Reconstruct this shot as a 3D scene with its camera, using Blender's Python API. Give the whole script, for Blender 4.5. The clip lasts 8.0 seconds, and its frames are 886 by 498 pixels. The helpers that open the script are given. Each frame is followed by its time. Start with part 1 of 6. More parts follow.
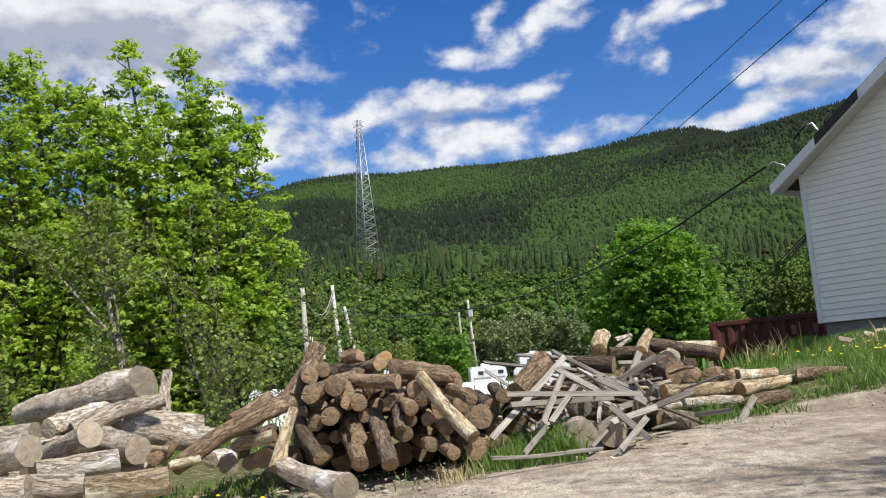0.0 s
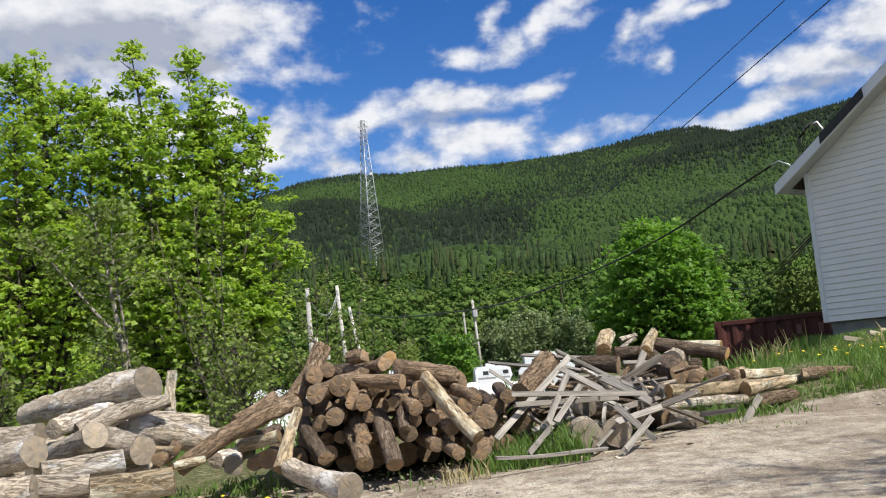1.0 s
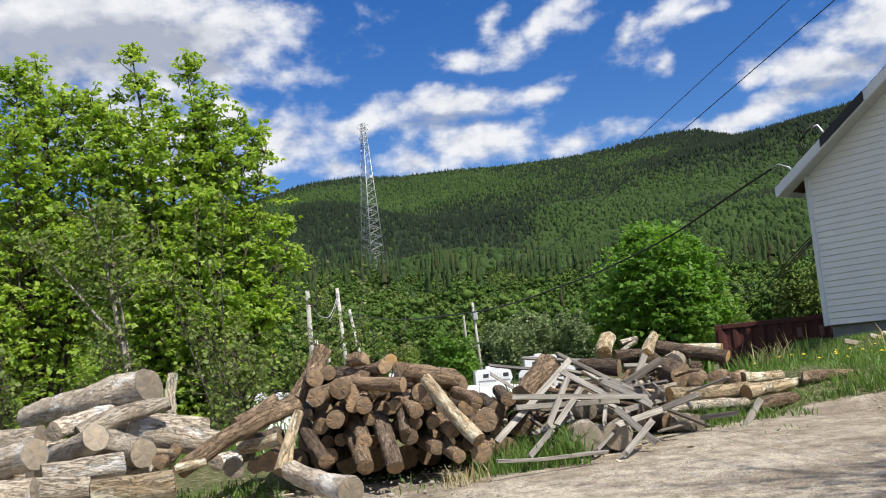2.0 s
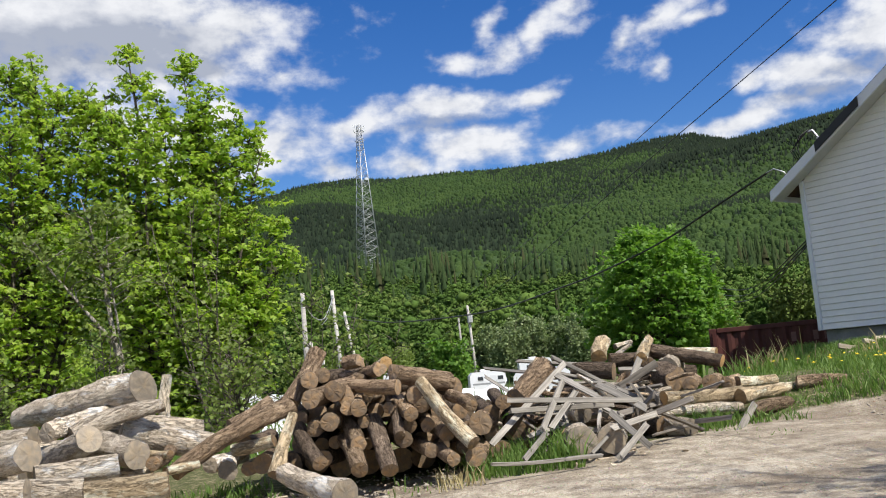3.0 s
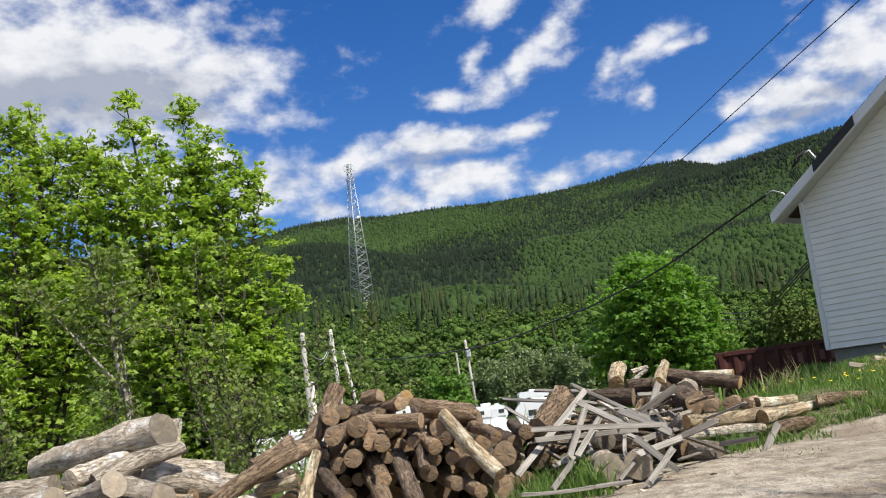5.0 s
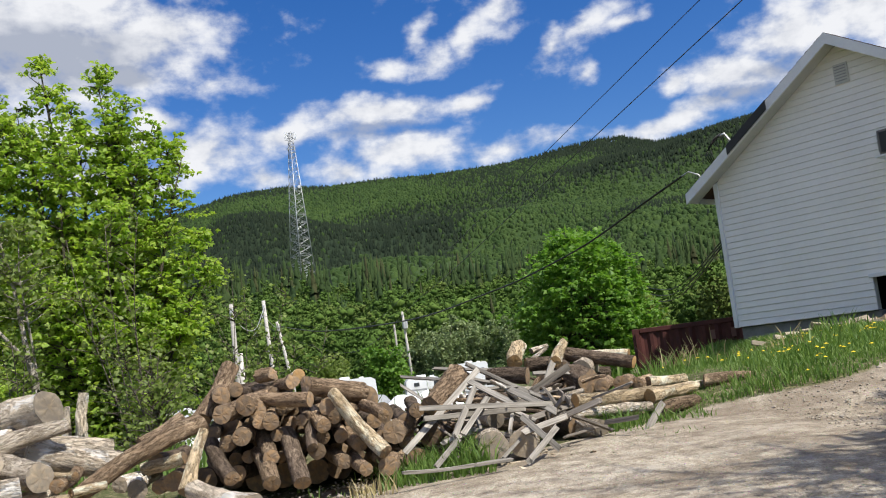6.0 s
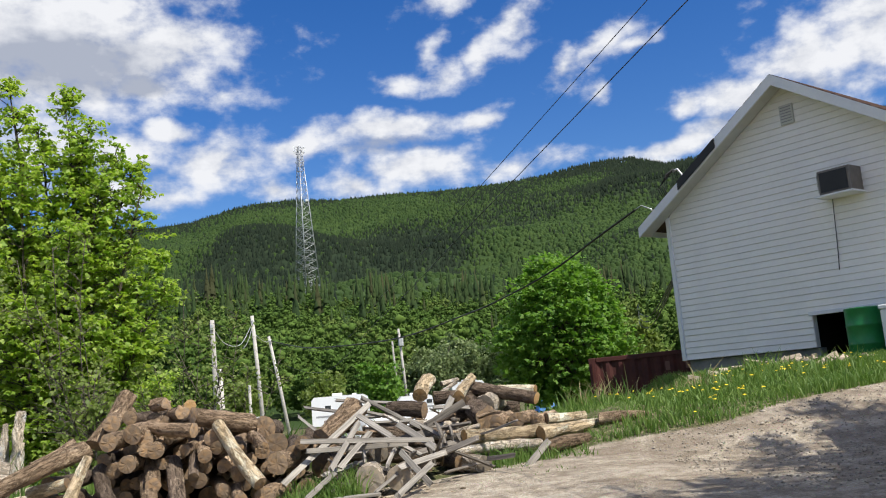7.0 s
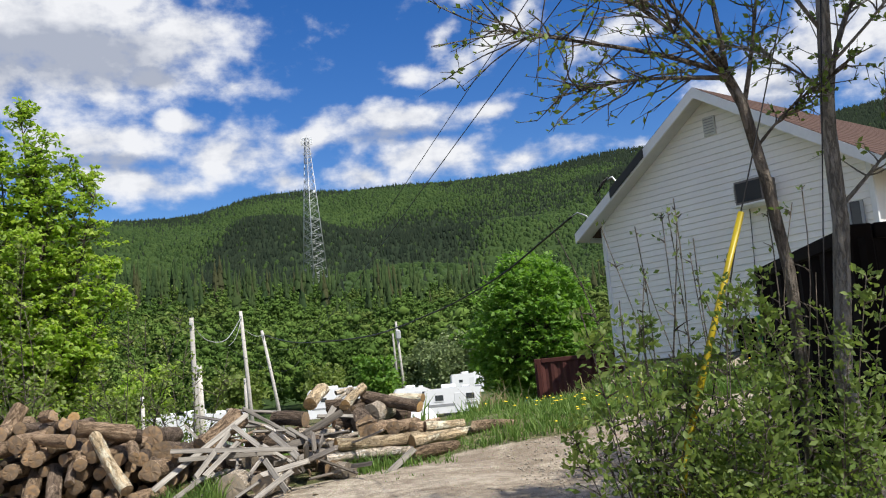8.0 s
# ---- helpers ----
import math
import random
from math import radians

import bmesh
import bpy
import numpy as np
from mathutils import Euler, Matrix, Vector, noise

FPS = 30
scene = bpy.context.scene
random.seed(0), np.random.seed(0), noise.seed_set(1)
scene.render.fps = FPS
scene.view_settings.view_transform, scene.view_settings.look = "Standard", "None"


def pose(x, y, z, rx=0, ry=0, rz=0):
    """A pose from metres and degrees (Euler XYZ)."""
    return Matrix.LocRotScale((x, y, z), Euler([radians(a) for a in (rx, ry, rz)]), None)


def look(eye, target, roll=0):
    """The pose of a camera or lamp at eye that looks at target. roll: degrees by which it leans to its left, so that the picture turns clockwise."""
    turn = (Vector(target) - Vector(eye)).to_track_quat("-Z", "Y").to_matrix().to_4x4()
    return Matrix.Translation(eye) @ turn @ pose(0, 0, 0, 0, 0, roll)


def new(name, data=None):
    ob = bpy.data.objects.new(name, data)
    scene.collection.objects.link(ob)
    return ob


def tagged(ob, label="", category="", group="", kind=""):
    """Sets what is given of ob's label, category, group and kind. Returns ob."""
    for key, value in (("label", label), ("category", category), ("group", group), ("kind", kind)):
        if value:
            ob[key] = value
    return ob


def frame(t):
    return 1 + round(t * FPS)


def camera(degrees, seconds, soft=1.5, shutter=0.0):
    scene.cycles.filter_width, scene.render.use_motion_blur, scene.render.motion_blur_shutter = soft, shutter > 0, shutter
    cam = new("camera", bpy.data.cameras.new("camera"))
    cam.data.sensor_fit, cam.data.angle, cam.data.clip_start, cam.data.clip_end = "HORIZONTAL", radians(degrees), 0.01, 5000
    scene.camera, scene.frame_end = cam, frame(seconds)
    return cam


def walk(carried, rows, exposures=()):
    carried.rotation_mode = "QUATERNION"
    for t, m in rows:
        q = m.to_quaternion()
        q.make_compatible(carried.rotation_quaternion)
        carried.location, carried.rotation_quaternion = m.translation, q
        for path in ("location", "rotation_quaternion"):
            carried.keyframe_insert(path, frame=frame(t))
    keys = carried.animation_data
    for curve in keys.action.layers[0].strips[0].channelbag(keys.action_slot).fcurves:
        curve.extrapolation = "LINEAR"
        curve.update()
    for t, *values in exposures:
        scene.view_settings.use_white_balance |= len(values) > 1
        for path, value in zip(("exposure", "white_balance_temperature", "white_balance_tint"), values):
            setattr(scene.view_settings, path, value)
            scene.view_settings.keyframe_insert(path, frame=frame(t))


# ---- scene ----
cam = camera(51.9, 8.0, soft=1.1)
PATH = [
    (0, (0.163, 0.157, 1.22), (0.174, 2.139, 1.486), -4.7),
    (0.5, (0.166, 0.153, 1.222), (0.179, 2.134, 1.491), -4.8),
    (1, (0.166, 0.16, 1.22), (0.167, 2.142, 1.487), -4.8),
    (1.5, (0.163, 0.159, 1.22), (0.162, 2.14, 1.49), -4.8),
    (3, (0.16, 0.159, 1.222), (0.172, 2.14, 1.5), -4.5),
    (3.5, (0.088, 0.176, 1.216), (0.11, 2.155, 1.505), -4.6),
    (4, (-0.034, 0.203, 1.207), (-0.017, 2.177, 1.531), -4.8),
    (5.3, (-0.038, 0.175, 1.207), (0.002, 2.143, 1.560), -7.0),
    (5.5, (0.051, 0.174, 1.209), (0.098, 2.143, 1.553), -6.9),
    (6, (0.374, 0.077, 1.228), (0.528, 2.052, 1.505), -6.4),
    (6.5, (0.832, -0.101, 1.246), (1.031, 1.873, 1.502), -4.9),
    (7, (1.407, -0.344, 1.291), (1.547, 1.626, 1.605), -4.9),
    (7.5, (2.072, -0.706, 1.328), (2.211, 1.26, 1.67), -4.9),
    (8, (2.785, -1.109, 1.387), (2.901, 0.865, 1.682), -4.9),
]
walk(cam, [(t, look(eye, target, roll)) for t, eye, target, roll in PATH])

# ---- light ----
SUN_WAY = Vector((0.42, -0.43, 0.80)).normalized()
SUN_EL = math.asin(SUN_WAY.z)
SUN_AZ = math.atan2(SUN_WAY.x, SUN_WAY.y)
scene.view_settings.exposure = 0.0


def build_world():
    """Blue sky with broken fair-weather clouds, by azimuth and elevation in degrees."""
    w = bpy.data.worlds.new("sky")
    scene.world = w
    w.use_nodes = True
    nt = w.node_tree
    nt.nodes.clear()
    N, K = nt.nodes.new, nt.links.new

    def m(op, a, b=None, c=None):
        n = N("ShaderNodeMath")
        n.operation = op
        for k, v in enumerate((a, b, c)):
            if v is None:
                continue
            if isinstance(v, (int, float)):
                n.inputs[k].default_value = v
            else:
                K(v, n.inputs[k])
        return n.outputs[0]

    sky = N("ShaderNodeTexSky")
    sky.sky_type, sky.sun_disc = "NISHITA", False
    sky.sun_elevation, sky.sun_rotation = SUN_EL, SUN_AZ
    sky.air_density, sky.dust_density, sky.ozone_density = 1.0, 0.4, 3.0
    tc = N("ShaderNodeTexCoord")
    xyz = N("ShaderNodeSeparateXYZ")
    K(tc.outputs["Generated"], xyz.inputs[0])
    az = m("MULTIPLY", m("ARCTAN2", xyz.outputs[0], xyz.outputs[1]), 180 / math.pi)
    el = m("MULTIPLY", m("ARCSINE", xyz.outputs[2]), 180 / math.pi)
    flat = N("ShaderNodeCombineXYZ")
    K(az, flat.inputs[0]), K(m("MULTIPLY", el, 1.5), flat.inputs[1])
    warp = N("ShaderNodeTexNoise")
    warp.inputs["Scale"].default_value, warp.inputs["Detail"].default_value = 0.16, 5
    K(flat.outputs[0], warp.inputs["Vector"])
    wsep = N("ShaderNodeSeparateXYZ")
    K(warp.outputs["Color"], wsep.inputs[0])
    az2 = m("ADD", az, m("MULTIPLY", m("SUBTRACT", wsep.outputs[0], 0.5), 4.0))
    el2 = m("ADD", el, m("MULTIPLY", m("SUBTRACT", wsep.outputs[1], 0.5), 2.4))
    fbm = N("ShaderNodeTexNoise")
    fbm.inputs["Scale"].default_value, fbm.inputs["Detail"].default_value = 0.40, 11
    fbm.inputs["Roughness"].default_value = 0.55
    K(flat.outputs[0], fbm.inputs["Vector"])
    wide = N("ShaderNodeTexNoise")
    wide.inputs["Scale"].default_value, wide.inputs["Detail"].default_value = 0.045, 3
    K(flat.outputs[0], wide.inputs["Vector"])
    best = m("MULTIPLY", m("SUBTRACT", wide.outputs[0], 0.46), 5.0)
    # open sky between the named clouds in this quarter
    quarter = m("MULTIPLY", m("LESS_THAN", m("ABSOLUTE", m("SUBTRACT", az, 2)), 40), m("LESS_THAN", el, 28))
    best = m("SUBTRACT", best, m("MULTIPLY", quarter, 3.0))
    def blob(a, e, wa, we, tilt):
        """1 at the centre of a tilted ellipse, 0 on its rim."""
        c, k = math.cos(radians(tilt)), math.sin(radians(tilt))
        da, de = m("SUBTRACT", az2, a), m("SUBTRACT", el2, e)
        u = m("DIVIDE", m("ADD", m("MULTIPLY", da, c), m("MULTIPLY", de, k)), wa)
        v = m("DIVIDE", m("SUBTRACT", m("MULTIPLY", de, c), m("MULTIPLY", da, k)), we)
        return m("SUBTRACT", 1.0, m("SQRT", m("ADD", m("MULTIPLY", u, u), m("MULTIPLY", v, v))))

    for row in CLOUDS:
        best = m("MAXIMUM", best, m("MULTIPLY", blob(*row[:5]), row[5]))
    base = m("ADD", 0.0, 0.0)
    for row in BASES:
        base = m("MAXIMUM", base, blob(*row))
    dens = m("ADD", best, m("MULTIPLY", m("SUBTRACT", fbm.outputs[0], 0.5), 2.2))
    mask = N("ShaderNodeMapRange")
    mask.interpolation_type = "SMOOTHSTEP"
    K(dens, mask.inputs[0])
    mask.inputs[1].default_value, mask.inputs[2].default_value = -0.22, 0.80
    # thick parts are greyer underneath
    shade = N("ShaderNodeMapRange")
    K(m("ADD", m("MULTIPLY", base, 1.6), m("MULTIPLY", m("SUBTRACT", fbm.outputs[0], 0.58), -2.2)), shade.inputs[0])
    shade.inputs[1].default_value, shade.inputs[2].default_value = 0.0, 1.0
    tint = N("ShaderNodeMix")
    tint.data_type = "RGBA"
    K(shade.outputs[0], tint.inputs["Factor"])
    tint.inputs["A"].default_value, tint.inputs["B"].default_value = (0.96, 0.97, 1, 1), (0.46, 0.50, 0.60, 1)
    blue = N("ShaderNodeBackground")
    hue = N("ShaderNodeHueSaturation")
    hue.inputs["Saturation"].default_value, hue.inputs["Hue"].default_value = 1.37, 0.514
    K(sky.outputs[0], hue.inputs["Color"]), K(hue.outputs[0], blue.inputs[0])
    blue.inputs[1].default_value = 0.13
    cloud = N("ShaderNodeBackground")
    K(tint.outputs["Result"], cloud.inputs[0])
    cloud.inputs[1].default_value = 0.95
    mix, out = N("ShaderNodeMixShader"), N("ShaderNodeOutputWorld")
    K(m("MULTIPLY", mask.outputs[0], 0.97), mix.inputs[0]), K(blue.outputs[0], mix.inputs[1]), K(cloud.outputs[0], mix.inputs[2])
    K(mix.outputs[0], out.inputs[0])


# azimuth, elevation, half width, half height, tilt, thickness
CLOUDS = [(-21, 21.8, 14, 5.2, 0, 1.3), (-19, 22.6, 9.5, 3.4, 0, 1), (-12.2, 22.2, 3.6, 2.3, 10, 1), (-27, 21, 9, 4.5, 0, 1), (-14.5, 19.5, 3.6, 1.2, 0, 1),
          (-9.6, 19.4, 1.3, 0.6, 20, 0.5), (-18, 15.9, 7.2, 2.0, 0, 1), (-9.6, 15.4, 3.7, 2.1, 0, 1), (-16, 13.7, 7.0, 1.3, 0, 1), (-12.6, 17.1, 2.6, 0.9, 0, 1),
          (-6.3, 13.6, 1.5, 0.9, 0, 1), (1.0, 16.6, 5.8, 1.35, 0, 1), (7.2, 16.9, 2.0, 0.75, 20, 1), (-4.5, 16.0, 3.0, 0.9, 5, 1), (2.6, 14.2, 5.4, 1.4, 0, 1),
          (-1.5, 13.7, 2.3, 0.9, 0, 1), (9.6, 13.9, 4.2, 0.75, 5, 0.6), (2.2, 19.5, 1.6, 0.8, 10, 0.62), (5.0, 19.8, 1.8, 0.85, 20, 0.62), (7.5, 20.8, 2.0, 1.0, 40, 0.62),
          (9.8, 22.2, 2.6, 1.3, 40, 0.62), (4.4, 21.3, 1.3, 0.6, 20, 0.45), (6.5, 24.5, 3.2, 1.2, 20, 0.62), (13.2, 19.5, 1.7, 1.0, 35, 0.62), (15.4, 20.4, 2.4, 1.0, 20, 0.62),
          (18.0, 20.2, 1.4, 0.45, 0, 0.62), (14.8, 18.0, 1.2, 0.6, 30, 0.62), (23.9, 15.8, 3.8, 1.8, 0, 1), (27.3, 17.6, 3.8, 2.7, 30, 1), (20.6, 15.9, 1.5, 1.0, 0, 1),
          (19.7, 13.9, 4.8, 0.9, 5, 1), (32, 18.5, 6.0, 5.0, 0, 1)]
# flat grey cloud bases
BASES = [(-19, 20.7, 8.5, 2.1, 0), (-26, 19.6, 7, 2.4, 0), (-14.2, 19.8, 2.6, 0.9, 0), (24, 14.5, 3.4, 0.7, 0), (-17, 14.7, 5.5, 0.6, 0), (1.0, 15.5, 4.6, 0.55, 0), (27, 15.6, 3, 0.9, 0)]
build_world()
lamp = bpy.data.lights.new("sun", "SUN")
lamp.energy, lamp.angle, lamp.color = 5.9, radians(0.53), (1.0, 0.955, 0.87)
sun = new("sun", lamp)
sun.matrix_world = look((0, 0, 60), Vector((0, 0, 60)) - SUN_WAY)

# ---- materials ----
MATS = {}


class Shade:
    """A small wrapper round one node material."""

    def __init__(self, name, rough=0.7, metal=0.0, spec=0.4):
        self.m = bpy.data.materials.new(name)
        self.m.use_nodes = True
        self.nt = self.m.node_tree
        self.b = self.nt.nodes["Principled BSDF"]
        self.b.inputs["Roughness"].default_value = rough
        self.b.inputs["Metallic"].default_value = metal
        self.b.inputs["Specular IOR Level"].default_value = spec
        tc = self.nt.nodes.new("ShaderNodeTexCoord")
        self.obj, self.gen = tc.outputs["Object"], tc.outputs["Generated"]
        self.pos = self.nt.nodes.new("ShaderNodeNewGeometry").outputs["Position"]
        self.rand = self.nt.nodes.new("ShaderNodeObjectInfo").outputs["Random"]

    def put(self, sock, v):
        if hasattr(v, "is_linked"):
            self.nt.links.new(v, sock)
        else:
            sock.default_value = v

    def math(self, op, a, b=0.0):
        n = self.nt.nodes.new("ShaderNodeMath")
        n.operation = op
        self.put(n.inputs[0], a), self.put(n.inputs[1], b)
        return n.outputs[0]

    def scaled(self, vec, s):
        n = self.nt.nodes.new("ShaderNodeMapping")
        self.put(n.inputs["Vector"], vec)
        n.inputs["Scale"].default_value = s if isinstance(s, tuple) else (s, s, s)
        return n.outputs[0]

    def shifted(self, vec):
        """Shift by the object's own random, so that repeats differ."""
        n = self.nt.nodes.new("ShaderNodeVectorMath")
        n.operation = "ADD"
        c = self.nt.nodes.new("ShaderNodeCombineXYZ")
        for k in range(3):
            self.put(c.inputs[k], self.math("MULTIPLY", self.rand, 37.0 + 11 * k))
        self.put(n.inputs[0], vec), self.put(n.inputs[1], c.outputs[0])
        return n.outputs[0]

    def noise(self, vec, scale, detail=4, rough=0.55):
        n = self.nt.nodes.new("ShaderNodeTexNoise")
        self.put(n.inputs["Vector"], vec)
        n.inputs["Scale"].default_value, n.inputs["Detail"].default_value, n.inputs["Roughness"].default_value = scale, detail, rough
        return n.outputs[0]

    def cells(self, vec, scale, feature="F1"):
        n = self.nt.nodes.new("ShaderNodeTexVoronoi")
        n.feature = feature
        self.put(n.inputs["Vector"], vec)
        n.inputs["Scale"].default_value = scale
        return n.outputs

    def ramp(self, fac, *stops):
        n = self.nt.nodes.new("ShaderNodeValToRGB")
        e = n.color_ramp.elements
        while len(e) < len(stops):
            e.new(0.5)
        for k, (p, c) in enumerate(stops):
            e[k].position, e[k].color = p, (*c, 1) if not isinstance(c, (int, float)) else (c, c, c, 1)
        self.put(n.inputs[0], fac)
        return n.outputs[0]

    def mix(self, fac, a, b, kind="MIX"):
        n = self.nt.nodes.new("ShaderNodeMix")
        n.data_type, n.blend_type = "RGBA", kind
        self.put(n.inputs["Factor"], fac)
        for s, v in (("A", a), ("B", b)):
            self.put(n.inputs[s], (*v, 1) if isinstance(v, tuple) and len(v) == 3 else v)
        return n.outputs["Result"]

    def color(self, v):
        self.put(self.b.inputs["Base Color"], (*v, 1) if isinstance(v, tuple) else v)
        return self

    def bump(self, h, strength=0.5, distance=0.02):
        n = self.nt.nodes.new("ShaderNodeBump")
        n.inputs["Strength"].default_value, n.inputs["Distance"].default_value = strength, distance
        self.put(n.inputs["Height"], h)
        self.nt.links.new(n.outputs[0], self.b.inputs["Normal"])
        return self

    def attribute(self, name):
        n = self.nt.nodes.new("ShaderNodeAttribute")
        n.attribute_name = name
        return n.outputs["Fac"]

    def island(self):
        return self.nt.nodes.new("ShaderNodeNewGeometry").outputs["Random Per Island"]


def bark(name, dark, mid, light, patch=0.5, upright=False):
    """Bark: furrows along the local x axis (z if upright), worn patches down to the wood."""

    def sc(a, b):
        return (b, b, a) if upright else (a, b, b)
    s = Shade(name, 0.9, spec=0.2)
    v = s.shifted(s.obj)
    fur = s.math("ADD", s.math("MULTIPLY", s.noise(s.scaled(v, sc(13, 38)), 1.0, 6, 0.75), 0.6), s.math("MULTIPLY", s.noise(s.scaled(v, sc(45, 80)), 1.0, 4, 0.7), 0.4))
    big = s.noise(s.scaled(v, sc(3.2, 6)), 1.0, 5, 0.62)
    seam = s.math("ABSOLUTE", s.math("SUBTRACT", s.noise(s.scaled(v, sc(5, 26)), 1.0, 5, 0.7), 0.5))
    gap = s.ramp(seam, (0.0, 1.0), (0.035, 0.0))
    c = s.ramp(s.math("ADD", s.math("MULTIPLY", fur, 0.6), s.math("MULTIPLY", s.noise(s.scaled(v, sc(7, 11)), 1.0, 5, 0.7), 0.4)), (0.36, dark), (0.49, mid), (0.64, light))
    worn = s.ramp(s.math("ADD", big, s.math("MULTIPLY", s.math("SUBTRACT", fur, 0.5), 0.5)), (patch, 0.0), (patch + 0.07, 1.0))
    wood = s.ramp(s.noise(s.scaled(v, sc(4, 70)), 1.0, 4), (0.3, tuple(x * 1.15 for x in light)), (0.7, tuple(min(0.74, x * 1.6) for x in light)))
    c = s.mix(s.math("MULTIPLY", gap, 0.45), c, tuple(x * 0.5 for x in dark))
    c = s.mix(worn, c, wood)
    c = s.mix(s.ramp(s.noise(s.scaled(v, sc(5, 9)), 1.0, 6, 0.7), (0.58, 0.0), (0.68, 0.35)), c, dark)
    tone = s.math("ADD", 0.72, s.math("MULTIPLY", s.rand, 0.56))
    n = s.nt.nodes.new("ShaderNodeHueSaturation")
    s.put(n.inputs["Value"], tone), s.put(n.inputs["Color"], c)
    s.put(s.b.inputs["Base Color"], n.outputs[0])
    h = s.math("SUBTRACT", s.math("ADD", fur, s.math("MULTIPLY", worn, -0.35)), s.math("MULTIPLY", gap, 0.4))
    s.bump(h, 1.0, 0.035)
    return s.m


def end_grain(name, heart, rim, grey):
    s = Shade(name, 0.85, spec=0.2)
    v = s.shifted(s.obj)
    sep = s.nt.nodes.new("ShaderNodeSeparateXYZ")
    s.put(sep.inputs[0], s.obj)
    r = s.math("SQRT", s.math("ADD", s.math("POWER", sep.outputs[1], 2.0), s.math("POWER", sep.outputs[2], 2.0)))
    n1 = s.noise(s.scaled(v, 9), 1.0, 4)
    rings = s.math("SINE", s.math("ADD", s.math("MULTIPLY", r, 460.0), s.math("MULTIPLY", n1, 26.0)))
    fac = s.math("ADD", s.math("MULTIPLY", r, 6.0), s.math("MULTIPLY", s.math("SUBTRACT", n1, 0.5), 0.9))
    c = s.ramp(fac, (0.15, heart), (0.75, rim))
    c = s.mix(s.math("MULTIPLY", s.math("ADD", rings, 1.0), 0.03), c, (0.05, 0.03, 0.02))
    ang = s.math("ARCTAN2", sep.outputs[1], sep.outputs[2])
    cc = s.nt.nodes.new("ShaderNodeCombineXYZ")
    s.put(cc.inputs[0], s.math("MULTIPLY", ang, 2.2)), s.put(cc.inputs[1], s.math("MULTIPLY", r, 3.0)), s.put(cc.inputs[2], s.math("MULTIPLY", s.rand, 50.0))
    crack = s.ramp(s.noise(cc.outputs[0], 2.2, 2), (0.27, 0.5), (0.32, 0.0))
    c = s.mix(crack, c, (0.05, 0.038, 0.028))
    c = s.mix(s.ramp(s.noise(s.scaled(v, 22), 1.0, 4), (0.32, 0.0), (0.58, 0.95)), c, grey)
    tone = s.math("ADD", 0.5, s.math("MULTIPLY", s.rand, 0.75))
    n = s.nt.nodes.new("ShaderNodeHueSaturation")
    s.put(n.inputs["Value"], tone), s.put(n.inputs["Color"], c)
    s.put(s.b.inputs["Base Color"], n.outputs[0])
    s.bump(s.math("ADD", s.math("MULTIPLY", rings, 0.06), n1), 0.5, 0.006)
    return s.m


def weathered(name, dark, light):
    s = Shade(name, 0.88, spec=0.25)
    v = s.shifted(s.obj)
    g = s.noise(s.scaled(v, (2.5, 55, 55)), 1.0, 5, 0.6)
    b = s.noise(s.scaled(v, (3, 6, 6)), 1.0, 4)
    c = s.ramp(s.math("ADD", s.math("MULTIPLY", g, 0.65), s.math("MULTIPLY", b, 0.35)), (0.33, dark), (0.62, light))
    n = s.nt.nodes.new("ShaderNodeHueSaturation")
    s.put(n.inputs["Value"], s.math("ADD", 0.7, s.math("MULTIPLY", s.rand, 0.55))), s.put(n.inputs["Color"], c)
    s.put(s.b.inputs["Base Color"], n.outputs[0])
    s.bump(g, 0.6, 0.006)
    return s.m


def leaf(name, a, b, glow=0.35):
    """Leaves: diffuse with light that passes through, tone by the leaf."""
    s = Shade(name, 0.55, spec=0.35)
    c = s.ramp(s.island(), (0.0, a), (1.0, b))
    c = s.mix(s.ramp(s.noise(s.scaled(s.pos, 0.8), 1.0, 2), (0.35, 0.0), (0.7, 0.55)), c, a)
    s.put(s.b.inputs["Base Color"], c)
    t = s.nt.nodes.new("ShaderNodeBsdfTranslucent")
    n = s.nt.nodes.new("ShaderNodeHueSaturation")
    n.inputs["Value"].default_value, n.inputs["Saturation"].default_value = 1.5, 1.1
    s.put(n.inputs["Color"], c)
    s.put(t.inputs[0], n.outputs[0])
    mx = s.nt.nodes.new("ShaderNodeMixShader")
    mx.inputs[0].default_value = glow
    s.nt.links.new(s.b.outputs[0], mx.inputs[1]), s.nt.links.new(t.outputs[0], mx.inputs[2])
    s.nt.links.new(mx.outputs[0], s.nt.nodes["Material Output"].inputs[0])
    return s.m


def plain(name, c, rough=0.6, metal=0.0, vary=0.18, scale=6.0, bump=0.0):
    s = Shade(name, rough, metal, 0.4 if rough < 0.9 else 0.15)
    n1 = s.noise(s.scaled(s.obj, scale), 1.0, 5)
    n2 = s.noise(s.scaled(s.obj, scale * 9), 1.0, 3)
    f = s.math("ADD", s.math("MULTIPLY", n1, 0.7), s.math("MULTIPLY", n2, 0.3))
    s.put(s.b.inputs["Base Color"], s.ramp(f, (0.3, tuple(x * (1 - vary) for x in c)), (0.7, tuple(min(1, x * (1 + vary)) for x in c))))
    if bump:
        s.bump(n2, bump, 0.01)
    return s.m


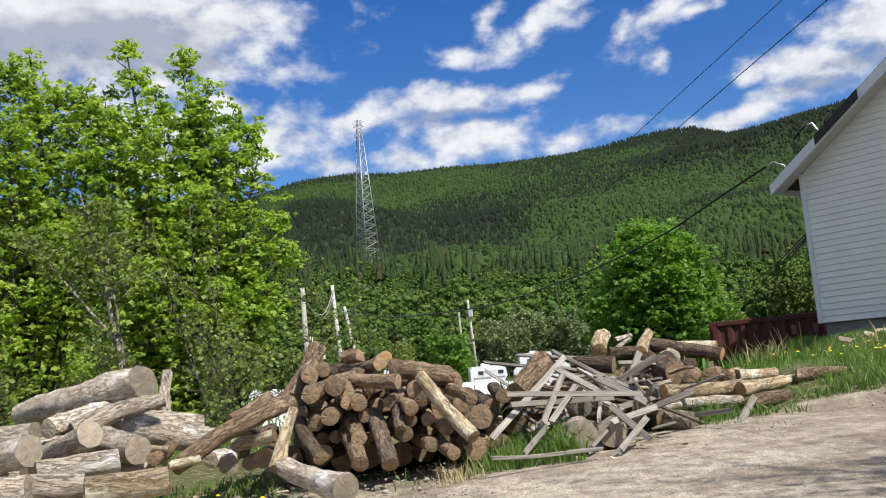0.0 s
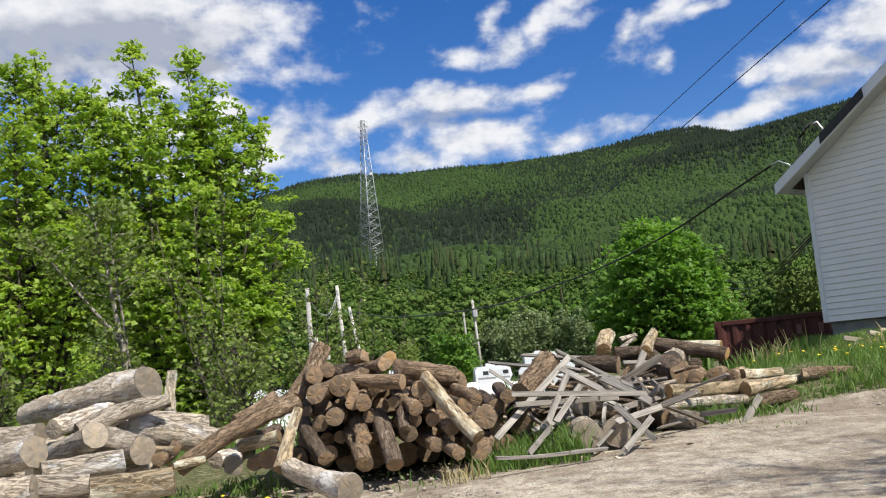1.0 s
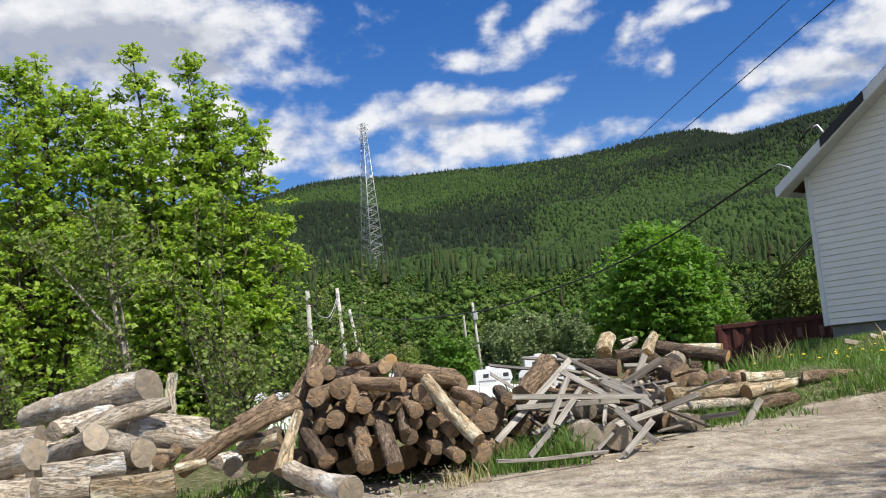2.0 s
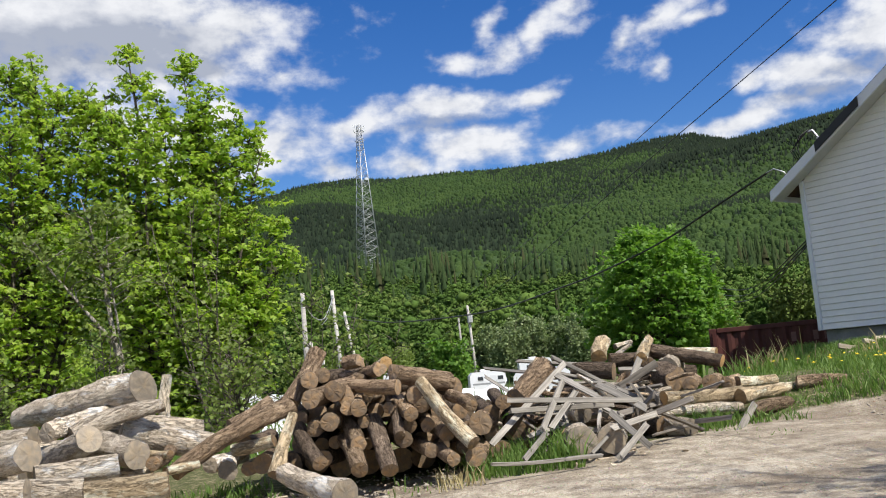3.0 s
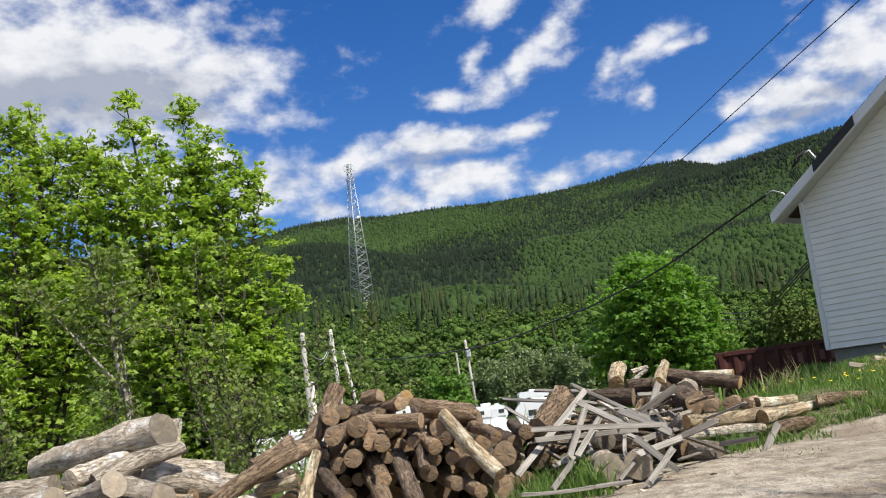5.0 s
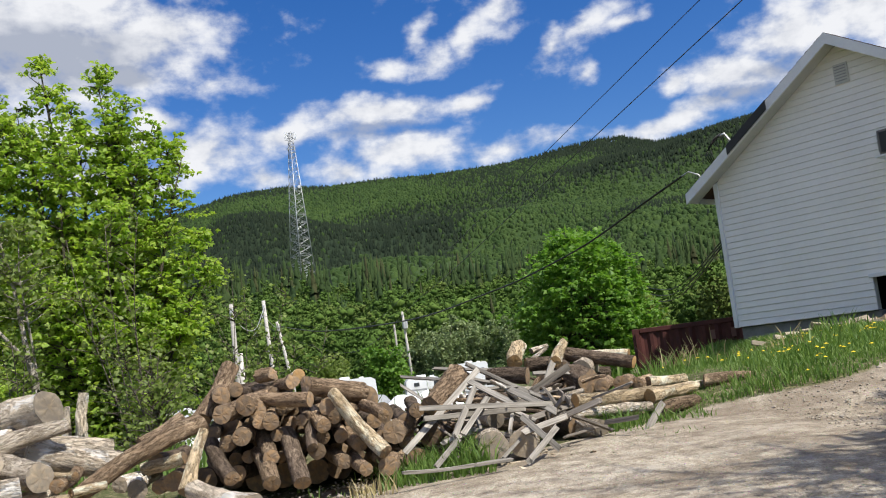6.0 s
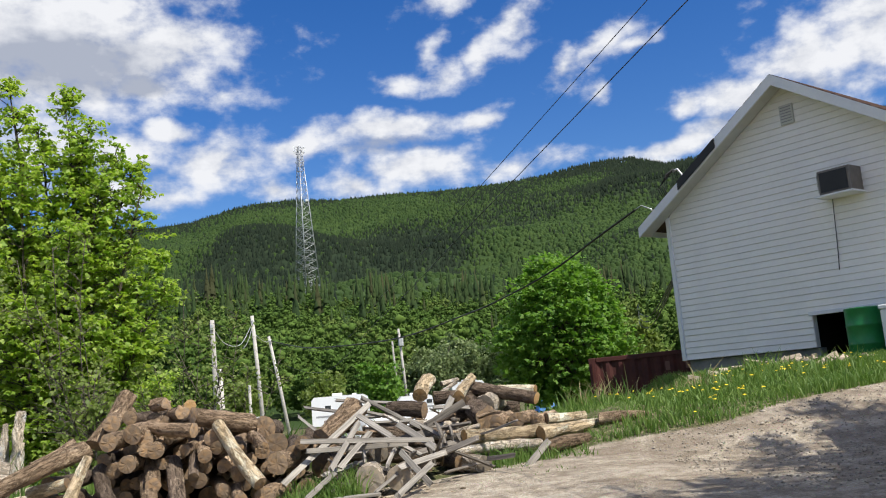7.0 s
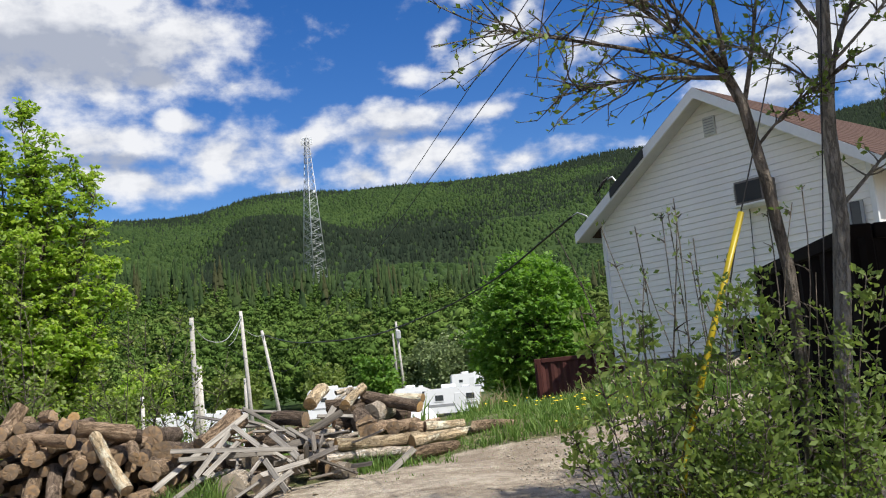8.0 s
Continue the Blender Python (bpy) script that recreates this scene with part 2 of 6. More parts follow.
def ground_material():
    s = Shade("earth_and_grass", 0.95, spec=0.15)
    big = s.noise(s.scaled(s.pos, 0.35), 1.0, 4)
    mid = s.noise(s.scaled(s.pos, 2.6), 1.0, 5, 0.6)
    fine = s.noise(s.scaled(s.pos, 38), 1.0, 4, 0.65)
    peb = s.cells(s.scaled(s.pos, 1.0), 34.0)
    grit = s.ramp(fine, (0.3, (0.25, 0.205, 0.15)), (0.5, (0.45, 0.39, 0.30)), (0.72, (0.64, 0.58, 0.475)))
    damp = s.ramp(s.math("ADD", s.math("MULTIPLY", big, 0.5), s.math("MULTIPLY", mid, 0.5)), (0.42, 0.0), (0.58, 0.75))
    grit = s.mix(damp, grit, (0.19, 0.15, 0.11))
    rut = s.noise(s.scaled(s.pos, (0.35, 2.6, 1)), 1.0, 4)
    grit = s.mix(s.ramp(rut, (0.5, 0.0), (0.68, 0.55)), grit, (0.52, 0.46, 0.37))
    stone = s.ramp(peb["Distance"], (0.12, 1.0), (0.3, 0.0))
    grit = s.mix(s.math("MULTIPLY", stone, 0.75), grit, peb["Color"], "SOFT_LIGHT")
    grit = s.mix(s.ramp(s.noise(s.scaled(s.pos, 7), 1.0, 5, 0.65), (0.40, 0.55), (0.55, 0.0)), grit, (0.16, 0.125, 0.09))
    soil = s.ramp(mid, (0.3, (0.06, 0.075, 0.025)), (0.5, (0.10, 0.115, 0.04)), (0.72, (0.20, 0.18, 0.10)))
    soil = s.mix(s.ramp(fine, (0.42, 0.75), (0.56, 0.0)), soil, (0.06, 0.055, 0.03))
    soil = s.mix(s.ramp(s.noise(s.scaled(s.pos, 16), 1.0, 4, 0.7), (0.52, 0.0), (0.64, 0.8)), soil, (0.34, 0.28, 0.18))
    g = s.math("ADD", s.attribute("grass"), s.math("MULTIPLY", s.math("SUBTRACT", mid, 0.5), 0.9))
    c = s.mix(s.ramp(g, (0.42, 0.0), (0.60, 1.0)), grit, soil)
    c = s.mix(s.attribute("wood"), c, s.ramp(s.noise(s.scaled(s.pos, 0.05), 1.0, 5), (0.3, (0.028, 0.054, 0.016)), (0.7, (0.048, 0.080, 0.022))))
    # floor under the conifer stands, darkened with them for the cloud shadow
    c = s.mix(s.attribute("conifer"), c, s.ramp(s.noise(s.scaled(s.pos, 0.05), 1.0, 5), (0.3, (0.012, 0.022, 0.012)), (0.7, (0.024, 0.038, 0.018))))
    s.put(s.b.inputs["Base Color"], c)
    s.bump(s.math("ADD", s.math("MULTIPLY", fine, 0.5), s.math("ADD", s.math("MULTIPLY", mid, 1.2), s.math("MULTIPLY", stone, 0.4))), 0.8, 0.03)
    return s.m


def far_leaf(name, a, b, tree=0.11, odd=None, fine=0.35, stands=0.45, deep=0.35):
    """Woods: tone by the tree, by the clump, and by the stand."""
    s = Shade(name, 0.9, spec=0.1)
    one = s.cells(s.scaled(s.pos, (1, 1, 0.2)), tree)["Color"]
    sep = s.nt.nodes.new("ShaderNodeSeparateColor")
    s.put(sep.inputs[0], one)
    f = s.math("ADD", s.math("MULTIPLY", sep.outputs[0], 0.7), s.math("MULTIPLY", s.island(), 0.3))
    c = s.ramp(f, (0.0, a), (1.0, b))
    if odd:
        c = s.mix(s.ramp(sep.outputs[1], (0.82, 0.0), (0.88, 0.6)), c, odd)
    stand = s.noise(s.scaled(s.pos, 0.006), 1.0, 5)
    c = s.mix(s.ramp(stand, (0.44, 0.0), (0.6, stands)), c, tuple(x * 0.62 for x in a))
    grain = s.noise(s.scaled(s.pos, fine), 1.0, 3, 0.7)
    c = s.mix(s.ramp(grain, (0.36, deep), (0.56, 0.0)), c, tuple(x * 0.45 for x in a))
    s.put(s.b.inputs["Base Color"], c)
    s.bump(grain, 0.35, 0.3 / fine)
    return s.m


M_BARK = bark("spruce_bark", (0.125, 0.083, 0.052), (0.30, 0.21, 0.135), (0.46, 0.345, 0.23), 0.58)
M_GREYBARK = bark("grey_maple_bark", (0.33, 0.255, 0.18), (0.63, 0.53, 0.41), (0.78, 0.70, 0.58), 0.53)
M_PALE = bark("peeled_wood", (0.33, 0.24, 0.145), (0.52, 0.40, 0.25), (0.66, 0.54, 0.37), 0.52)
M_DARKBARK = bark("dark_rough_bark", (0.04, 0.029, 0.021), (0.15, 0.11, 0.08), (0.28, 0.215, 0.158), 0.64)
M_END = end_grain("weathered_end_grain", (0.34, 0.215, 0.11), (0.44, 0.30, 0.165), (0.22, 0.165, 0.115))
M_FRESH = end_grain("fresh_end_grain", (0.50, 0.29, 0.11), (0.60, 0.40, 0.19), (0.44, 0.29, 0.14))
M_GREYEND = end_grain("grey_end_grain", (0.33, 0.26, 0.175), (0.42, 0.35, 0.26), (0.25, 0.215, 0.17))
M_PLANK = weathered("grey_weathered_plank", (0.105, 0.094, 0.08), (0.385, 0.355, 0.31))
M_OLDBOARD = weathered("brown_grey_board", (0.07, 0.06, 0.05), (0.27, 0.24, 0.205))
M_CHIP = weathered("split_wood", (0.25, 0.19, 0.125), (0.56, 0.48, 0.37))
M_TRUNK = bark("standing_bark", (0.05, 0.042, 0.035), (0.16, 0.135, 0.11), (0.30, 0.26, 0.215), 0.7, True)
M_BIRCH = bark("pale_trunk", (0.16, 0.14, 0.11), (0.42, 0.38, 0.31), (0.55, 0.52, 0.45), 0.7, True)
M_SMOOTH = bark("smooth_grey_bark", (0.20, 0.182, 0.158), (0.32, 0.297, 0.262), (0.42, 0.392, 0.35), 0.75, True)
M_MAPLE = leaf("maple_leaf", (0.21, 0.335, 0.045), (0.44, 0.54, 0.11), 0.46)
M_MAPLE_DEEP = leaf("deep_maple_leaf", (0.11, 0.225, 0.036), (0.205, 0.34, 0.06), 0.42)
M_ALDER = leaf("alder_leaf", (0.13, 0.19, 0.04), (0.25, 0.31, 0.085), 0.4)
M_WILLOW = leaf("willow_leaf", (0.10, 0.16, 0.035), (0.22, 0.28, 0.07), 0.4)
M_SILVER = leaf("silver_leaf", (0.15, 0.205, 0.08), (0.29, 0.35, 0.165), 0.35)
M_GRASS = leaf("grass_blade", (0.095, 0.18, 0.035), (0.21, 0.30, 0.075), 0.35)
M_DRYGRASS = leaf("dry_grass", (0.30, 0.25, 0.12), (0.45, 0.38, 0.20), 0.2)
M_YELLOW = plain("dandelion_yellow", (0.80, 0.58, 0.02), 0.7)
M_GROUND = ground_material()
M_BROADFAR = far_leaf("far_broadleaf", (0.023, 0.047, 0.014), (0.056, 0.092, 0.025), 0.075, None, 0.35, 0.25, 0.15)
# spruce tone kept dark so that its stands also give the cloud shadow
M_SPRUCE_SHADE = far_leaf("far_spruce_shade", (0.010, 0.018, 0.011), (0.021, 0.031, 0.017), 0.075, None, 0.35, 0.2, 0.1)
M_MIDLEAF = far_leaf("wood_edge_leaf", (0.050, 0.098, 0.019), (0.112, 0.178, 0.036), 0.085, (0.15, 0.19, 0.05), 1.2, 0.12, 0.12)
M_MIDSPRUCE = far_leaf("wood_edge_spruce", (0.021, 0.041, 0.015), (0.046, 0.070, 0.022), 0.14, (0.055, 0.048, 0.024), 1.6, 0.1, 0.2)
M_SIDING = plain("white_vinyl_siding", (0.82, 0.80, 0.765), 0.5, vary=0.06, scale=1.3)
M_TRIM = plain("white_trim", (0.72, 0.73, 0.74), 0.45, vary=0.08, scale=2.0)
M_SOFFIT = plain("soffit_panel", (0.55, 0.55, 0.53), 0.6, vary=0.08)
M_CONCRETE = plain("concrete", (0.24, 0.24, 0.23), 0.9, vary=0.25, scale=3, bump=0.4)
M_SHINGLE = plain("brown_shingle", (0.09, 0.056, 0.045), 0.9, vary=0.3, scale=5, bump=0.5)
M_RUST = plain("rust_red_paint", (0.075, 0.020, 0.015), 0.65, vary=0.4, scale=1.6, bump=0.15)
# deep shade put into the paint, far darker than the steel itself
M_SHADED_STEEL = plain("shaded_steel", (0.005, 0.0035, 0.003), 0.95, vary=0.4, scale=2)
M_VOID = plain("dark_interior", (0.012, 0.011, 0.010), 0.9)
M_GREEN = plain("green_drum_paint", (0.012, 0.17, 0.045), 0.35, vary=0.2, scale=5)
M_FADED = plain("faded_stencil", (0.17, 0.085, 0.07), 0.7)
M_STEEL = plain("galvanised_steel", (0.46, 0.47, 0.48), 0.45, 0.7, vary=0.2, scale=8)
M_GREYPOLE = weathered("grey_pole_wood", (0.30, 0.28, 0.25), (0.60, 0.57, 0.52))
M_BLACK = plain("black_cable", (0.012, 0.012, 0.013), 0.5)
M_WHITECABLE = plain("aluminium_cable", (0.42, 0.43, 0.43), 0.5)
M_GUARD = plain("yellow_plastic", (0.42, 0.32, 0.012), 0.4, vary=0.15)
M_WHITE = plain("white_fibreglass", (0.80, 0.81, 0.82), 0.35, vary=0.05, scale=1.5)
M_TARP = plain("white_tarp", (0.80, 0.81, 0.83), 0.5, vary=0.06, scale=2, bump=0.3)
M_WINDOW = plain("dark_window_glass", (0.05, 0.055, 0.06), 0.1)
M_GREYPANEL = plain("grey_panel", (0.30, 0.31, 0.32), 0.5)
M_AC = plain("brown_metal_housing", (0.17, 0.15, 0.13), 0.5, vary=0.2)
M_GRILLE = plain("black_grille", (0.02, 0.02, 0.021), 0.5)
M_RUBBER = plain("tyre_rubber", (0.02, 0.02, 0.02), 0.8)
M_BLUE = plain("blue_tarp", (0.03, 0.16, 0.42), 0.5)
M_STONE = plain("field_stone", (0.34, 0.30, 0.245), 0.9, vary=0.3, scale=8, bump=0.4)


# ---- mesh helpers ----
def mesh_of(name, verts, faces, mats, smooth=False, index=None):
    me = bpy.data.meshes.new(name)
    verts = np.asarray(verts, dtype=np.float32)
    if isinstance(faces, np.ndarray):
        k = faces.shape[1]
        me.vertices.add(len(verts)), me.loops.add(faces.size), me.polygons.add(len(faces))
        me.vertices.foreach_set("co", verts.ravel())
        me.loops.foreach_set("vertex_index", faces.astype(np.int32).ravel())
        me.polygons.foreach_set("loop_start", np.arange(0, faces.size, k, dtype=np.int32))
        me.update(calc_edges=True)
    else:
        me.from_pydata(verts.tolist(), [], faces)
    for mt in mats if isinstance(mats, (list, tuple)) else [mats]:
        me.materials.append(mt)
    if index is not None:
        me.polygons.foreach_set("material_index", np.asarray(index, dtype=np.int32))
    if smooth:
        me.polygons.foreach_set("use_smooth", np.ones(len(me.polygons), dtype=bool))
    me.validate()
    return me


def thing(name, me, m=None, label="", category="", group="", kind=""):
    ob = new(name, me)
    if m is not None:
        ob.matrix_world = m
    return tagged(ob, label, category, group, kind)


def part(name, me, parent, label=""):
    ob = new(name, me)
    ob.parent = parent
    return tagged(ob, label)


def boxes_mesh(name, boxes, mat, bevel=0.0):
    """One mesh of boxes (centre, size, optional turn matrix)."""
    bm = bmesh.new()
    for c, s, *r in boxes:
        m = Matrix.Translation(c) @ (r[0].to_4x4() if r else Matrix()) @ Matrix.Diagonal((*s, 1))
        bmesh.ops.create_cube(bm, size=1, matrix=m)
    if bevel:
        bmesh.ops.bevel(bm, geom=bm.edges[:], offset=bevel, segments=1, affect="EDGES")
    me = bpy.data.meshes.new(name)
    bm.to_mesh(me), bm.free()
    me.materials.append(mat)
    return me


def prism(name, outline, a, b, axis, mat):
    """A flat outline of (u, v) pushed from a to b along x, y or z."""
    def at(u, v, w):
        return {"x": (w, u, v), "y": (u, w, v), "z": (u, v, w)}[axis]
    n = len(outline)
    vs = [at(u, v, a) for u, v in outline] + [at(u, v, b) for u, v in outline]
    fs = [tuple(range(n)), tuple(range(2 * n - 1, n - 1, -1))] + [(k, n + k, n + (k + 1) % n, (k + 1) % n) for k in range(n)]
    me = mesh_of(name, vs, fs, mat)
    bm = bmesh.new()
    bm.from_mesh(me)
    bmesh.ops.recalc_face_normals(bm, faces=bm.faces[:])
    bm.to_mesh(me), bm.free()
    return me


def tube_data(points, radii, sides=6):
    """Verts and quads of a tube along points."""
    P = [Vector(p) for p in points]
    vs, fs = [], []
    for k, p in enumerate(P):
        t = (P[min(k + 1, len(P) - 1)] - P[max(k - 1, 0)]).normalized()
        u = t.cross(Vector((0.31, 0.17, 0.93)) if abs(t.z) < 0.9 else Vector((1, 0.1, 0))).normalized()
        v = t.cross(u)
        for s in range(sides):
            a = 2 * math.pi * s / sides
            vs.append(p + (u * math.cos(a) + v * math.sin(a)) * radii[k])
    for k in range(len(P) - 1):
        for s in range(sides):
            a, b = k * sides + s, k * sides + (s + 1) % sides
            fs.append((a, b, b + sides, a + sides))
    fs.append(tuple(range(sides - 1, -1, -1)))
    fs.append(tuple((len(P) - 1) * sides + s for s in range(sides)))
    return vs, fs


def tubes_mesh(name, tubes, mat, sides=6):
    vs, fs = [], []
    for pts, rad in tubes:
        v, f = tube_data(pts, rad, sides if rad[0] > 0.03 else min(sides, 4) if rad[0] > 0.0065 else 3)
        o = len(vs)
        vs += [tuple(x) for x in v]
        fs += [tuple(i + o for i in q) for q in f]
    return mesh_of(name, vs, fs, mat, smooth=True)


def ease(x):
    x = np.clip(x, 0, 1)
    return x * x * (3 - 2 * x)


# ---- ground ----
RIDGE_AZ = [-180, -60, -34, -25, -17.8, -13.4, -11.6, -9, -7.35, -5.1, -2.6, 0.6, 4.25, 8.6, 11, 12.9, 14.8, 16.7, 17.8, 18.65, 21.6, 25.4, 34, 60, 180]
RIDGE_EL = [3, 8, 10.4, 11.0, 11.3, 11.42, 11.62, 12.4, 12.65, 12.8, 12.66, 12.7, 12.6, 12.72, 12.9, 13.2, 13.4, 13.36, 13.0, 12.78, 13.0, 13.46, 13.9, 9, 3]
BAND_AZ = [-180, -40, -16, -9, -2.7, 4.5, 9.8, 18, 25, 40, 180]
BAND_EL = [2, 7.2, 7.2, 6.7, 6.0, 5.4, 5.2, 4.7, 4.4, 4.2, 2]


def land(x, y):
    """Height of the ground: road, bank, drop behind the piles, valley, wooded slope, mountain."""
    x, y = np.asarray(x, float), np.asarray(y, float)
    xc, yc = np.clip(x, -14, 18), np.clip(y, -12, 12.2)
    z = 0.055 * yc + 0.037 * xc
    edge = np.interp(x, [2.6, 3.6, 4.7, 6.5, 12], [8.4, 7.8, 7.2, 6.9, 6.8])
    z = z + 0.28 * ease((y - edge) / 2.0) * ease((x - 2.4) / 1.6)
    east = ease((x - 4.2 - 0.10 * np.clip(y - 10, 0, 20)) / 2.2)
    drop = ease((y - 10.2) / 7.0) * (1 - east) + ease((y - 18.8) / 3.2) * east
    valley = -0.75 + 0.05 * np.clip(x, -20, 20)
    z = z * (1 - drop) + valley * drop
    r, az = np.hypot(x, y), np.degrees(np.arctan2(x, y))
    h1 = 400 * np.tan(np.radians(np.interp(az, BAND_AZ, BAND_EL)))
    h2 = 2500 * np.tan(np.radians(np.interp(az, RIDGE_AZ, RIDGE_EL)))
    far = np.where(r < 400, (h1 + 0.75) * np.clip((r - 120) / 280, 0, 1) ** 1.25,
                   np.where(r < 1150, h1 + 0.75 + (h2 - h1) * 0.10 * (r - 400) / 750,
                            h1 + 0.75 + (h2 - h1) * (0.10 + 0.90 * np.where(r < 2500, (r - 1150) / 1350, 1 - (r - 2500) / 1500))))
    rough = np.zeros_like(r)
    for k in range(14):
        q, a = 0.0035 + 0.0010 * k, 2.4 * k + 0.7
        rough += 0.10 / q * np.sin(q * (x * math.cos(a) + y * math.sin(a)) + 9 * a)
    return z + far + rough * ease((r - 700) / 500) * (1 - 0.92 * ease((r - 1900) / 450))


def land_z(x, y):
    return float(land(x, y))


def grass_mask(x, y):
    edge = np.interp(x, [-9, -3, -1.6, 0.2, 1.8, 2.6, 3.4, 4.7, 6.5, 12], [4.9, 7.4, 7.9, 8.2, 8.2, 8.4, 8.6, 8.4, 9.1, 11.0])
    return ease((y - edge + 0.25) / 0.5)


def stand_patch(x, y):
    return np.sin(x * 0.012 + 1.3) * np.sin(y * 0.010 + x * 0.004) + 0.6 * np.sin(x * 0.005 - y * 0.004 + 2)


def conifer_shade_share(r, az, p):
    """Conifers hold the heights, most of all in the east; these and the dark stands lower down double as cloud shadow.
    """
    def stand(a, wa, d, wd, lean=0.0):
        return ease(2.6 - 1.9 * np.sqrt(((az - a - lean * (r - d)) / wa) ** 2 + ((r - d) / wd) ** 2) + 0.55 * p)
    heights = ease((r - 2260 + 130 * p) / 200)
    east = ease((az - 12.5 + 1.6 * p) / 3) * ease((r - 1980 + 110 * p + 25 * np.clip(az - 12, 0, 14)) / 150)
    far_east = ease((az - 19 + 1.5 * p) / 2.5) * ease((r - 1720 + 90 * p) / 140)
    # stands laid where cloud shadow darkens the slope
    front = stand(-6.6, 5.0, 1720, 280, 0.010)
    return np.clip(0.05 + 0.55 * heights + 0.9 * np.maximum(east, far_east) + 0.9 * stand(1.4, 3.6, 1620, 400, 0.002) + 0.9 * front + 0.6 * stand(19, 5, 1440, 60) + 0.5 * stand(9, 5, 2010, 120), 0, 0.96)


def build_ground():
    n = 370
    u = np.linspace(-1, 1, n)
    b = math.asinh(950)
    gx, gy = 1.0 + 4.2 * np.sinh(b * u), 6.5 + 4.2 * np.sinh(b * u)
    X, Y = np.meshgrid(gx, gy)
    Z = land(X, Y)
    near = np.exp(-(((X - 1) / 30) ** 2 + ((Y - 6) / 30) ** 2))
    rng = np.random.default_rng(4)
    bump = np.zeros_like(Z)
    for _ in range(26):
        k = rng.uniform(0.6, 5.0)
        a = rng.uniform(0, 2 * math.pi)
        bump += np.sin(k * (X * math.cos(a) + Y * math.sin(a)) + rng.uniform(0, 6)) / k
    Z = Z + bump * 0.012 * near
    R = np.hypot(X, Y)
    i = np.arange(n * n).reshape(n, n)
    f = np.stack([i[:-1, :-1], i[:-1, 1:], i[1:, 1:], i[1:, :-1]], -1).reshape(-1, 4)
    me = mesh_of("ground", np.stack([X, Y, Z], -1).reshape(-1, 3), f, M_GROUND, smooth=True)
    # the conifer value carries conifers and painted cloud shadow alike
    for name, val in (("grass", grass_mask(X, Y)), ("wood", ease((R - 95) / 30)), ("conifer", conifer_shade_share(R, np.degrees(np.arctan2(X, Y)), stand_patch(X, Y)) * ease((R - 900) / 200))):
        at = me.attributes.new(name, "FLOAT", "POINT")
        at.data.foreach_set("value", val.astype(np.float32).ravel())
    thing("ground", me, None, "pale gravel yard and road edged with grass, running out to wooded hills", "ground", kind="structure")


build_ground()


# ---- logs and planks ----
def along(p0, p1, roll=0.0):
    """A pose at p0 whose local x axis points at p1."""
    d = (Vector(p1) - Vector(p0)).normalized()
    up = Vector((0, 0, 1)) if abs(d.z) < 0.95 else Vector((0, 1, 0))
    y = up.cross(d).normalized()
    m = Matrix((d, y, d.cross(y))).transposed().to_4x4()
    return Matrix.Translation(p0) @ m @ pose(0, 0, 0, roll)


LOOKS = {
    "spruce": (M_BARK, M_END, "weathered spruce log with scaly brown bark"),
    "grey": (M_GREYBARK, M_GREYEND, "grey weathered hardwood log with flaking bark"),
    "pale": (M_PALE, M_END, "pale log with the bark peeled off"),
    "dark": (M_DARKBARK, M_END, "dark log with rough bark"),
    "fresh": (M_DARKBARK, M_FRESH, "dark-barked log with bright freshly sawn end"),
    "palefresh": (M_PALE, M_FRESH, "pale peeled log with bright sawn end"),
    "round": (M_GREYBARK, M_GREYEND, "thick grey sawn round of wood"),
}
log_count = [0]


def settle(p):
    """The yard falls slightly towards the east."""
    return (p[0], p[1], p[2] - 0.008 * p[0])


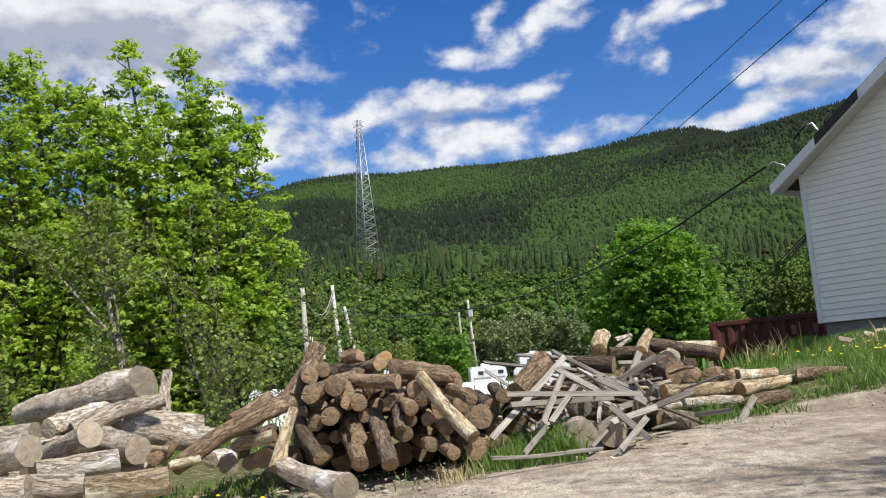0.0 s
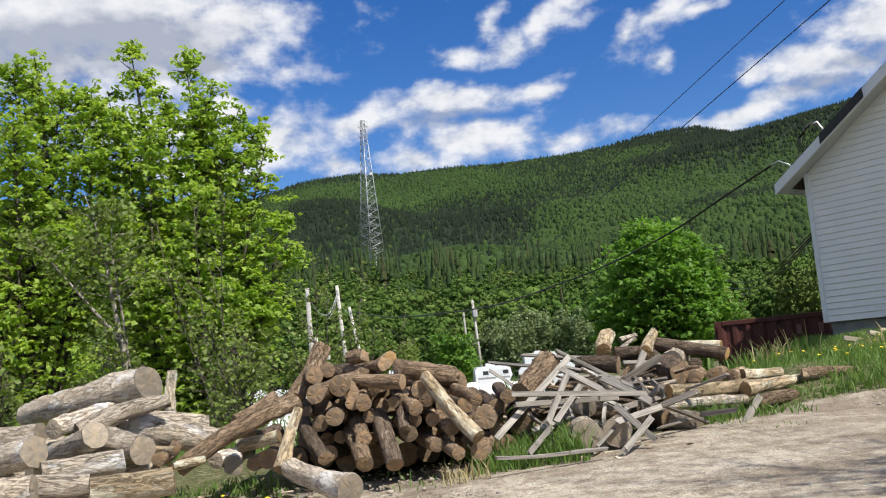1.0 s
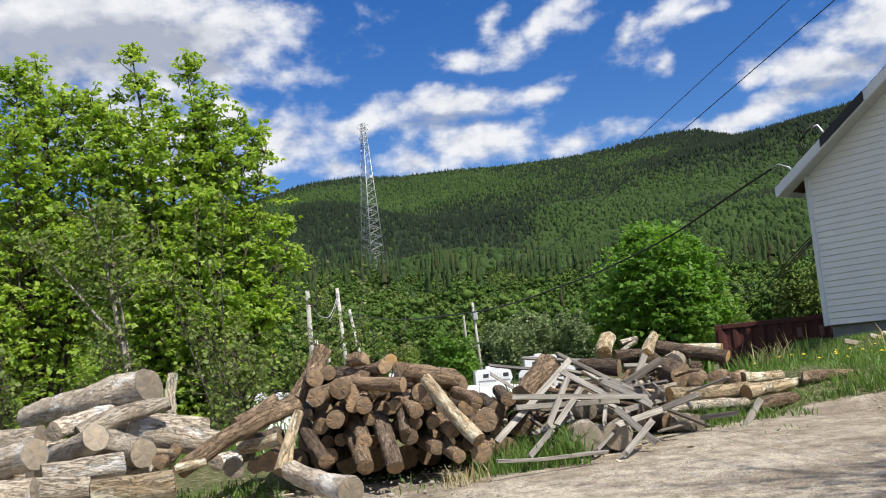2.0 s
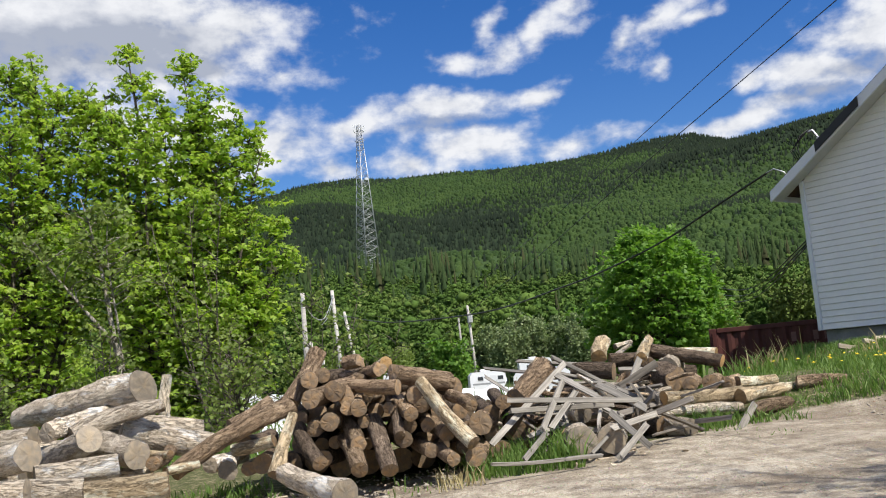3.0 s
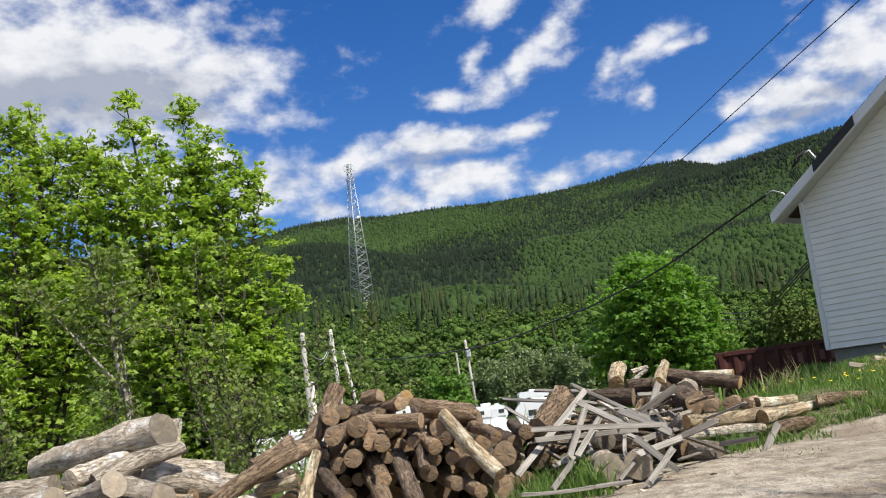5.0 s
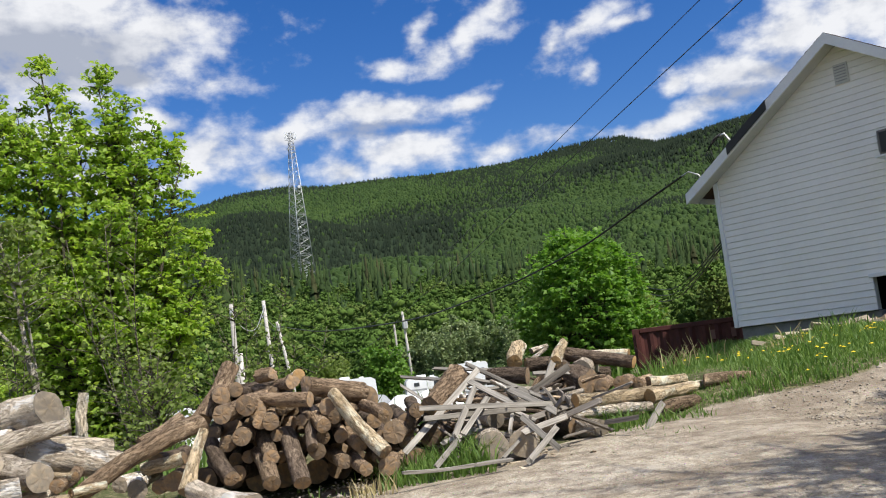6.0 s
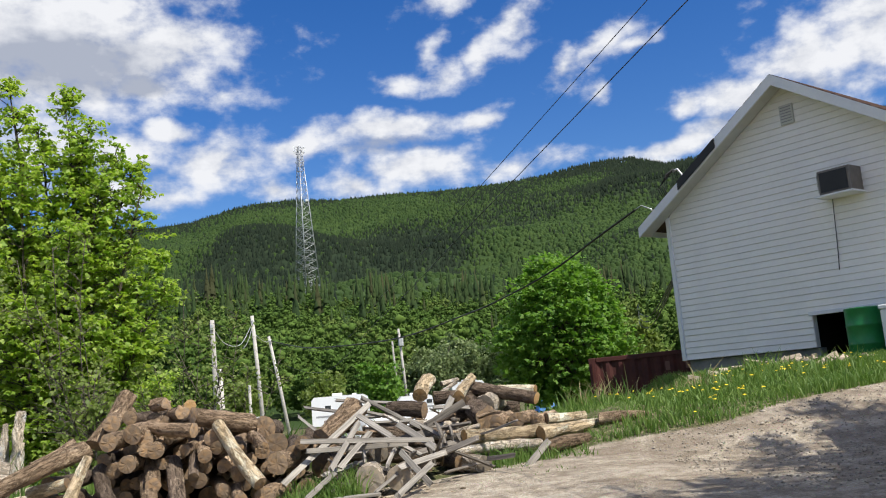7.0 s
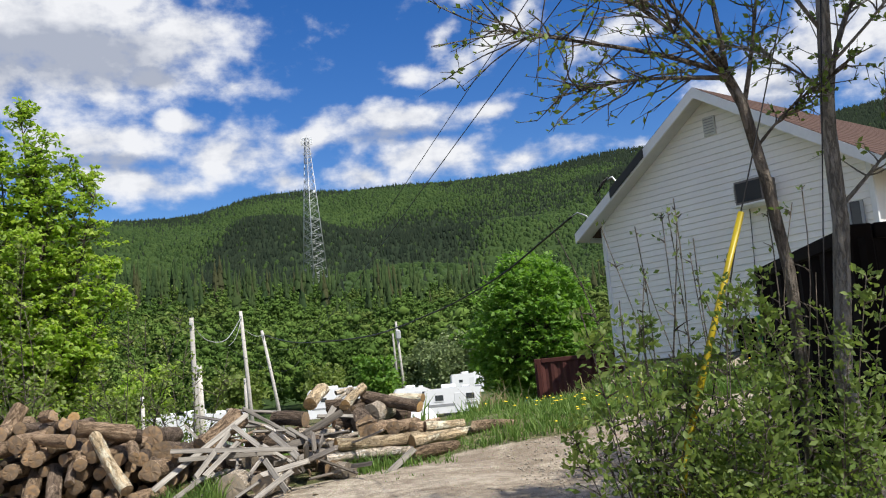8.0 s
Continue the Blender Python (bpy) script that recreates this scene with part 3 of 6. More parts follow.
def log(p0, p1, r0, r1, look_name, group, label="", bend=0.03, rugged=0.07):
    """One log from p0 to p1 with its two sawn faces as parts."""
    p0, p1 = settle(p0), settle(p1)
    log_count[0] += 1
    rng = random.Random(1000 + log_count[0])
    skin, end, words = LOOKS[look_name]
    L = (Vector(p1) - Vector(p0)).length
    sides, rings = 20, max(5, min(34, int(L / 0.045) + 3))
    if look_name == "grey":
        rugged *= 1.5
    knots = [(rng.random(), rng.uniform(0, 6.28), rng.uniform(0.10, 0.3)) for _ in range(int(L * 2.2))]
    off = Vector((rng.uniform(0, 90), rng.uniform(0, 90), rng.uniform(0, 90)))
    ba, bb = rng.uniform(-bend, bend) * L, rng.uniform(-bend, bend) * L
    vs, fs = [], []
    for k in range(rings):
        t = k / (rings - 1)
        r = r0 + (r1 - r0) * t
        cy, cz = ba * math.sin(math.pi * t), bb * math.sin(math.pi * t)
        for s in range(sides):
            a = 2 * math.pi * s / sides
            q = Vector((t * L * 3.2, math.cos(a) * 1.1, math.sin(a) * 1.1)) + off
            f = 1 + rugged * noise.noise(q) * 1.7 + rugged * 0.7 * noise.noise(q * 3.1) + 0.05 * noise.noise(Vector((q.x * 2.2, q.y * 6, q.z * 6))) + 0.03 * noise.noise(q * 9.0)
            for kt, ka, kh in knots:
                dk = ((t - kt) * L / (0.55 * r)) ** 2 + (2.2 * math.sin((a - ka) / 2)) ** 2
                f += kh * math.exp(-2.2 * dk)
            slant = (0.10 * math.sin(a + off.x) * r) if k in (0, rings - 1) else 0
            vs.append((t * L + slant, cy + r * f * math.cos(a), cz + r * f * math.sin(a)))
    for k in range(rings - 1):
        for s in range(sides):
            a, b = k * sides + s, k * sides + (s + 1) % sides
            fs.append((a, b, b + sides, a + sides))
    m = along(p0, p1, rng.uniform(0, 360))
    ob = thing("log", mesh_of("log", vs, fs, skin, smooth=True), m, label or words, "log", group)
    for k0, step in ((0, -1), ((rings - 1) * sides, 1)):
        rim = [Vector(vs[k0 + s]) for s in range(sides)]
        c = sum(rim, Vector()) / sides
        ev = [tuple(c + (p - c) * 0.995 + Vector((step * 0.002, 0, 0))) for p in rim]
        ev += [tuple(c + (p - c) * 0.55 + Vector((step * (0.004 + 0.006 * rng.random()), 0, 0))) for p in rim]
        ev.append(tuple(c + Vector((step * 0.006, 0, 0))))
        ef = []
        for s in range(sides):
            n = (s + 1) % sides
            q = (s, n, sides + n, sides + s)
            w = (sides + s, sides + n, 2 * sides)
            ef += [q, w] if step > 0 else [q[::-1], w[::-1]]
        part("sawn_face", mesh_of("sawn_face", ev, ef, end), ob, "sawn end grain")
    return ob


def plank(p0, p1, width, thick, roll, label="weathered grey sawn board", mat=None, group="boards in the scrap pile", name="board"):
    """A sawn board, slightly bowed, with chipped ends."""
    p0, p1 = settle(p0), settle(p1)
    log_count[0] += 1
    rng = random.Random(5000 + log_count[0])
    L = (Vector(p1) - Vector(p0)).length
    n, bow, twist = 7, rng.uniform(-0.02, 0.02) * L, rng.uniform(-0.12, 0.12)
    vs, fs = [], []
    prof = [(-0.5, -0.42), (-0.46, -0.5), (0.46, -0.5), (0.5, -0.42), (0.5, 0.42), (0.46, 0.5), (-0.46, 0.5), (-0.5, 0.42)]
    for k in range(n):
        t = k / (n - 1)
        for u, v in prof:
            a = twist * (t - 0.5)
            y, z = u * width * (1 + rng.uniform(-0.03, 0.03)), v * thick
            x = t * L + (rng.uniform(-0.025, 0.025) if k in (0, n - 1) else 0)
            vs.append((x, y * math.cos(a) - z * math.sin(a), y * math.sin(a) + z * math.cos(a) + bow * math.sin(math.pi * t)))
    for k in range(n - 1):
        for s in range(8):
            a, b = k * 8 + s, k * 8 + (s + 1) % 8
            fs.append((a, b, b + 8, a + 8))
    fs += [tuple(range(7, -1, -1)), tuple((n - 1) * 8 + s for s in range(8))]
    return thing(name, mesh_of(name, vs, fs, mat or M_PLANK), along(p0, p1, roll), label, "board", group)


LEFT, MIDDLE, RIGHT = "logs in the big grey pile", "logs in the stacked pile", "logs in the mixed pile"
# big grey pile
log((-3.62, 8.30, 1.12), (-2.27, 7.50, 1.32), 0.106, 0.141, "grey", LEFT, bend=0.05)
log((-2.78, 6.90, 1.02), (-2.54, 7.86, 1.14), 0.071, 0.069, "grey", LEFT)
log((-3.12, 7.30, 0.77), (-2.34, 6.55, 0.97), 0.106, 0.095, "grey", LEFT)
log((-2.63, 7.00, 0.96), (-2.06, 7.30, 1.16), 0.089, 0.057, "grey", LEFT, bend=0.08)
log((-2.38, 7.30, 0.99), (-1.77, 7.60, 0.80), 0.115, 0.106, "grey", LEFT)
log((-2.46, 7.80, 1.03), (-1.94, 8.00, 0.94), 0.071, 0.063, "grey", LEFT)
log((-3.39, 6.80, 0.76), (-2.60, 6.20, 0.91), 0.111, 0.097, "grey", LEFT)
log((-2.56, 6.20, 0.76), (-2.13, 6.50, 0.78), 0.075, 0.082, "grey", LEFT)
log((-2.54, 7.10, 0.89), (-2.01, 6.55, 0.84), 0.112, 0.103, "grey", LEFT)
log((-2.74, 5.70, 0.72), (-2.40, 5.75, 0.70), 0.092, 0.090, "grey", LEFT)
log((-2.46, 5.85, 0.71), (-2.18, 6.00, 0.68), 0.081, 0.079, "grey", LEFT)
log((-2.06, 5.75, 0.66), (-1.62, 5.95, 0.68), 0.090, 0.086, "pale", LEFT)
log((-1.92, 6.60, 0.77), (-2.06, 7.49, 0.82), 0.048, 0.046, "spruce", LEFT)
log((-2.05, 6.90, 0.82), (-1.83, 6.70, 0.82), 0.029, 0.028, "pale", LEFT)
log((-1.88, 6.75, 0.70), (-1.71, 6.95, 0.72), 0.033, 0.034, "pale", LEFT)
log((-4.00, 7.60, 0.92), (-3.14, 7.50, 0.95), 0.110, 0.109, "grey", LEFT)
log((-3.37, 6.60, 0.74), (-2.87, 6.70, 0.72), 0.088, 0.089, "grey", LEFT)
log((-3.19, 7.60, 0.81), (-2.41, 7.70, 0.79), 0.120, 0.121, "grey", LEFT)
log((-2.59, 6.60, 0.67), (-1.99, 6.80, 0.68), 0.080, 0.082, "grey", LEFT)
log((-3.33, 6.20, 0.66), (-2.43, 6.40, 0.61), 0.082, 0.085, "grey", LEFT)
log((-3.08, 8.00, 1.03), (-2.25, 8.10, 0.87), 0.116, 0.108, "grey", LEFT)
# leaning and fallen logs between the piles
log((-1.87, 6.90, 0.67), (-1.09, 7.45, 1.08), 0.063, 0.077, "spruce", LEFT, bend=0.05, rugged=0.12)
log((-1.63, 7.70, 0.93), (-1.33, 7.90, 1.09), 0.079, 0.086, "spruce", LEFT)
log((-1.16, 7.05, 0.59), (-1.06, 7.35, 1.02), 0.064, 0.036, "pale", LEFT, rugged=0.12)
log((-1.55, 7.40, 0.77), (-1.21, 7.30, 0.83), 0.049, 0.049, "pale", LEFT)
log((-1.32, 7.40, 0.65), (-1.40, 8.20, 0.65), 0.076, 0.074, "spruce", LEFT)
log((-1.58, 7.30, 0.63), (-1.74, 8.08, 0.63), 0.071, 0.069, "grey", LEFT)
log((-1.45, 7.45, 0.62), (-1.37, 8.25, 0.62), 0.059, 0.057, "spruce", LEFT)
log((-1.76, 7.50, 0.66), (-1.68, 8.30, 0.66), 0.064, 0.062, "grey", LEFT)
log((-1.57, 7.90, 0.79), (-1.50, 8.70, 0.79), 0.072, 0.070, "dark", LEFT)
log((-1.04, 6.75, 0.63), (-0.55, 6.15, 0.53), 0.073, 0.093, "grey", LEFT, label="fallen grey log lying on the gravel")
log((-1.18, 7.90, 1.10), (-0.96, 8.20, 1.52), 0.081, 0.075, "spruce", LEFT, label="broken log standing up out of the pile", rugged=0.14)
# stacked pile, ends towards the road
log((-0.94, 7.50, 1.12), (-0.79, 8.40, 1.20), 0.077, 0.075, "spruce", MIDDLE)
log((-0.97, 7.70, 1.27), (-1.14, 8.84, 1.36), 0.070, 0.068, "spruce", MIDDLE)
log((-0.81, 7.55, 0.93), (-0.74, 8.66, 0.93), 0.073, 0.071, "spruce", MIDDLE)
log((-0.94, 7.60, 0.88), (-0.91, 8.55, 0.92), 0.064, 0.062, "spruce", MIDDLE)
log((-0.80, 7.75, 0.76), (-0.82, 8.90, 0.77), 0.052, 0.050, "spruce", MIDDLE)
log((-0.76, 7.55, 1.17), (-0.57, 8.62, 1.27), 0.082, 0.080, "spruce", MIDDLE)
log((-0.67, 7.60, 1.12), (-0.68, 8.51, 1.11), 0.069, 0.067, "spruce", MIDDLE)
log((-0.66, 7.60, 1.03), (-0.83, 8.60, 1.05), 0.060, 0.058, "spruce", MIDDLE)
log((-0.56, 7.50, 1.02), (-0.61, 8.58, 1.12), 0.064, 0.062, "spruce", MIDDLE)
log((-0.54, 7.65, 0.91), (-0.52, 8.56, 0.90), 0.051, 0.049, "spruce", MIDDLE)
log((-0.55, 7.85, 0.72), (-0.61, 8.93, 0.70), 0.052, 0.051, "dark", MIDDLE)
log((-0.51, 7.75, 1.11), (-0.33, 8.70, 1.16), 0.047, 0.046, "spruce", MIDDLE)
log((-0.33, 7.55, 1.01), (-0.17, 8.69, 1.09), 0.046, 0.044, "spruce", MIDDLE)
log((-0.06, 7.50, 1.01), (0.11, 8.66, 1.08), 0.054, 0.053, "spruce", MIDDLE)
log((-0.17, 7.55, 0.86), (-0.24, 8.78, 0.98), 0.059, 0.058, "spruce", MIDDLE)
log((-0.03, 7.60, 0.85), (-0.17, 8.74, 0.92), 0.055, 0.054, "spruce", MIDDLE)
log((-0.22, 7.50, 0.76), (-0.23, 8.57, 0.80), 0.068, 0.066, "spruce", MIDDLE)
log((0.40, 7.75, 0.83), (0.57, 8.93, 0.86), 0.094, 0.091, "spruce", MIDDLE)
log((-0.12, 7.60, 1.09), (-0.18, 8.81, 1.19), 0.064, 0.062, "spruce", MIDDLE)
log((0.61, 7.90, 0.98), (0.59, 9.12, 1.03), 0.062, 0.060, "dark", MIDDLE)
log((0.33, 7.35, 0.60), (0.41, 8.32, 0.63), 0.080, 0.078, "spruce", MIDDLE)
log((0.30, 7.90, 0.79), (0.24, 8.85, 0.85), 0.062, 0.060, "dark", MIDDLE)
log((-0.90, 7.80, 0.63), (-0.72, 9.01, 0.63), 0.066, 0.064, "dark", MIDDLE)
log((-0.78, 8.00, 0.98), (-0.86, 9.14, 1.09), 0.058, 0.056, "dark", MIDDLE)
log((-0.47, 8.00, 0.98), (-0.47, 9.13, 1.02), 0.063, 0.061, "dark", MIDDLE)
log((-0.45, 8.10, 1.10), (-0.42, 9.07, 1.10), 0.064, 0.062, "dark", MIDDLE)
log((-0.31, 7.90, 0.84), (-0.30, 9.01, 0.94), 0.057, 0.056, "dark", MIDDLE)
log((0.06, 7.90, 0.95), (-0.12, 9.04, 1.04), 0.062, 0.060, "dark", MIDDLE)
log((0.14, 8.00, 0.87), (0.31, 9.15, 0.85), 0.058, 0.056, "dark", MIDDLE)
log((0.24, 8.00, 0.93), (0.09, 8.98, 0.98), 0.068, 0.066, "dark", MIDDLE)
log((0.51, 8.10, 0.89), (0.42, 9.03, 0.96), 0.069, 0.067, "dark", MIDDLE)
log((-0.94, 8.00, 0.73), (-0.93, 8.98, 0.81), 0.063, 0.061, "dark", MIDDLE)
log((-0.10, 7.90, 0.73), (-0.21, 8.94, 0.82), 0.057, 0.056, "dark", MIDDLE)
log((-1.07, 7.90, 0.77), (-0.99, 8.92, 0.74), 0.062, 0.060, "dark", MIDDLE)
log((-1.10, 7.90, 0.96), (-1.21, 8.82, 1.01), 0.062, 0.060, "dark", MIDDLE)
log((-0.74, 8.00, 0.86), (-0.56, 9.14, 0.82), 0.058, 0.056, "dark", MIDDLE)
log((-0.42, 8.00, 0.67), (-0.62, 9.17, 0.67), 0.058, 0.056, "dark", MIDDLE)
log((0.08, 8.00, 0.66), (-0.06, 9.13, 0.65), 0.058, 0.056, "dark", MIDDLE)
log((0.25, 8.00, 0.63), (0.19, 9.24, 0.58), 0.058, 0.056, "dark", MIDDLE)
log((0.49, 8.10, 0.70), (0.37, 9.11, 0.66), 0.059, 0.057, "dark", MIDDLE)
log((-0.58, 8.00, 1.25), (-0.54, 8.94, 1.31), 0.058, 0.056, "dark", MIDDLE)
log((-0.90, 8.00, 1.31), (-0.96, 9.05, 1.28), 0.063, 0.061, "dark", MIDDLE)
log((-0.72, 7.95, 0.93), (-0.58, 7.45, 0.75), 0.067, 0.063, "spruce", MIDDLE)
log((-0.71, 7.75, 0.78), (-0.56, 7.25, 0.57), 0.070, 0.066, "spruce", MIDDLE)
log((-0.48, 7.75, 0.92), (-0.33, 7.25, 0.55), 0.070, 0.066, "dark", MIDDLE)
log((-0.28, 7.95, 1.05), (-0.15, 7.45, 0.95), 0.063, 0.059, "spruce", MIDDLE)
log((-0.01, 7.95, 0.85), (0.12, 7.45, 0.78), 0.067, 0.063, "spruce", MIDDLE)
log((-0.15, 7.95, 0.71), (-0.01, 7.45, 0.66), 0.063, 0.059, "spruce", MIDDLE)
log((0.05, 7.75, 0.65), (0.16, 7.25, 0.60), 0.056, 0.053, "spruce", MIDDLE)
log((-1.09, 7.75, 0.89), (-0.86, 7.25, 0.64), 0.066, 0.061, "dark", MIDDLE)
log((0.17, 7.95, 1.07), (0.33, 7.45, 0.98), 0.053, 0.050, "spruce", MIDDLE)
log((-0.34, 7.95, 1.14), (-0.25, 7.45, 0.79), 0.048, 0.045, "dark", MIDDLE)
log((-0.74, 7.75, 1.22), (-0.24, 7.50, 1.17), 0.047, 0.064, "spruce", MIDDLE)
log((0.17, 8.00, 1.18), (-0.28, 7.70, 1.29), 0.082, 0.079, "spruce", MIDDLE, rugged=0.13)
log((-0.06, 7.60, 1.20), (0.32, 7.25, 0.71), 0.055, 0.057, "pale", MIDDLE, label="split log leaning on the stack", rugged=0.12)
log((-0.71, 8.10, 1.40), (-0.57, 8.00, 1.41), 0.059, 0.053, "spruce", MIDDLE, rugged=0.3)
log((-0.58, 8.10, 1.29), (-0.40, 7.80, 1.33), 0.064, 0.057, "spruce", MIDDLE, rugged=0.25)
log((-0.47, 8.20, 1.32), (-0.35, 7.90, 1.38), 0.050, 0.053, "palefresh", MIDDLE)
log((-0.74, 8.20, 1.29), (-0.57, 7.90, 1.24), 0.055, 0.057, "spruce", MIDDLE, rugged=0.25)
log((-0.31, 8.30, 1.18), (0.14, 8.40, 1.14), 0.076, 0.076, "dark", MIDDLE)
log((-1.03, 8.50, 1.28), (-0.63, 8.60, 1.30), 0.072, 0.073, "dark", MIDDLE)
# filler rows at the back of the stack, all in the dark bark
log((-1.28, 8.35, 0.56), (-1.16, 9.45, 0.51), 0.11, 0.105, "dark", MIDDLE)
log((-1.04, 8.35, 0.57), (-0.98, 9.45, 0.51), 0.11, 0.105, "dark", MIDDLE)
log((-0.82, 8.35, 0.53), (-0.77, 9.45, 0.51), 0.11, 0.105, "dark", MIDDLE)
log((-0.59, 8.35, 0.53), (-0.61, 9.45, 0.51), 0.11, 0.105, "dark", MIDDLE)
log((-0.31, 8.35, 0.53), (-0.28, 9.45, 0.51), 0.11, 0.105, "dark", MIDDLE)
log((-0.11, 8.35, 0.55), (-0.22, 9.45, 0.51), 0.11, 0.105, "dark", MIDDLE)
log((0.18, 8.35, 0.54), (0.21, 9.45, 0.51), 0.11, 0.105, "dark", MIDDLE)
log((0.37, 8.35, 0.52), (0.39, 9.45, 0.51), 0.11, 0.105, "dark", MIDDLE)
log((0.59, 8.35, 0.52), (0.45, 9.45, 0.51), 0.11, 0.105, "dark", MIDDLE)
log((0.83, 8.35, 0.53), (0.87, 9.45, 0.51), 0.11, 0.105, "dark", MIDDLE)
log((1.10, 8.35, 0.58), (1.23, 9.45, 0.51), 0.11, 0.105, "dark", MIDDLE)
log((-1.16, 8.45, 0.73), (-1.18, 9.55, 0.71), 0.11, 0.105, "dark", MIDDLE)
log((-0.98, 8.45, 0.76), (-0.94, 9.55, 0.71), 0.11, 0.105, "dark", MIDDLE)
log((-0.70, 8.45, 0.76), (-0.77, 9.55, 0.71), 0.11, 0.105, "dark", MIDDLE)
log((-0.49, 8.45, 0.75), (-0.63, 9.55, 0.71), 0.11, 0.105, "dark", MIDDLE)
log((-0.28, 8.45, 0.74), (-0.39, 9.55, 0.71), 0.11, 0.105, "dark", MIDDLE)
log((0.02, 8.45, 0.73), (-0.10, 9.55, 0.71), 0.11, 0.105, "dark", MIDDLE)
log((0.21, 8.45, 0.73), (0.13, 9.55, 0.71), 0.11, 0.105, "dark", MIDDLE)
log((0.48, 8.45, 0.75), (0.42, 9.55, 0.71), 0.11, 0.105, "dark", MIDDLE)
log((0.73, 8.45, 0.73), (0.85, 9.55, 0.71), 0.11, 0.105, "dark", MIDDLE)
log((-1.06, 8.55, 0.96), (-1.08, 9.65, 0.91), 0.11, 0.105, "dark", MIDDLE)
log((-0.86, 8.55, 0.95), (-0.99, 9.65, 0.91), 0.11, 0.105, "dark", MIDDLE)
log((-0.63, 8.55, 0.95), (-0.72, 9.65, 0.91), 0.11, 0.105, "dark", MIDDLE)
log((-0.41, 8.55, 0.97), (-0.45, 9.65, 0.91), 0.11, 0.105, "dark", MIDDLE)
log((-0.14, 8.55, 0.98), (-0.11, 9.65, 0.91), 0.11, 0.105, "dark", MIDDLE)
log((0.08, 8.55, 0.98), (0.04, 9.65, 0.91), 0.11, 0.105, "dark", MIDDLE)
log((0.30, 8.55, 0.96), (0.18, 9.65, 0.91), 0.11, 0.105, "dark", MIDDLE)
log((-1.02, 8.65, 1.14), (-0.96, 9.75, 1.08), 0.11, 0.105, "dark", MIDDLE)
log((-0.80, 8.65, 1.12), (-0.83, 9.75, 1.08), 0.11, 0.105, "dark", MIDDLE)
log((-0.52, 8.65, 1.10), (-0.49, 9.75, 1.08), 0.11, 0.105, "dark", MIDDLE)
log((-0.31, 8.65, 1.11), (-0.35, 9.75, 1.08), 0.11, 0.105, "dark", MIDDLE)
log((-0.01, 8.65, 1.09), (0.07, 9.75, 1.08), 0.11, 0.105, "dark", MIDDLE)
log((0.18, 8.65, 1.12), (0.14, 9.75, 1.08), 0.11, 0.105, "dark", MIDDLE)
# mixed pile of rounds, logs and boards
log((1.18, 7.50, 0.65), (1.20, 7.85, 0.66), 0.123, 0.119, "round", RIGHT)
log((1.44, 7.65, 0.63), (1.54, 8.04, 0.64), 0.111, 0.108, "round", RIGHT)
log((1.28, 8.00, 0.83), (1.24, 8.40, 0.83), 0.078, 0.075, "round", RIGHT)
log((2.22, 8.15, 0.64), (2.00, 8.60, 0.65), 0.084, 0.082, "round", RIGHT)
log((2.05, 8.35, 0.66), (1.94, 8.94, 0.67), 0.091, 0.088, "dark", RIGHT)
log((1.13, 8.00, 0.66), (1.01, 8.59, 0.67), 0.068, 0.066, "dark", RIGHT)
log((2.34, 10.00, 1.35), (2.99, 9.60, 1.19), 0.079, 0.070, "fresh", RIGHT)
log((2.65, 10.15, 1.31), (3.04, 9.95, 1.28), 0.056, 0.055, "palefresh", RIGHT)
log((1.85, 10.00, 1.48), (1.72, 9.60, 1.31), 0.085, 0.082, "palefresh", RIGHT, rugged=0.14)
log((2.34, 9.95, 1.46), (2.14, 9.50, 1.27), 0.048, 0.069, "palefresh", RIGHT, rugged=0.2)
log((1.38, 9.10, 1.19), (1.74, 8.90, 1.16), 0.083, 0.087, "dark", RIGHT)
log((2.21, 9.50, 1.19), (2.35, 10.18, 1.26), 0.075, 0.073, "dark", RIGHT)
log((2.29, 9.50, 1.12), (2.38, 9.10, 1.03), 0.104, 0.116, "dark", RIGHT, rugged=0.2)
log((2.42, 9.60, 1.14), (2.61, 10.06, 1.19), 0.117, 0.113, "grey", RIGHT)
log((2.45, 8.90, 0.99), (2.68, 9.56, 1.01), 0.070, 0.068, "spruce", RIGHT)
log((2.67, 9.00, 0.99), (2.93, 9.65, 1.00), 0.077, 0.074, "spruce", RIGHT)
log((2.88, 9.20, 0.97), (3.19, 9.83, 0.98), 0.067, 0.065, "spruce", RIGHT)
log((2.08, 8.45, 0.90), (2.94, 8.95, 0.88), 0.062, 0.065, "palefresh", RIGHT)
log((3.02, 9.30, 0.97), (3.47, 9.50, 0.96), 0.057, 0.052, "pale", RIGHT)
log((2.86, 8.75, 0.85), (3.61, 9.25, 0.89), 0.074, 0.051, "palefresh", RIGHT, rugged=0.14)
log((2.85, 8.45, 0.72), (3.34, 8.85, 0.76), 0.067, 0.065, "spruce", RIGHT)
log((1.98, 8.40, 0.76), (2.86, 8.75, 0.76), 0.046, 0.048, "grey", RIGHT)
log((3.54, 9.12, 0.93), (4.04, 9.05, 0.91), 0.067, 0.066, "spruce", RIGHT, label="single bark-covered log lying in the grass")
log((0.75, 8.30, 1.00), (1.05, 8.70, 1.24), 0.091, 0.116, "spruce", RIGHT, label="torn stub of trunk with stringy bark", rugged=0.25)
log((2.09, 9.30, 0.97), (1.63, 9.20, 1.02), 0.051, 0.050, "grey", RIGHT)
log((1.73, 8.90, 0.92), (2.18, 9.00, 0.90), 0.043, 0.044, "grey", RIGHT)
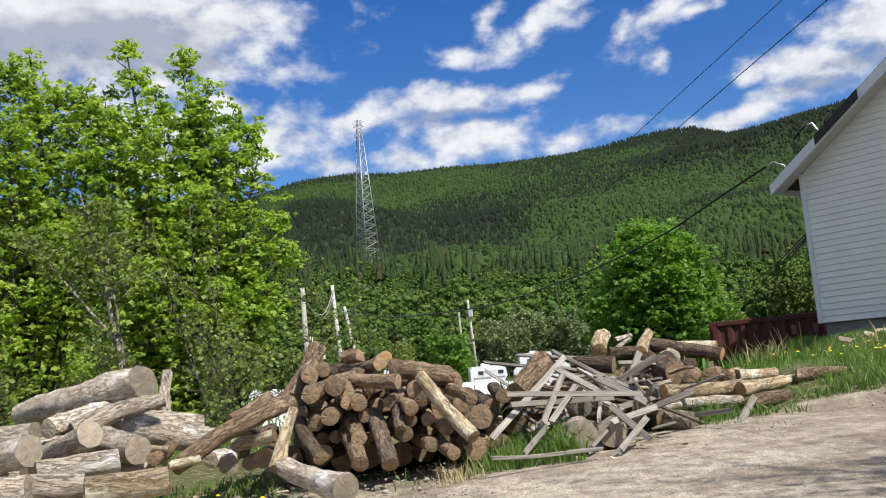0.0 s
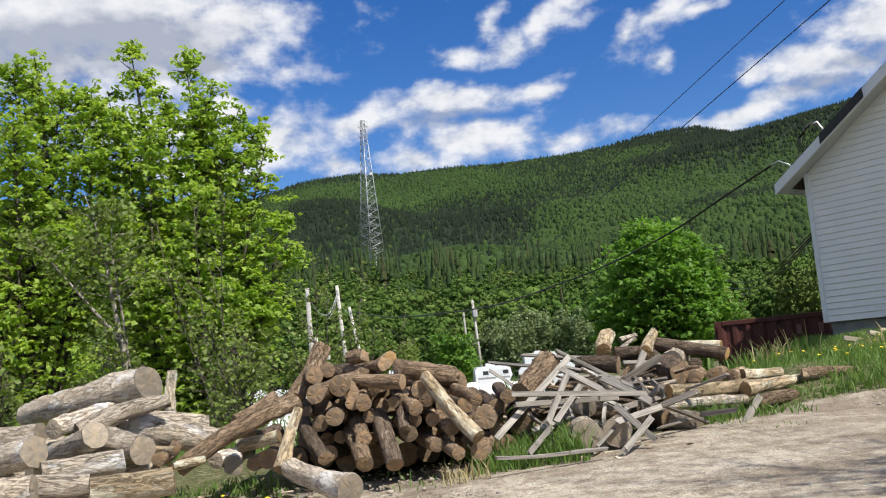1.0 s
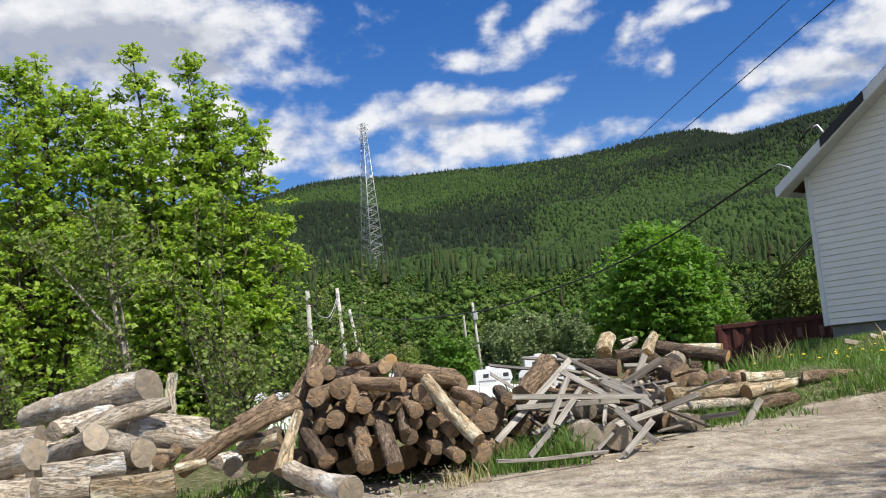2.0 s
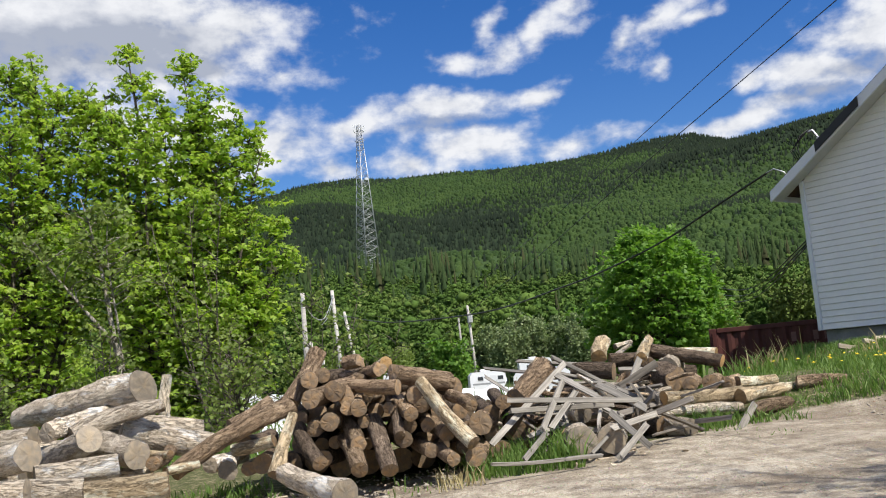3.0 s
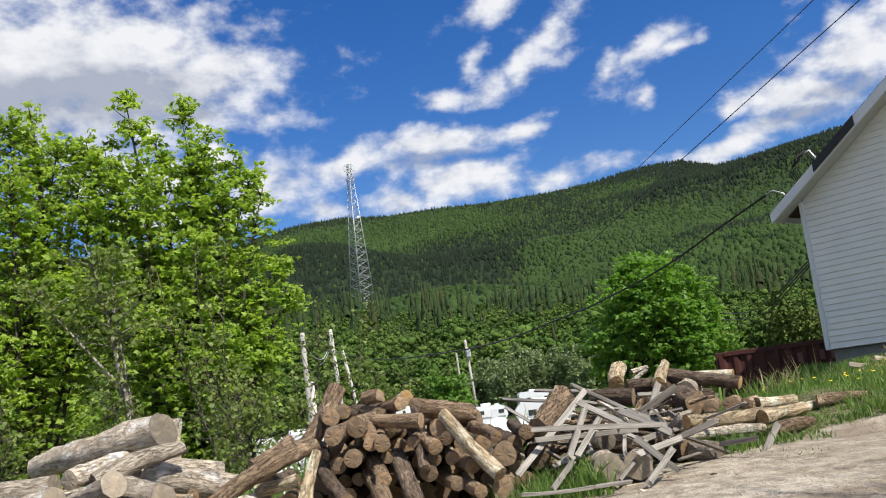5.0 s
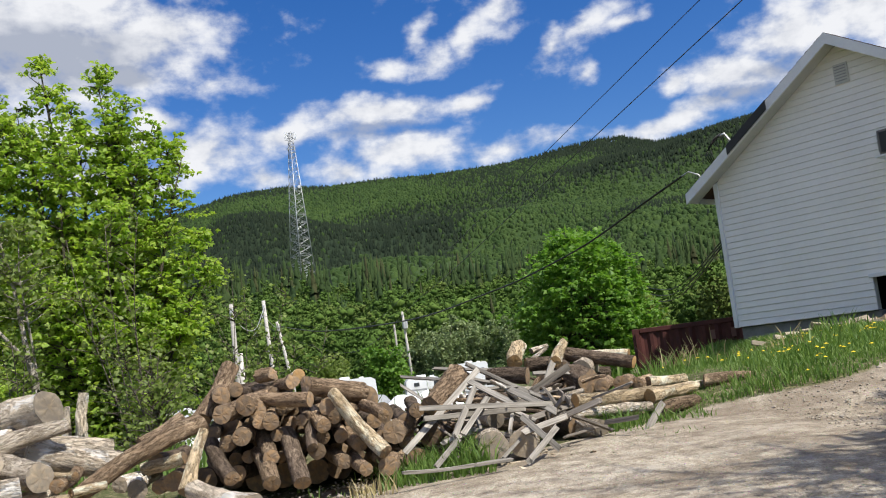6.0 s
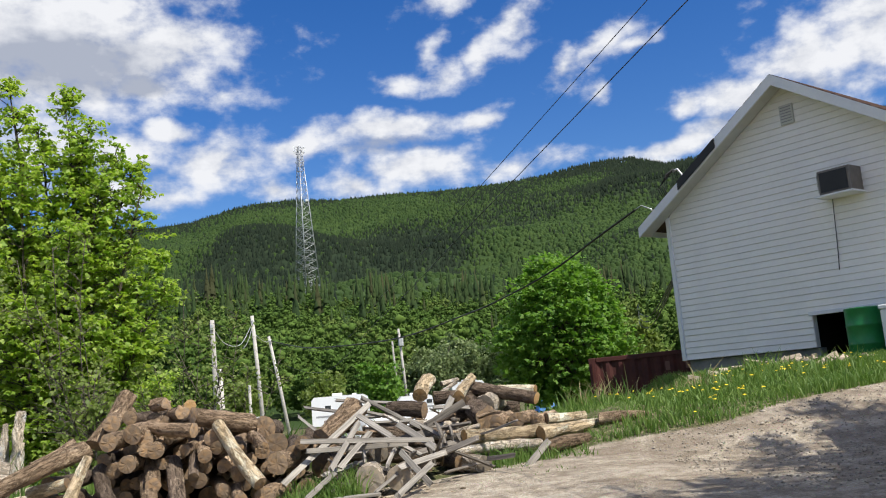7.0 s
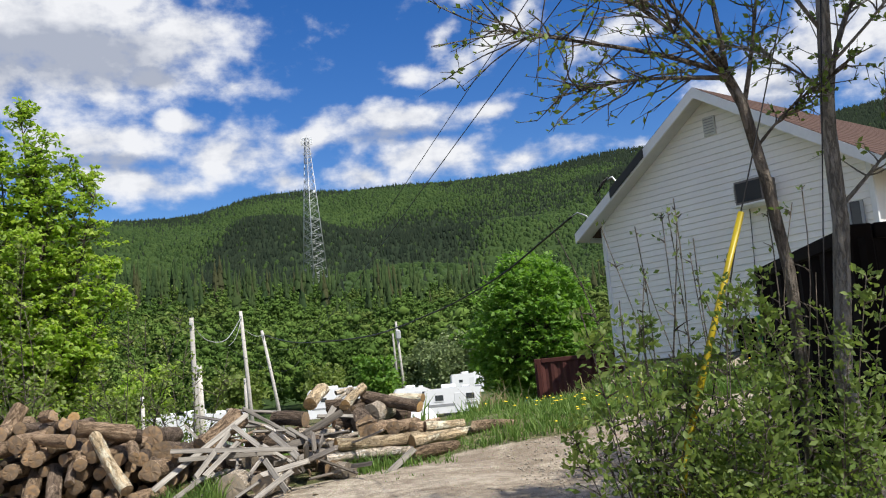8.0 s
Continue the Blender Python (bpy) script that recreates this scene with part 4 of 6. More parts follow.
log((1.58, 9.00, 0.88), (2.25, 9.10, 0.80), 0.071, 0.072, "dark", RIGHT)
log((1.13, 8.80, 0.97), (1.86, 9.00, 0.91), 0.075, 0.077, "dark", RIGHT)
log((1.19, 8.50, 0.80), (1.86, 8.60, 0.74), 0.072, 0.073, "dark", RIGHT)
log((1.99, 9.60, 1.09), (2.50, 9.80, 0.98), 0.070, 0.072, "dark", RIGHT)
log((1.89, 9.90, 1.27), (2.31, 9.90, 1.26), 0.078, 0.072, "dark", RIGHT)
log((2.06, 10.20, 1.17), (2.88, 10.30, 1.08), 0.087, 0.088, "dark", RIGHT)
log((1.86, 8.60, 0.69), (2.62, 8.90, 0.66), 0.063, 0.065, "dark", RIGHT)
log((2.42, 9.30, 0.86), (3.12, 9.40, 0.82), 0.068, 0.069, "dark", RIGHT)
log((2.00, 10.10, 1.42), (2.20, 10.20, 1.46), 0.031, 0.025, "grey", RIGHT)
log((1.94, 10.00, 1.29), (2.17, 10.10, 1.43), 0.030, 0.018, "grey", RIGHT)
plank((0.47, 7.55, 0.67), (1.21, 8.35, 1.27), 0.053, 0.025, 60)
plank((0.64, 7.60, 1.00), (1.75, 7.85, 0.92), 0.042, 0.025, 80)
plank((0.66, 7.75, 0.91), (1.52, 7.90, 0.90), 0.043, 0.025, 80)
plank((0.88, 7.45, 0.77), (1.11, 7.85, 1.11), 0.046, 0.025, 65)
plank((0.95, 7.50, 0.77), (1.21, 7.80, 1.03), 0.046, 0.025, 60)
plank((0.69, 7.15, 0.57), (0.90, 7.45, 0.73), 0.044, 0.025, 60)
plank((1.11, 8.15, 1.17), (1.40, 7.85, 0.97), 0.049, 0.025, 50)
plank((1.14, 8.60, 1.33), (1.67, 8.50, 1.01), 0.036, 0.025, 60)
plank((1.47, 8.20, 1.06), (1.77, 7.75, 0.85), 0.058, 0.025, 50)
plank((1.47, 7.70, 0.84), (1.69, 7.40, 0.58), 0.050, 0.025, 60)
plank((1.45, 7.60, 0.72), (1.85, 7.80, 0.80), 0.051, 0.025, 60)
plank((1.41, 7.20, 0.53), (1.73, 7.60, 0.74), 0.049, 0.025, 60)
plank((0.53, 9.20, 1.28), (0.95, 8.80, 1.21), 0.027, 0.025, 60)
plank((0.85, 9.20, 1.33), (1.64, 9.10, 1.24), 0.028, 0.025, 60)
plank((1.23, 8.60, 1.09), (1.57, 8.50, 1.08), 0.026, 0.025, 60)
plank((1.83, 9.20, 1.18), (2.21, 9.30, 1.15), 0.039, 0.025, 60)
plank((1.05, 7.90, 0.77), (1.35, 7.70, 0.70), 0.038, 0.025, 60)
plank((0.98, 7.05, 0.56), (1.27, 7.15, 0.56), 0.030, 0.025, 10)
plank((2.55, 7.95, 0.57), (2.87, 8.40, 0.79), 0.060, 0.025, 70)
plank((0.44, 6.95, 0.57), (0.98, 7.05, 0.56), 0.017, 0.025, 10)
plank((1.93, 9.00, 1.09), (2.04, 9.10, 1.27), 0.061, 0.025, 70)
plank((0.79, 7.70, 0.70), (1.03, 7.80, 0.75), 0.042, 0.025, 50)
plank((0.51, 8.70, 1.20), (0.76, 8.40, 1.00), 0.026, 0.025, 50)
plank((1.02, 8.80, 1.24), (1.49, 8.60, 1.10), 0.032, 0.025, 40)
plank((1.57, 8.80, 1.09), (1.86, 8.50, 0.92), 0.037, 0.025, 40)
plank((1.34, 8.40, 0.96), (1.64, 8.20, 0.78), 0.035, 0.025, 40)
plank((1.13, 8.20, 0.91), (1.14, 7.90, 0.66), 0.034, 0.025, 70)
plank((1.34, 7.60, 0.74), (1.42, 7.90, 0.87), 0.028, 0.025, 80)
plank((1.24, 7.40, 0.56), (1.53, 7.80, 0.73), 0.028, 0.025, 50)
plank((0.88, 8.80, 1.14), (1.29, 8.70, 1.14), 0.027, 0.025, 50)


# ---- house ----
HX, HY = 7.221, 17.319
HOUSE = Matrix.Translation((HX, HY, 0)) @ Matrix(((0.5799, 0.8147, 0, 0), (-0.8147, 0.5799, 0, 0), (0, 0, 1, 0), (0, 0, 0, 1)))
HALF, SILL, EAVE, SLOPE = 2.824, 1.545, 4.405, 0.657


def house():
    """Local x runs along the gable wall, y into the house, z is up."""
    W, deep = 2 * HALF, 11.0
    peak = EAVE + SLOPE * HALF
    base = new("house")
    base.matrix_world = HOUSE
    tagged(base, "white vinyl-sided gable house with brown shingle roof on a concrete foundation", "house")
    hole = (2.75, 5.1, SILL, 2.10)
    win = (5.0, 5.45, 2.45, 3.75)
    # core walls, set back behind the siding
    part("wall", prism("wall", [(0.02, SILL), (hole[0], SILL), (hole[0], hole[3]), (hole[1], hole[3]), (hole[1], SILL), (W - 0.02, SILL), (W - 0.02, EAVE), (HALF, peak - 0.03), (0.02, EAVE)], 0.03, 0.15, "y", M_SIDING), base)
    for x in (0.03, W - 0.15):
        part("wall", boxes_mesh("wall", [((x + 0.06, deep / 2, (SILL + EAVE) / 2), (0.12, deep - 0.3, EAVE - SILL))], M_SIDING), base)
    part("wall", prism("wall", [(0.02, SILL), (W - 0.02, SILL), (W - 0.02, EAVE), (HALF, peak - 0.03), (0.02, EAVE)], deep - 0.15, deep, "y", M_SIDING), base)
    # courses of siding, each tilted out at its foot
    step = 0.117
    z = SILL
    while z < peak - 0.08:
        top = min(z + step, peak - 0.02)
        a = 0.0 if z < EAVE else (z - EAVE) / SLOPE
        b = 0.0 if top < EAVE else (top - EAVE) / SLOPE
        spans = [(a, W - a, b, W - b)]
        if z < hole[3] - 0.02:
            spans = [(a, hole[0], b, hole[0]), (hole[1], W - a, hole[1], W - b)]
        for x0, x1, t0, t1 in spans:
            if x1 - x0 < 0.05:
                continue
            vs = [(x0, 0.005, z), (x1, 0.005, z), (x1, 0.018, z - 0.006), (x0, 0.018, z - 0.006), (t0, 0.024, top), (t1, 0.024, top)]
            vs = [(x, y - 0.012, zz) for x, y, zz in vs]
            me = mesh_of("siding_course", vs, [(0, 1, 5, 4), (3, 2, 1, 0), (2, 3, 4, 5)], M_SIDING)
            part("siding_course", me, base)
        z += step
    for x in (0.0, W):
        part("corner_trim", boxes_mesh("corner_trim", [((x, 0.0, (SILL + EAVE) / 2 - 0.01), (0.09, 0.06, EAVE - SILL))], M_TRIM, 0.006), base)
    # foundation
    part("foundation", boxes_mesh("foundation", [((hole[0] / 2 + 0.03, 0.2, SILL - 1.2), (hole[0] - 0.02, 0.22, 2.38)), ((0.16, deep / 2, SILL - 1.2), (0.24, deep - 0.8, 2.38)), (((hole[1] + W) / 2, 0.2, SILL - 1.2), (W - hole[1] - 0.1, 0.22, 2.38)), ((W - 0.16, deep / 2, SILL - 1.2), (0.24, deep - 0.8, 2.38))], M_CONCRETE, 0.01), base)
    part("crawl_space", boxes_mesh("crawl_space", [(((hole[0] + hole[1]) / 2, 1.9, 1.75), (hole[1] - hole[0] + 0.6, 0.05, 1.6)), (((hole[0] + hole[1]) / 2, 1.0, 2.35), (hole[1] - hole[0] + 0.6, 1.8, 0.05)), ((hole[0] - 0.1, 1.0, 1.75), (0.05, 1.8, 1.6)), ((hole[1] + 0.1, 1.0, 1.75), (0.05, 1.8, 1.6))], M_VOID), base)
    part("lintel", boxes_mesh("lintel", [(((hole[0] + hole[1]) / 2, -0.015, hole[3] + 0.03), (hole[1] - hole[0] + 0.1, 0.03, 0.07))], M_TRIM, 0.004), base)
    # roof slabs, with overhangs
    over, rake, th = 0.45, 0.37, 0.06
    for side in (0, 1):
        f = (lambda x: x) if side == 0 else (lambda x: W - x)
        o = [(f(-over), EAVE - SLOPE * over + 0.09), (f(HALF), peak + 0.09), (f(HALF), peak + 0.09 + th), (f(-over), EAVE - SLOPE * over + 0.09 + th)]
        slab = part("roof", prism("roof", o, -rake + 0.02, deep + rake, "y", M_SHINGLE), base, "brown asphalt shingles")
        n = 18
        for k in range(n):
            t0, t1 = k / n, (k + 1) / n
            xa, xb = -over - 0.03 + (HALF + over) * t0, -over - 0.03 + (HALF + over) * t1 + 0.06
            za, zb = EAVE + SLOPE * xa + 0.09 + th, EAVE + SLOPE * min(xb, HALF) + 0.09 + th
            xb = min(xb, HALF)
            me = prism("shingle_strip", [(f(xa), za + 0.004), (f(xb), zb + 0.002), (f(xb), zb + 0.006), (f(xa), za + 0.018)], -rake - 0.01, deep + rake + 0.01, "y", M_SHINGLE)
            part("shingle_strip", me, slab)
        o = [(f(-over), EAVE - SLOPE * over - 0.05), (f(HALF), peak - 0.05), (f(HALF), peak + 0.15), (f(-over), EAVE - SLOPE * over + 0.15)]
        part("fascia", prism("fascia", o, -rake - 0.02, -rake + 0.016, "y", M_TRIM), base, "white metal rake fascia")
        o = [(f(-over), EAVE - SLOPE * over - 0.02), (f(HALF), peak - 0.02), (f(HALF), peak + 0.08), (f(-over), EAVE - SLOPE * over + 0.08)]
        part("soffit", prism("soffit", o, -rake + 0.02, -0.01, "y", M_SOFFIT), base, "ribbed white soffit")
        part("eave_board", boxes_mesh("eave_board", [((f(-over - 0.012), deep / 2, EAVE - SLOPE * over + 0.08), (0.02, deep + 0.6, 0.2))], M_TRIM), base)
    # dark metal flashing on the near rake
    x0, x1 = 0.62, 1.55
    o = [(x0, EAVE + SLOPE * x0 - 0.02), (x1, EAVE + SLOPE * x1 - 0.02), (x1, EAVE + SLOPE * x1 + 0.16), (x0, EAVE + SLOPE * x0 + 0.16)]
    part("flashing", prism("flashing", o, -rake - 0.045, -rake - 0.024, "y", M_GRILLE), base, "dark metal drip edge")
    # gable vent
    vent = part("gable_vent", boxes_mesh("gable_vent", [((HALF + 0.02, -0.02, peak - 0.55), (0.26, 0.03, 0.36))], M_SOFFIT, 0.005), base)
    for k in range(6):
        part("louvre", boxes_mesh("louvre", [((HALF + 0.02, -0.04, peak - 0.68 + 0.052 * k), (0.2, 0.02, 0.014))], M_GREYPANEL), vent)
    # side window by the far corner
    w = part("window", boxes_mesh("window", [(((win[0] + win[1]) / 2, -0.012, (win[2] + win[3]) / 2), (win[1] - win[0], 0.02, win[3] - win[2]))], M_WINDOW), base)
    for x in (win[0], (win[0] + win[1]) / 2, win[1]):
        part("frame_bar", boxes_mesh("frame_bar", [((x, -0.03, (win[2] + win[3]) / 2), (0.05, 0.03, win[3] - win[2]))], M_GREYPANEL), w)
    # air conditioner
    ac = thing("air_conditioner", boxes_mesh("air_conditioner", [((3.70, -0.16, 4.26), (0.58, 0.44, 0.42))], M_AC, 0.012), HOUSE, "brown metal air conditioner through the gable wall", "air conditioner")
    part("grille", boxes_mesh("grille", [((3.69, -0.386, 4.26), (0.48, 0.012, 0.34))], M_GRILLE), ac)
    for k in range(9):
        part("side_slot", boxes_mesh("side_slot", [((3.404, -0.27, 4.12 + 0.035 * k), (0.012, 0.22, 0.012))], M_GRILLE), ac)
    part("support_shelf", boxes_mesh("support_shelf", [((3.69, -0.22, 4.03), (0.68, 0.46, 0.03))], M_TRIM), ac)
    pts = [(3.45, -0.03, 4.02), (3.43, -0.028, 3.6), (3.41, -0.028, 3.2), (3.38, -0.028, 2.80)]
    thing("power_cord", tubes_mesh("power_cord", [(pts, [0.008] * 4)], M_BLACK), HOUSE, "thin dark cord hanging down the siding", "cord")
    # service masts at the eave
    mast = thing("service_mast", tubes_mesh("service_mast", [([(0.35, 0.2, 4.70), (0.35, 0.2, 5.20), (0.30, 0.1, 5.34), (0.22, 0.05, 5.30)], [0.03] * 4)], M_STEEL), HOUSE, "galvanised service mast with weatherhead on the roof", "service mast")
    loops = []
    for k in range(4):
        x = 0.22 - 0.05 * k
        loops.append(([(0.25, 0.06, 5.36), (x - 0.10, -0.05, 5.25 - 0.06 * k), (x - 0.14, -0.1, 5.0), (x - 0.05, -0.1, 4.72 + 0.03 * k)], [0.012] * 4))
    part("drip_loop", tubes_mesh("drip_loop", loops, M_BLACK), mast)
    hook = [(-0.05, -0.3, 4.42), (-0.10, -0.36, 4.58), (-0.28, -0.42, 4.68), (-0.42, -0.46, 4.62)]
    thing("cable_hook", tubes_mesh("cable_hook", [(hook, [0.016] * 4)], M_STEEL), HOUSE, "bent steel cable anchor at the eave", "cable anchor")


house()


def drum(x, y, z):
    bm = bmesh.new()
    prof = [(0.0, 0.0), (0.285, 0.0), (0.292, 0.012), (0.285, 0.03), (0.285, 0.28), (0.295, 0.295), (0.285, 0.31), (0.285, 0.58), (0.295, 0.595), (0.285, 0.61), (0.285, 0.85), (0.293, 0.865), (0.285, 0.88), (0.272, 0.872), (0.0, 0.868)]
    n = 28
    vs = [(r * math.cos(2 * math.pi * s / n), r * math.sin(2 * math.pi * s / n), h) for r, h in prof for s in range(n)]
    fs = [(k * n + s, k * n + (s + 1) % n, (k + 1) * n + (s + 1) % n, (k + 1) * n + s) for k in range(len(prof) - 1) for s in range(n)]
    bm.free()
    ob = thing("oil_drum", mesh_of("oil_drum", vs, fs, M_GREEN, smooth=True), pose(x, y, z), "green steel oil drum standing by the house wall", "drum")
    part("bung", boxes_mesh("bung", [((0.16, 0.05, 0.88), (0.05, 0.05, 0.02))], M_STEEL, 0.005), ob)


def hx(x, y, z=0.0):
    return HOUSE @ Vector((x, y, z))


d = hx(3.86, -0.42)
drum(d.x, d.y, 1.22)
d = hx(4.72, -0.45)
box = thing("chest_freezer", boxes_mesh("chest_freezer", [((0, 0, 0.36), (0.9, 0.55, 0.72))], M_WHITE, 0.02), Matrix.Translation((d.x, d.y, land_z(d.x, d.y) - 0.01)) @ HOUSE.to_3x3().to_4x4(), "old white appliance cabinet beside the drum", "appliance")
part("lid", boxes_mesh("lid", [((0, 0, 0.76), (0.93, 0.58, 0.07))], M_WHITE, 0.015), box)


def corrugated_container(name, origin, turn, size, mat, label, tilt=0.0):
    """A steel container: frame, corrugated sides, roof, corner castings."""
    L, Wd, H = size
    base = new(name)
    base.matrix_world = pose(*origin, 0, tilt, turn)
    tagged(base, label, "container")
    rng = random.Random(3)
    for k, (ln, m) in enumerate(((L, pose(0, 0, 0)), (Wd, pose(L, 0, 0, 0, 0, 90)), (L, pose(L, Wd, 0, 0, 0, 180)), (Wd, pose(0, Wd, 0, 0, 0, -90)))):
        prof, x, o = [], 0.08, 0.0
        while x < ln - 0.1:
            prof += [(x, 0.01), (x + 0.07, 0.01), (x + 0.14, 0.05), (x + 0.21, 0.05)]
            x += 0.28
        prof.append((ln - 0.08, 0.01))
        vs = [(u, v, 0.15) for u, v in prof] + [(u, v, H - 0.1) for u, v in prof]
        n = len(prof)
        me = mesh_of("side_panel", vs, [(j, j + 1, n + j + 1, n + j) for j in range(n - 1)], mat)
        p = part("side_panel", me, base)
        p.matrix_local = m
        part("bottom_rail", boxes_mesh("bottom_rail", [((ln / 2, 0.03, 0.08), (ln - 0.3, 0.08, 0.16))], mat, 0.008), base).matrix_local = m
        part("top_rail", boxes_mesh("top_rail", [((ln / 2, 0.03, H - 0.05), (ln - 0.3, 0.07, 0.1))], mat, 0.008), base).matrix_local = m
    part("roof_panel", boxes_mesh("roof_panel", [((L / 2, Wd / 2, H - 0.03), (L - 0.1, Wd - 0.1, 0.02))], mat), base)
    for x in (0.06, L - 0.06):
        for y in (0.06, Wd - 0.06):
            part("corner_post", boxes_mesh("corner_post", [((x, y, H / 2), (0.15, 0.15, H))], mat, 0.01), base)
    return base


box = corrugated_container("shipping_container", (5.96, 20.1, -0.64), -17, (3.6, 2.2, 2.44), M_RUST, "rust-red corrugated steel shipping container in the grass", -0.6)
for k in (0, 2, 3, 5, 6):
    part("stencil_mark", boxes_mesh("stencil_mark", [((1.7 + 0.22 * k, -0.005, 2.12), (0.1, 0.01, 0.2))], M_FADED), box, "faded illegible stencil mark")
# the shade on this container is in its near-black colour
corrugated_container("storage_container", (5.72, 4.5, 0.46), -8, (6.06, 2.44, 1.72), M_SHADED_STEEL, "steel storage container with its deep shade put into near-black paint")


# ---- leaves and trees ----
def leaf_mesh(name, at, way, size, mat, fold=0.35, wide=0.42, seed=0):
    """Folded diamond leaves: base points, growing ways, lengths."""
    rng = np.random.default_rng(seed)
    at, way = np.asarray(at, float), np.asarray(way, float)
    n = len(at)
    way = way / np.maximum(np.linalg.norm(way, axis=1, keepdims=True), 1e-6)
    ref = rng.normal(size=(n, 3))
    side = np.cross(way, ref)
    side /= np.maximum(np.linalg.norm(side, axis=1, keepdims=True), 1e-6)
    nrm = np.cross(side, way)
    s = np.asarray(size, float).reshape(-1, 1) * np.ones((n, 1))
    mid = at + way * s * 0.45
    v = np.stack([at, mid + side * s * wide + nrm * s * fold * wide, at + way * s, mid - side * s * wide + nrm * s * fold * wide], 1).reshape(-1, 3)
    b = np.arange(n)[:, None] * 4
    f = np.concatenate([b + np.array([[0, 1, 2]]), b + np.array([[0, 2, 3]])], 1).reshape(-1, 3)
    return mesh_of(name, v, f, mat)


def lobed_leaves(name, at, way, size, mat, wide=0.42, seed=0):
    """Three-lobed maple leaves that hang roughly flat, each folded a little along its rib."""
    rng = np.random.default_rng(seed)
    at, way = np.asarray(at, float), np.asarray(way, float)
    n = len(at)
    way = way / np.maximum(np.linalg.norm(way, axis=1, keepdims=True), 1e-6)
    up = np.array([0, 0, 1.0]) + rng.normal(0, 0.55, (n, 3))
    side = np.cross(way, up)
    side /= np.maximum(np.linalg.norm(side, axis=1, keepdims=True), 1e-6)
    nrm = np.cross(side, way)
    s = np.asarray(size, float).reshape(-1, 1) * np.ones((n, 1))
    rows = []
    for u, v, h in ((0, 0, 0), (0.42, 1.25, -0.25), (0.62, 0.5, -0.06), (1.0, 0, -0.12), (0.62, -0.5, -0.06), (0.42, -1.25, -0.25)):
        rows.append(at + way * s * u + side * s * wide * v + nrm * s * (h + rng.uniform(-0.08, 0.08, (n, 1))))
    b = np.arange(n)[:, None] * 6
    f = np.concatenate([b + np.array([[0, k, k + 1]]) for k in (1, 2, 3, 4)], 1).reshape(-1, 3)
    return mesh_of(name, np.stack(rows, 1).reshape(-1, 3), f, mat)


def curve_to(a, b, n, sway, rng, lift=0.0):
    a, b = Vector(a), Vector(b)
    L = (b - a).length
    o1, o2 = [Vector((rng.uniform(-1, 1), rng.uniform(-1, 1), rng.uniform(-0.4, 0.4))) * sway * L for _ in range(2)]
    out = []
    for k in range(n):
        t = k / (n - 1)
        p = a.lerp(b, t) + o1 * math.sin(math.pi * t) + o2 * math.sin(2 * math.pi * t) * 0.5
        p.z += lift * L * math.sin(math.pi * t)
        out.append(p)
    return out


def stem_tree(name, label, base, tips, r0, trunk_mat, leaf_mat, leaf_size, shoots, per, reach, seed, start=0.22, group="", twig=0.008, droop=0.3, fork=0.12, wide=0.42, cluster=0):
    """A tree of several leaders that fan out from one foot, with side shoots and leaves."""
    rng, nr = random.Random(seed), np.random.default_rng(seed)
    base = Vector(base)
    tubes, at, way = [], [], []
    stems = []
    for k, tip in enumerate(tips):
        tip = Vector(tip)
        L = (tip - base).length
        knee = base + Vector((0, 0, L * fork * rng.uniform(0.6, 1.8))) + (tip - base) * 0.06
        pts = [base] + curve_to(knee, tip, 8, 0.035, rng, 0.03)
        ra = r0 * (1.0 if k == 0 else rng.uniform(0.45, 0.7))
        tubes.append((pts, [max(twig, ra * (1 - j / (len(pts) - 0.6)) ** 0.9) for j in range(len(pts))]))
        stems.append((pts, L))
    for pts, L in stems:
        for _ in range(shoots):
            t = start + (1 - start) * rng.random()
            j = min(int(t * (len(pts) - 1)), len(pts) - 2)
            p = pts[j].lerp(pts[j + 1], t * (len(pts) - 1) - j)
            a = rng.uniform(0, 2 * math.pi)
            ln = reach * ((0.27 if cluster else 0.17) + 1.0 * (1 - t) ** 0.75) * rng.uniform(0.6, 1.15)
            q = p + Vector((math.cos(a), math.sin(a), rng.uniform(0.15, 0.9))).normalized() * ln
            sp = curve_to(p, q, 4, 0.08, rng, 0.06)
            tubes.append((sp, [twig * 1.6, twig * 1.2, twig * 0.8, twig * 0.4]))
            if cluster:
                for _ in range(per // cluster):
                    c = p.lerp(q, min(0.3 + 0.8 * rng.random(), 1.0)) + Vector((rng.gauss(0, 1), rng.gauss(0, 1), rng.gauss(0, 0.8))) * (ln * 0.15 + leaf_size * 0.3)
                    for _ in range(cluster):
                        w = Vector((rng.gauss(0, 1), rng.gauss(0, 1), rng.gauss(0, 0.35) - droop))
                        at.append(c + w * leaf_size * 0.22)
                        way.append(w)
                continue
            for _ in range(per):
                u = 0.25 + 0.8 * rng.random()
                c = p.lerp(q, min(u, 1.0)) + Vector((rng.gauss(0, 1), rng.gauss(0, 1), rng.gauss(0, 0.8))) * (ln * 0.17 + leaf_size * 0.4)
                at.append(c)
                way.append(((q - p).normalized() * 0.6 + Vector((rng.gauss(0, 0.7), rng.gauss(0, 0.7), rng.gauss(0, 0.5) - droop))))
    ob = new(name)
    ob.location = base
    tagged(ob, label, "tree", group)
    tr = part("trunk", tubes_mesh("trunk", [([p - base for p in pts], rr) for pts, rr in tubes], trunk_mat, 6), ob)
    at = np.array([tuple(p - base) for p in at])
    sz = leaf_size * nr.uniform(0.6, 1.25, len(at))
    make = lobed_leaves if cluster else leaf_mesh
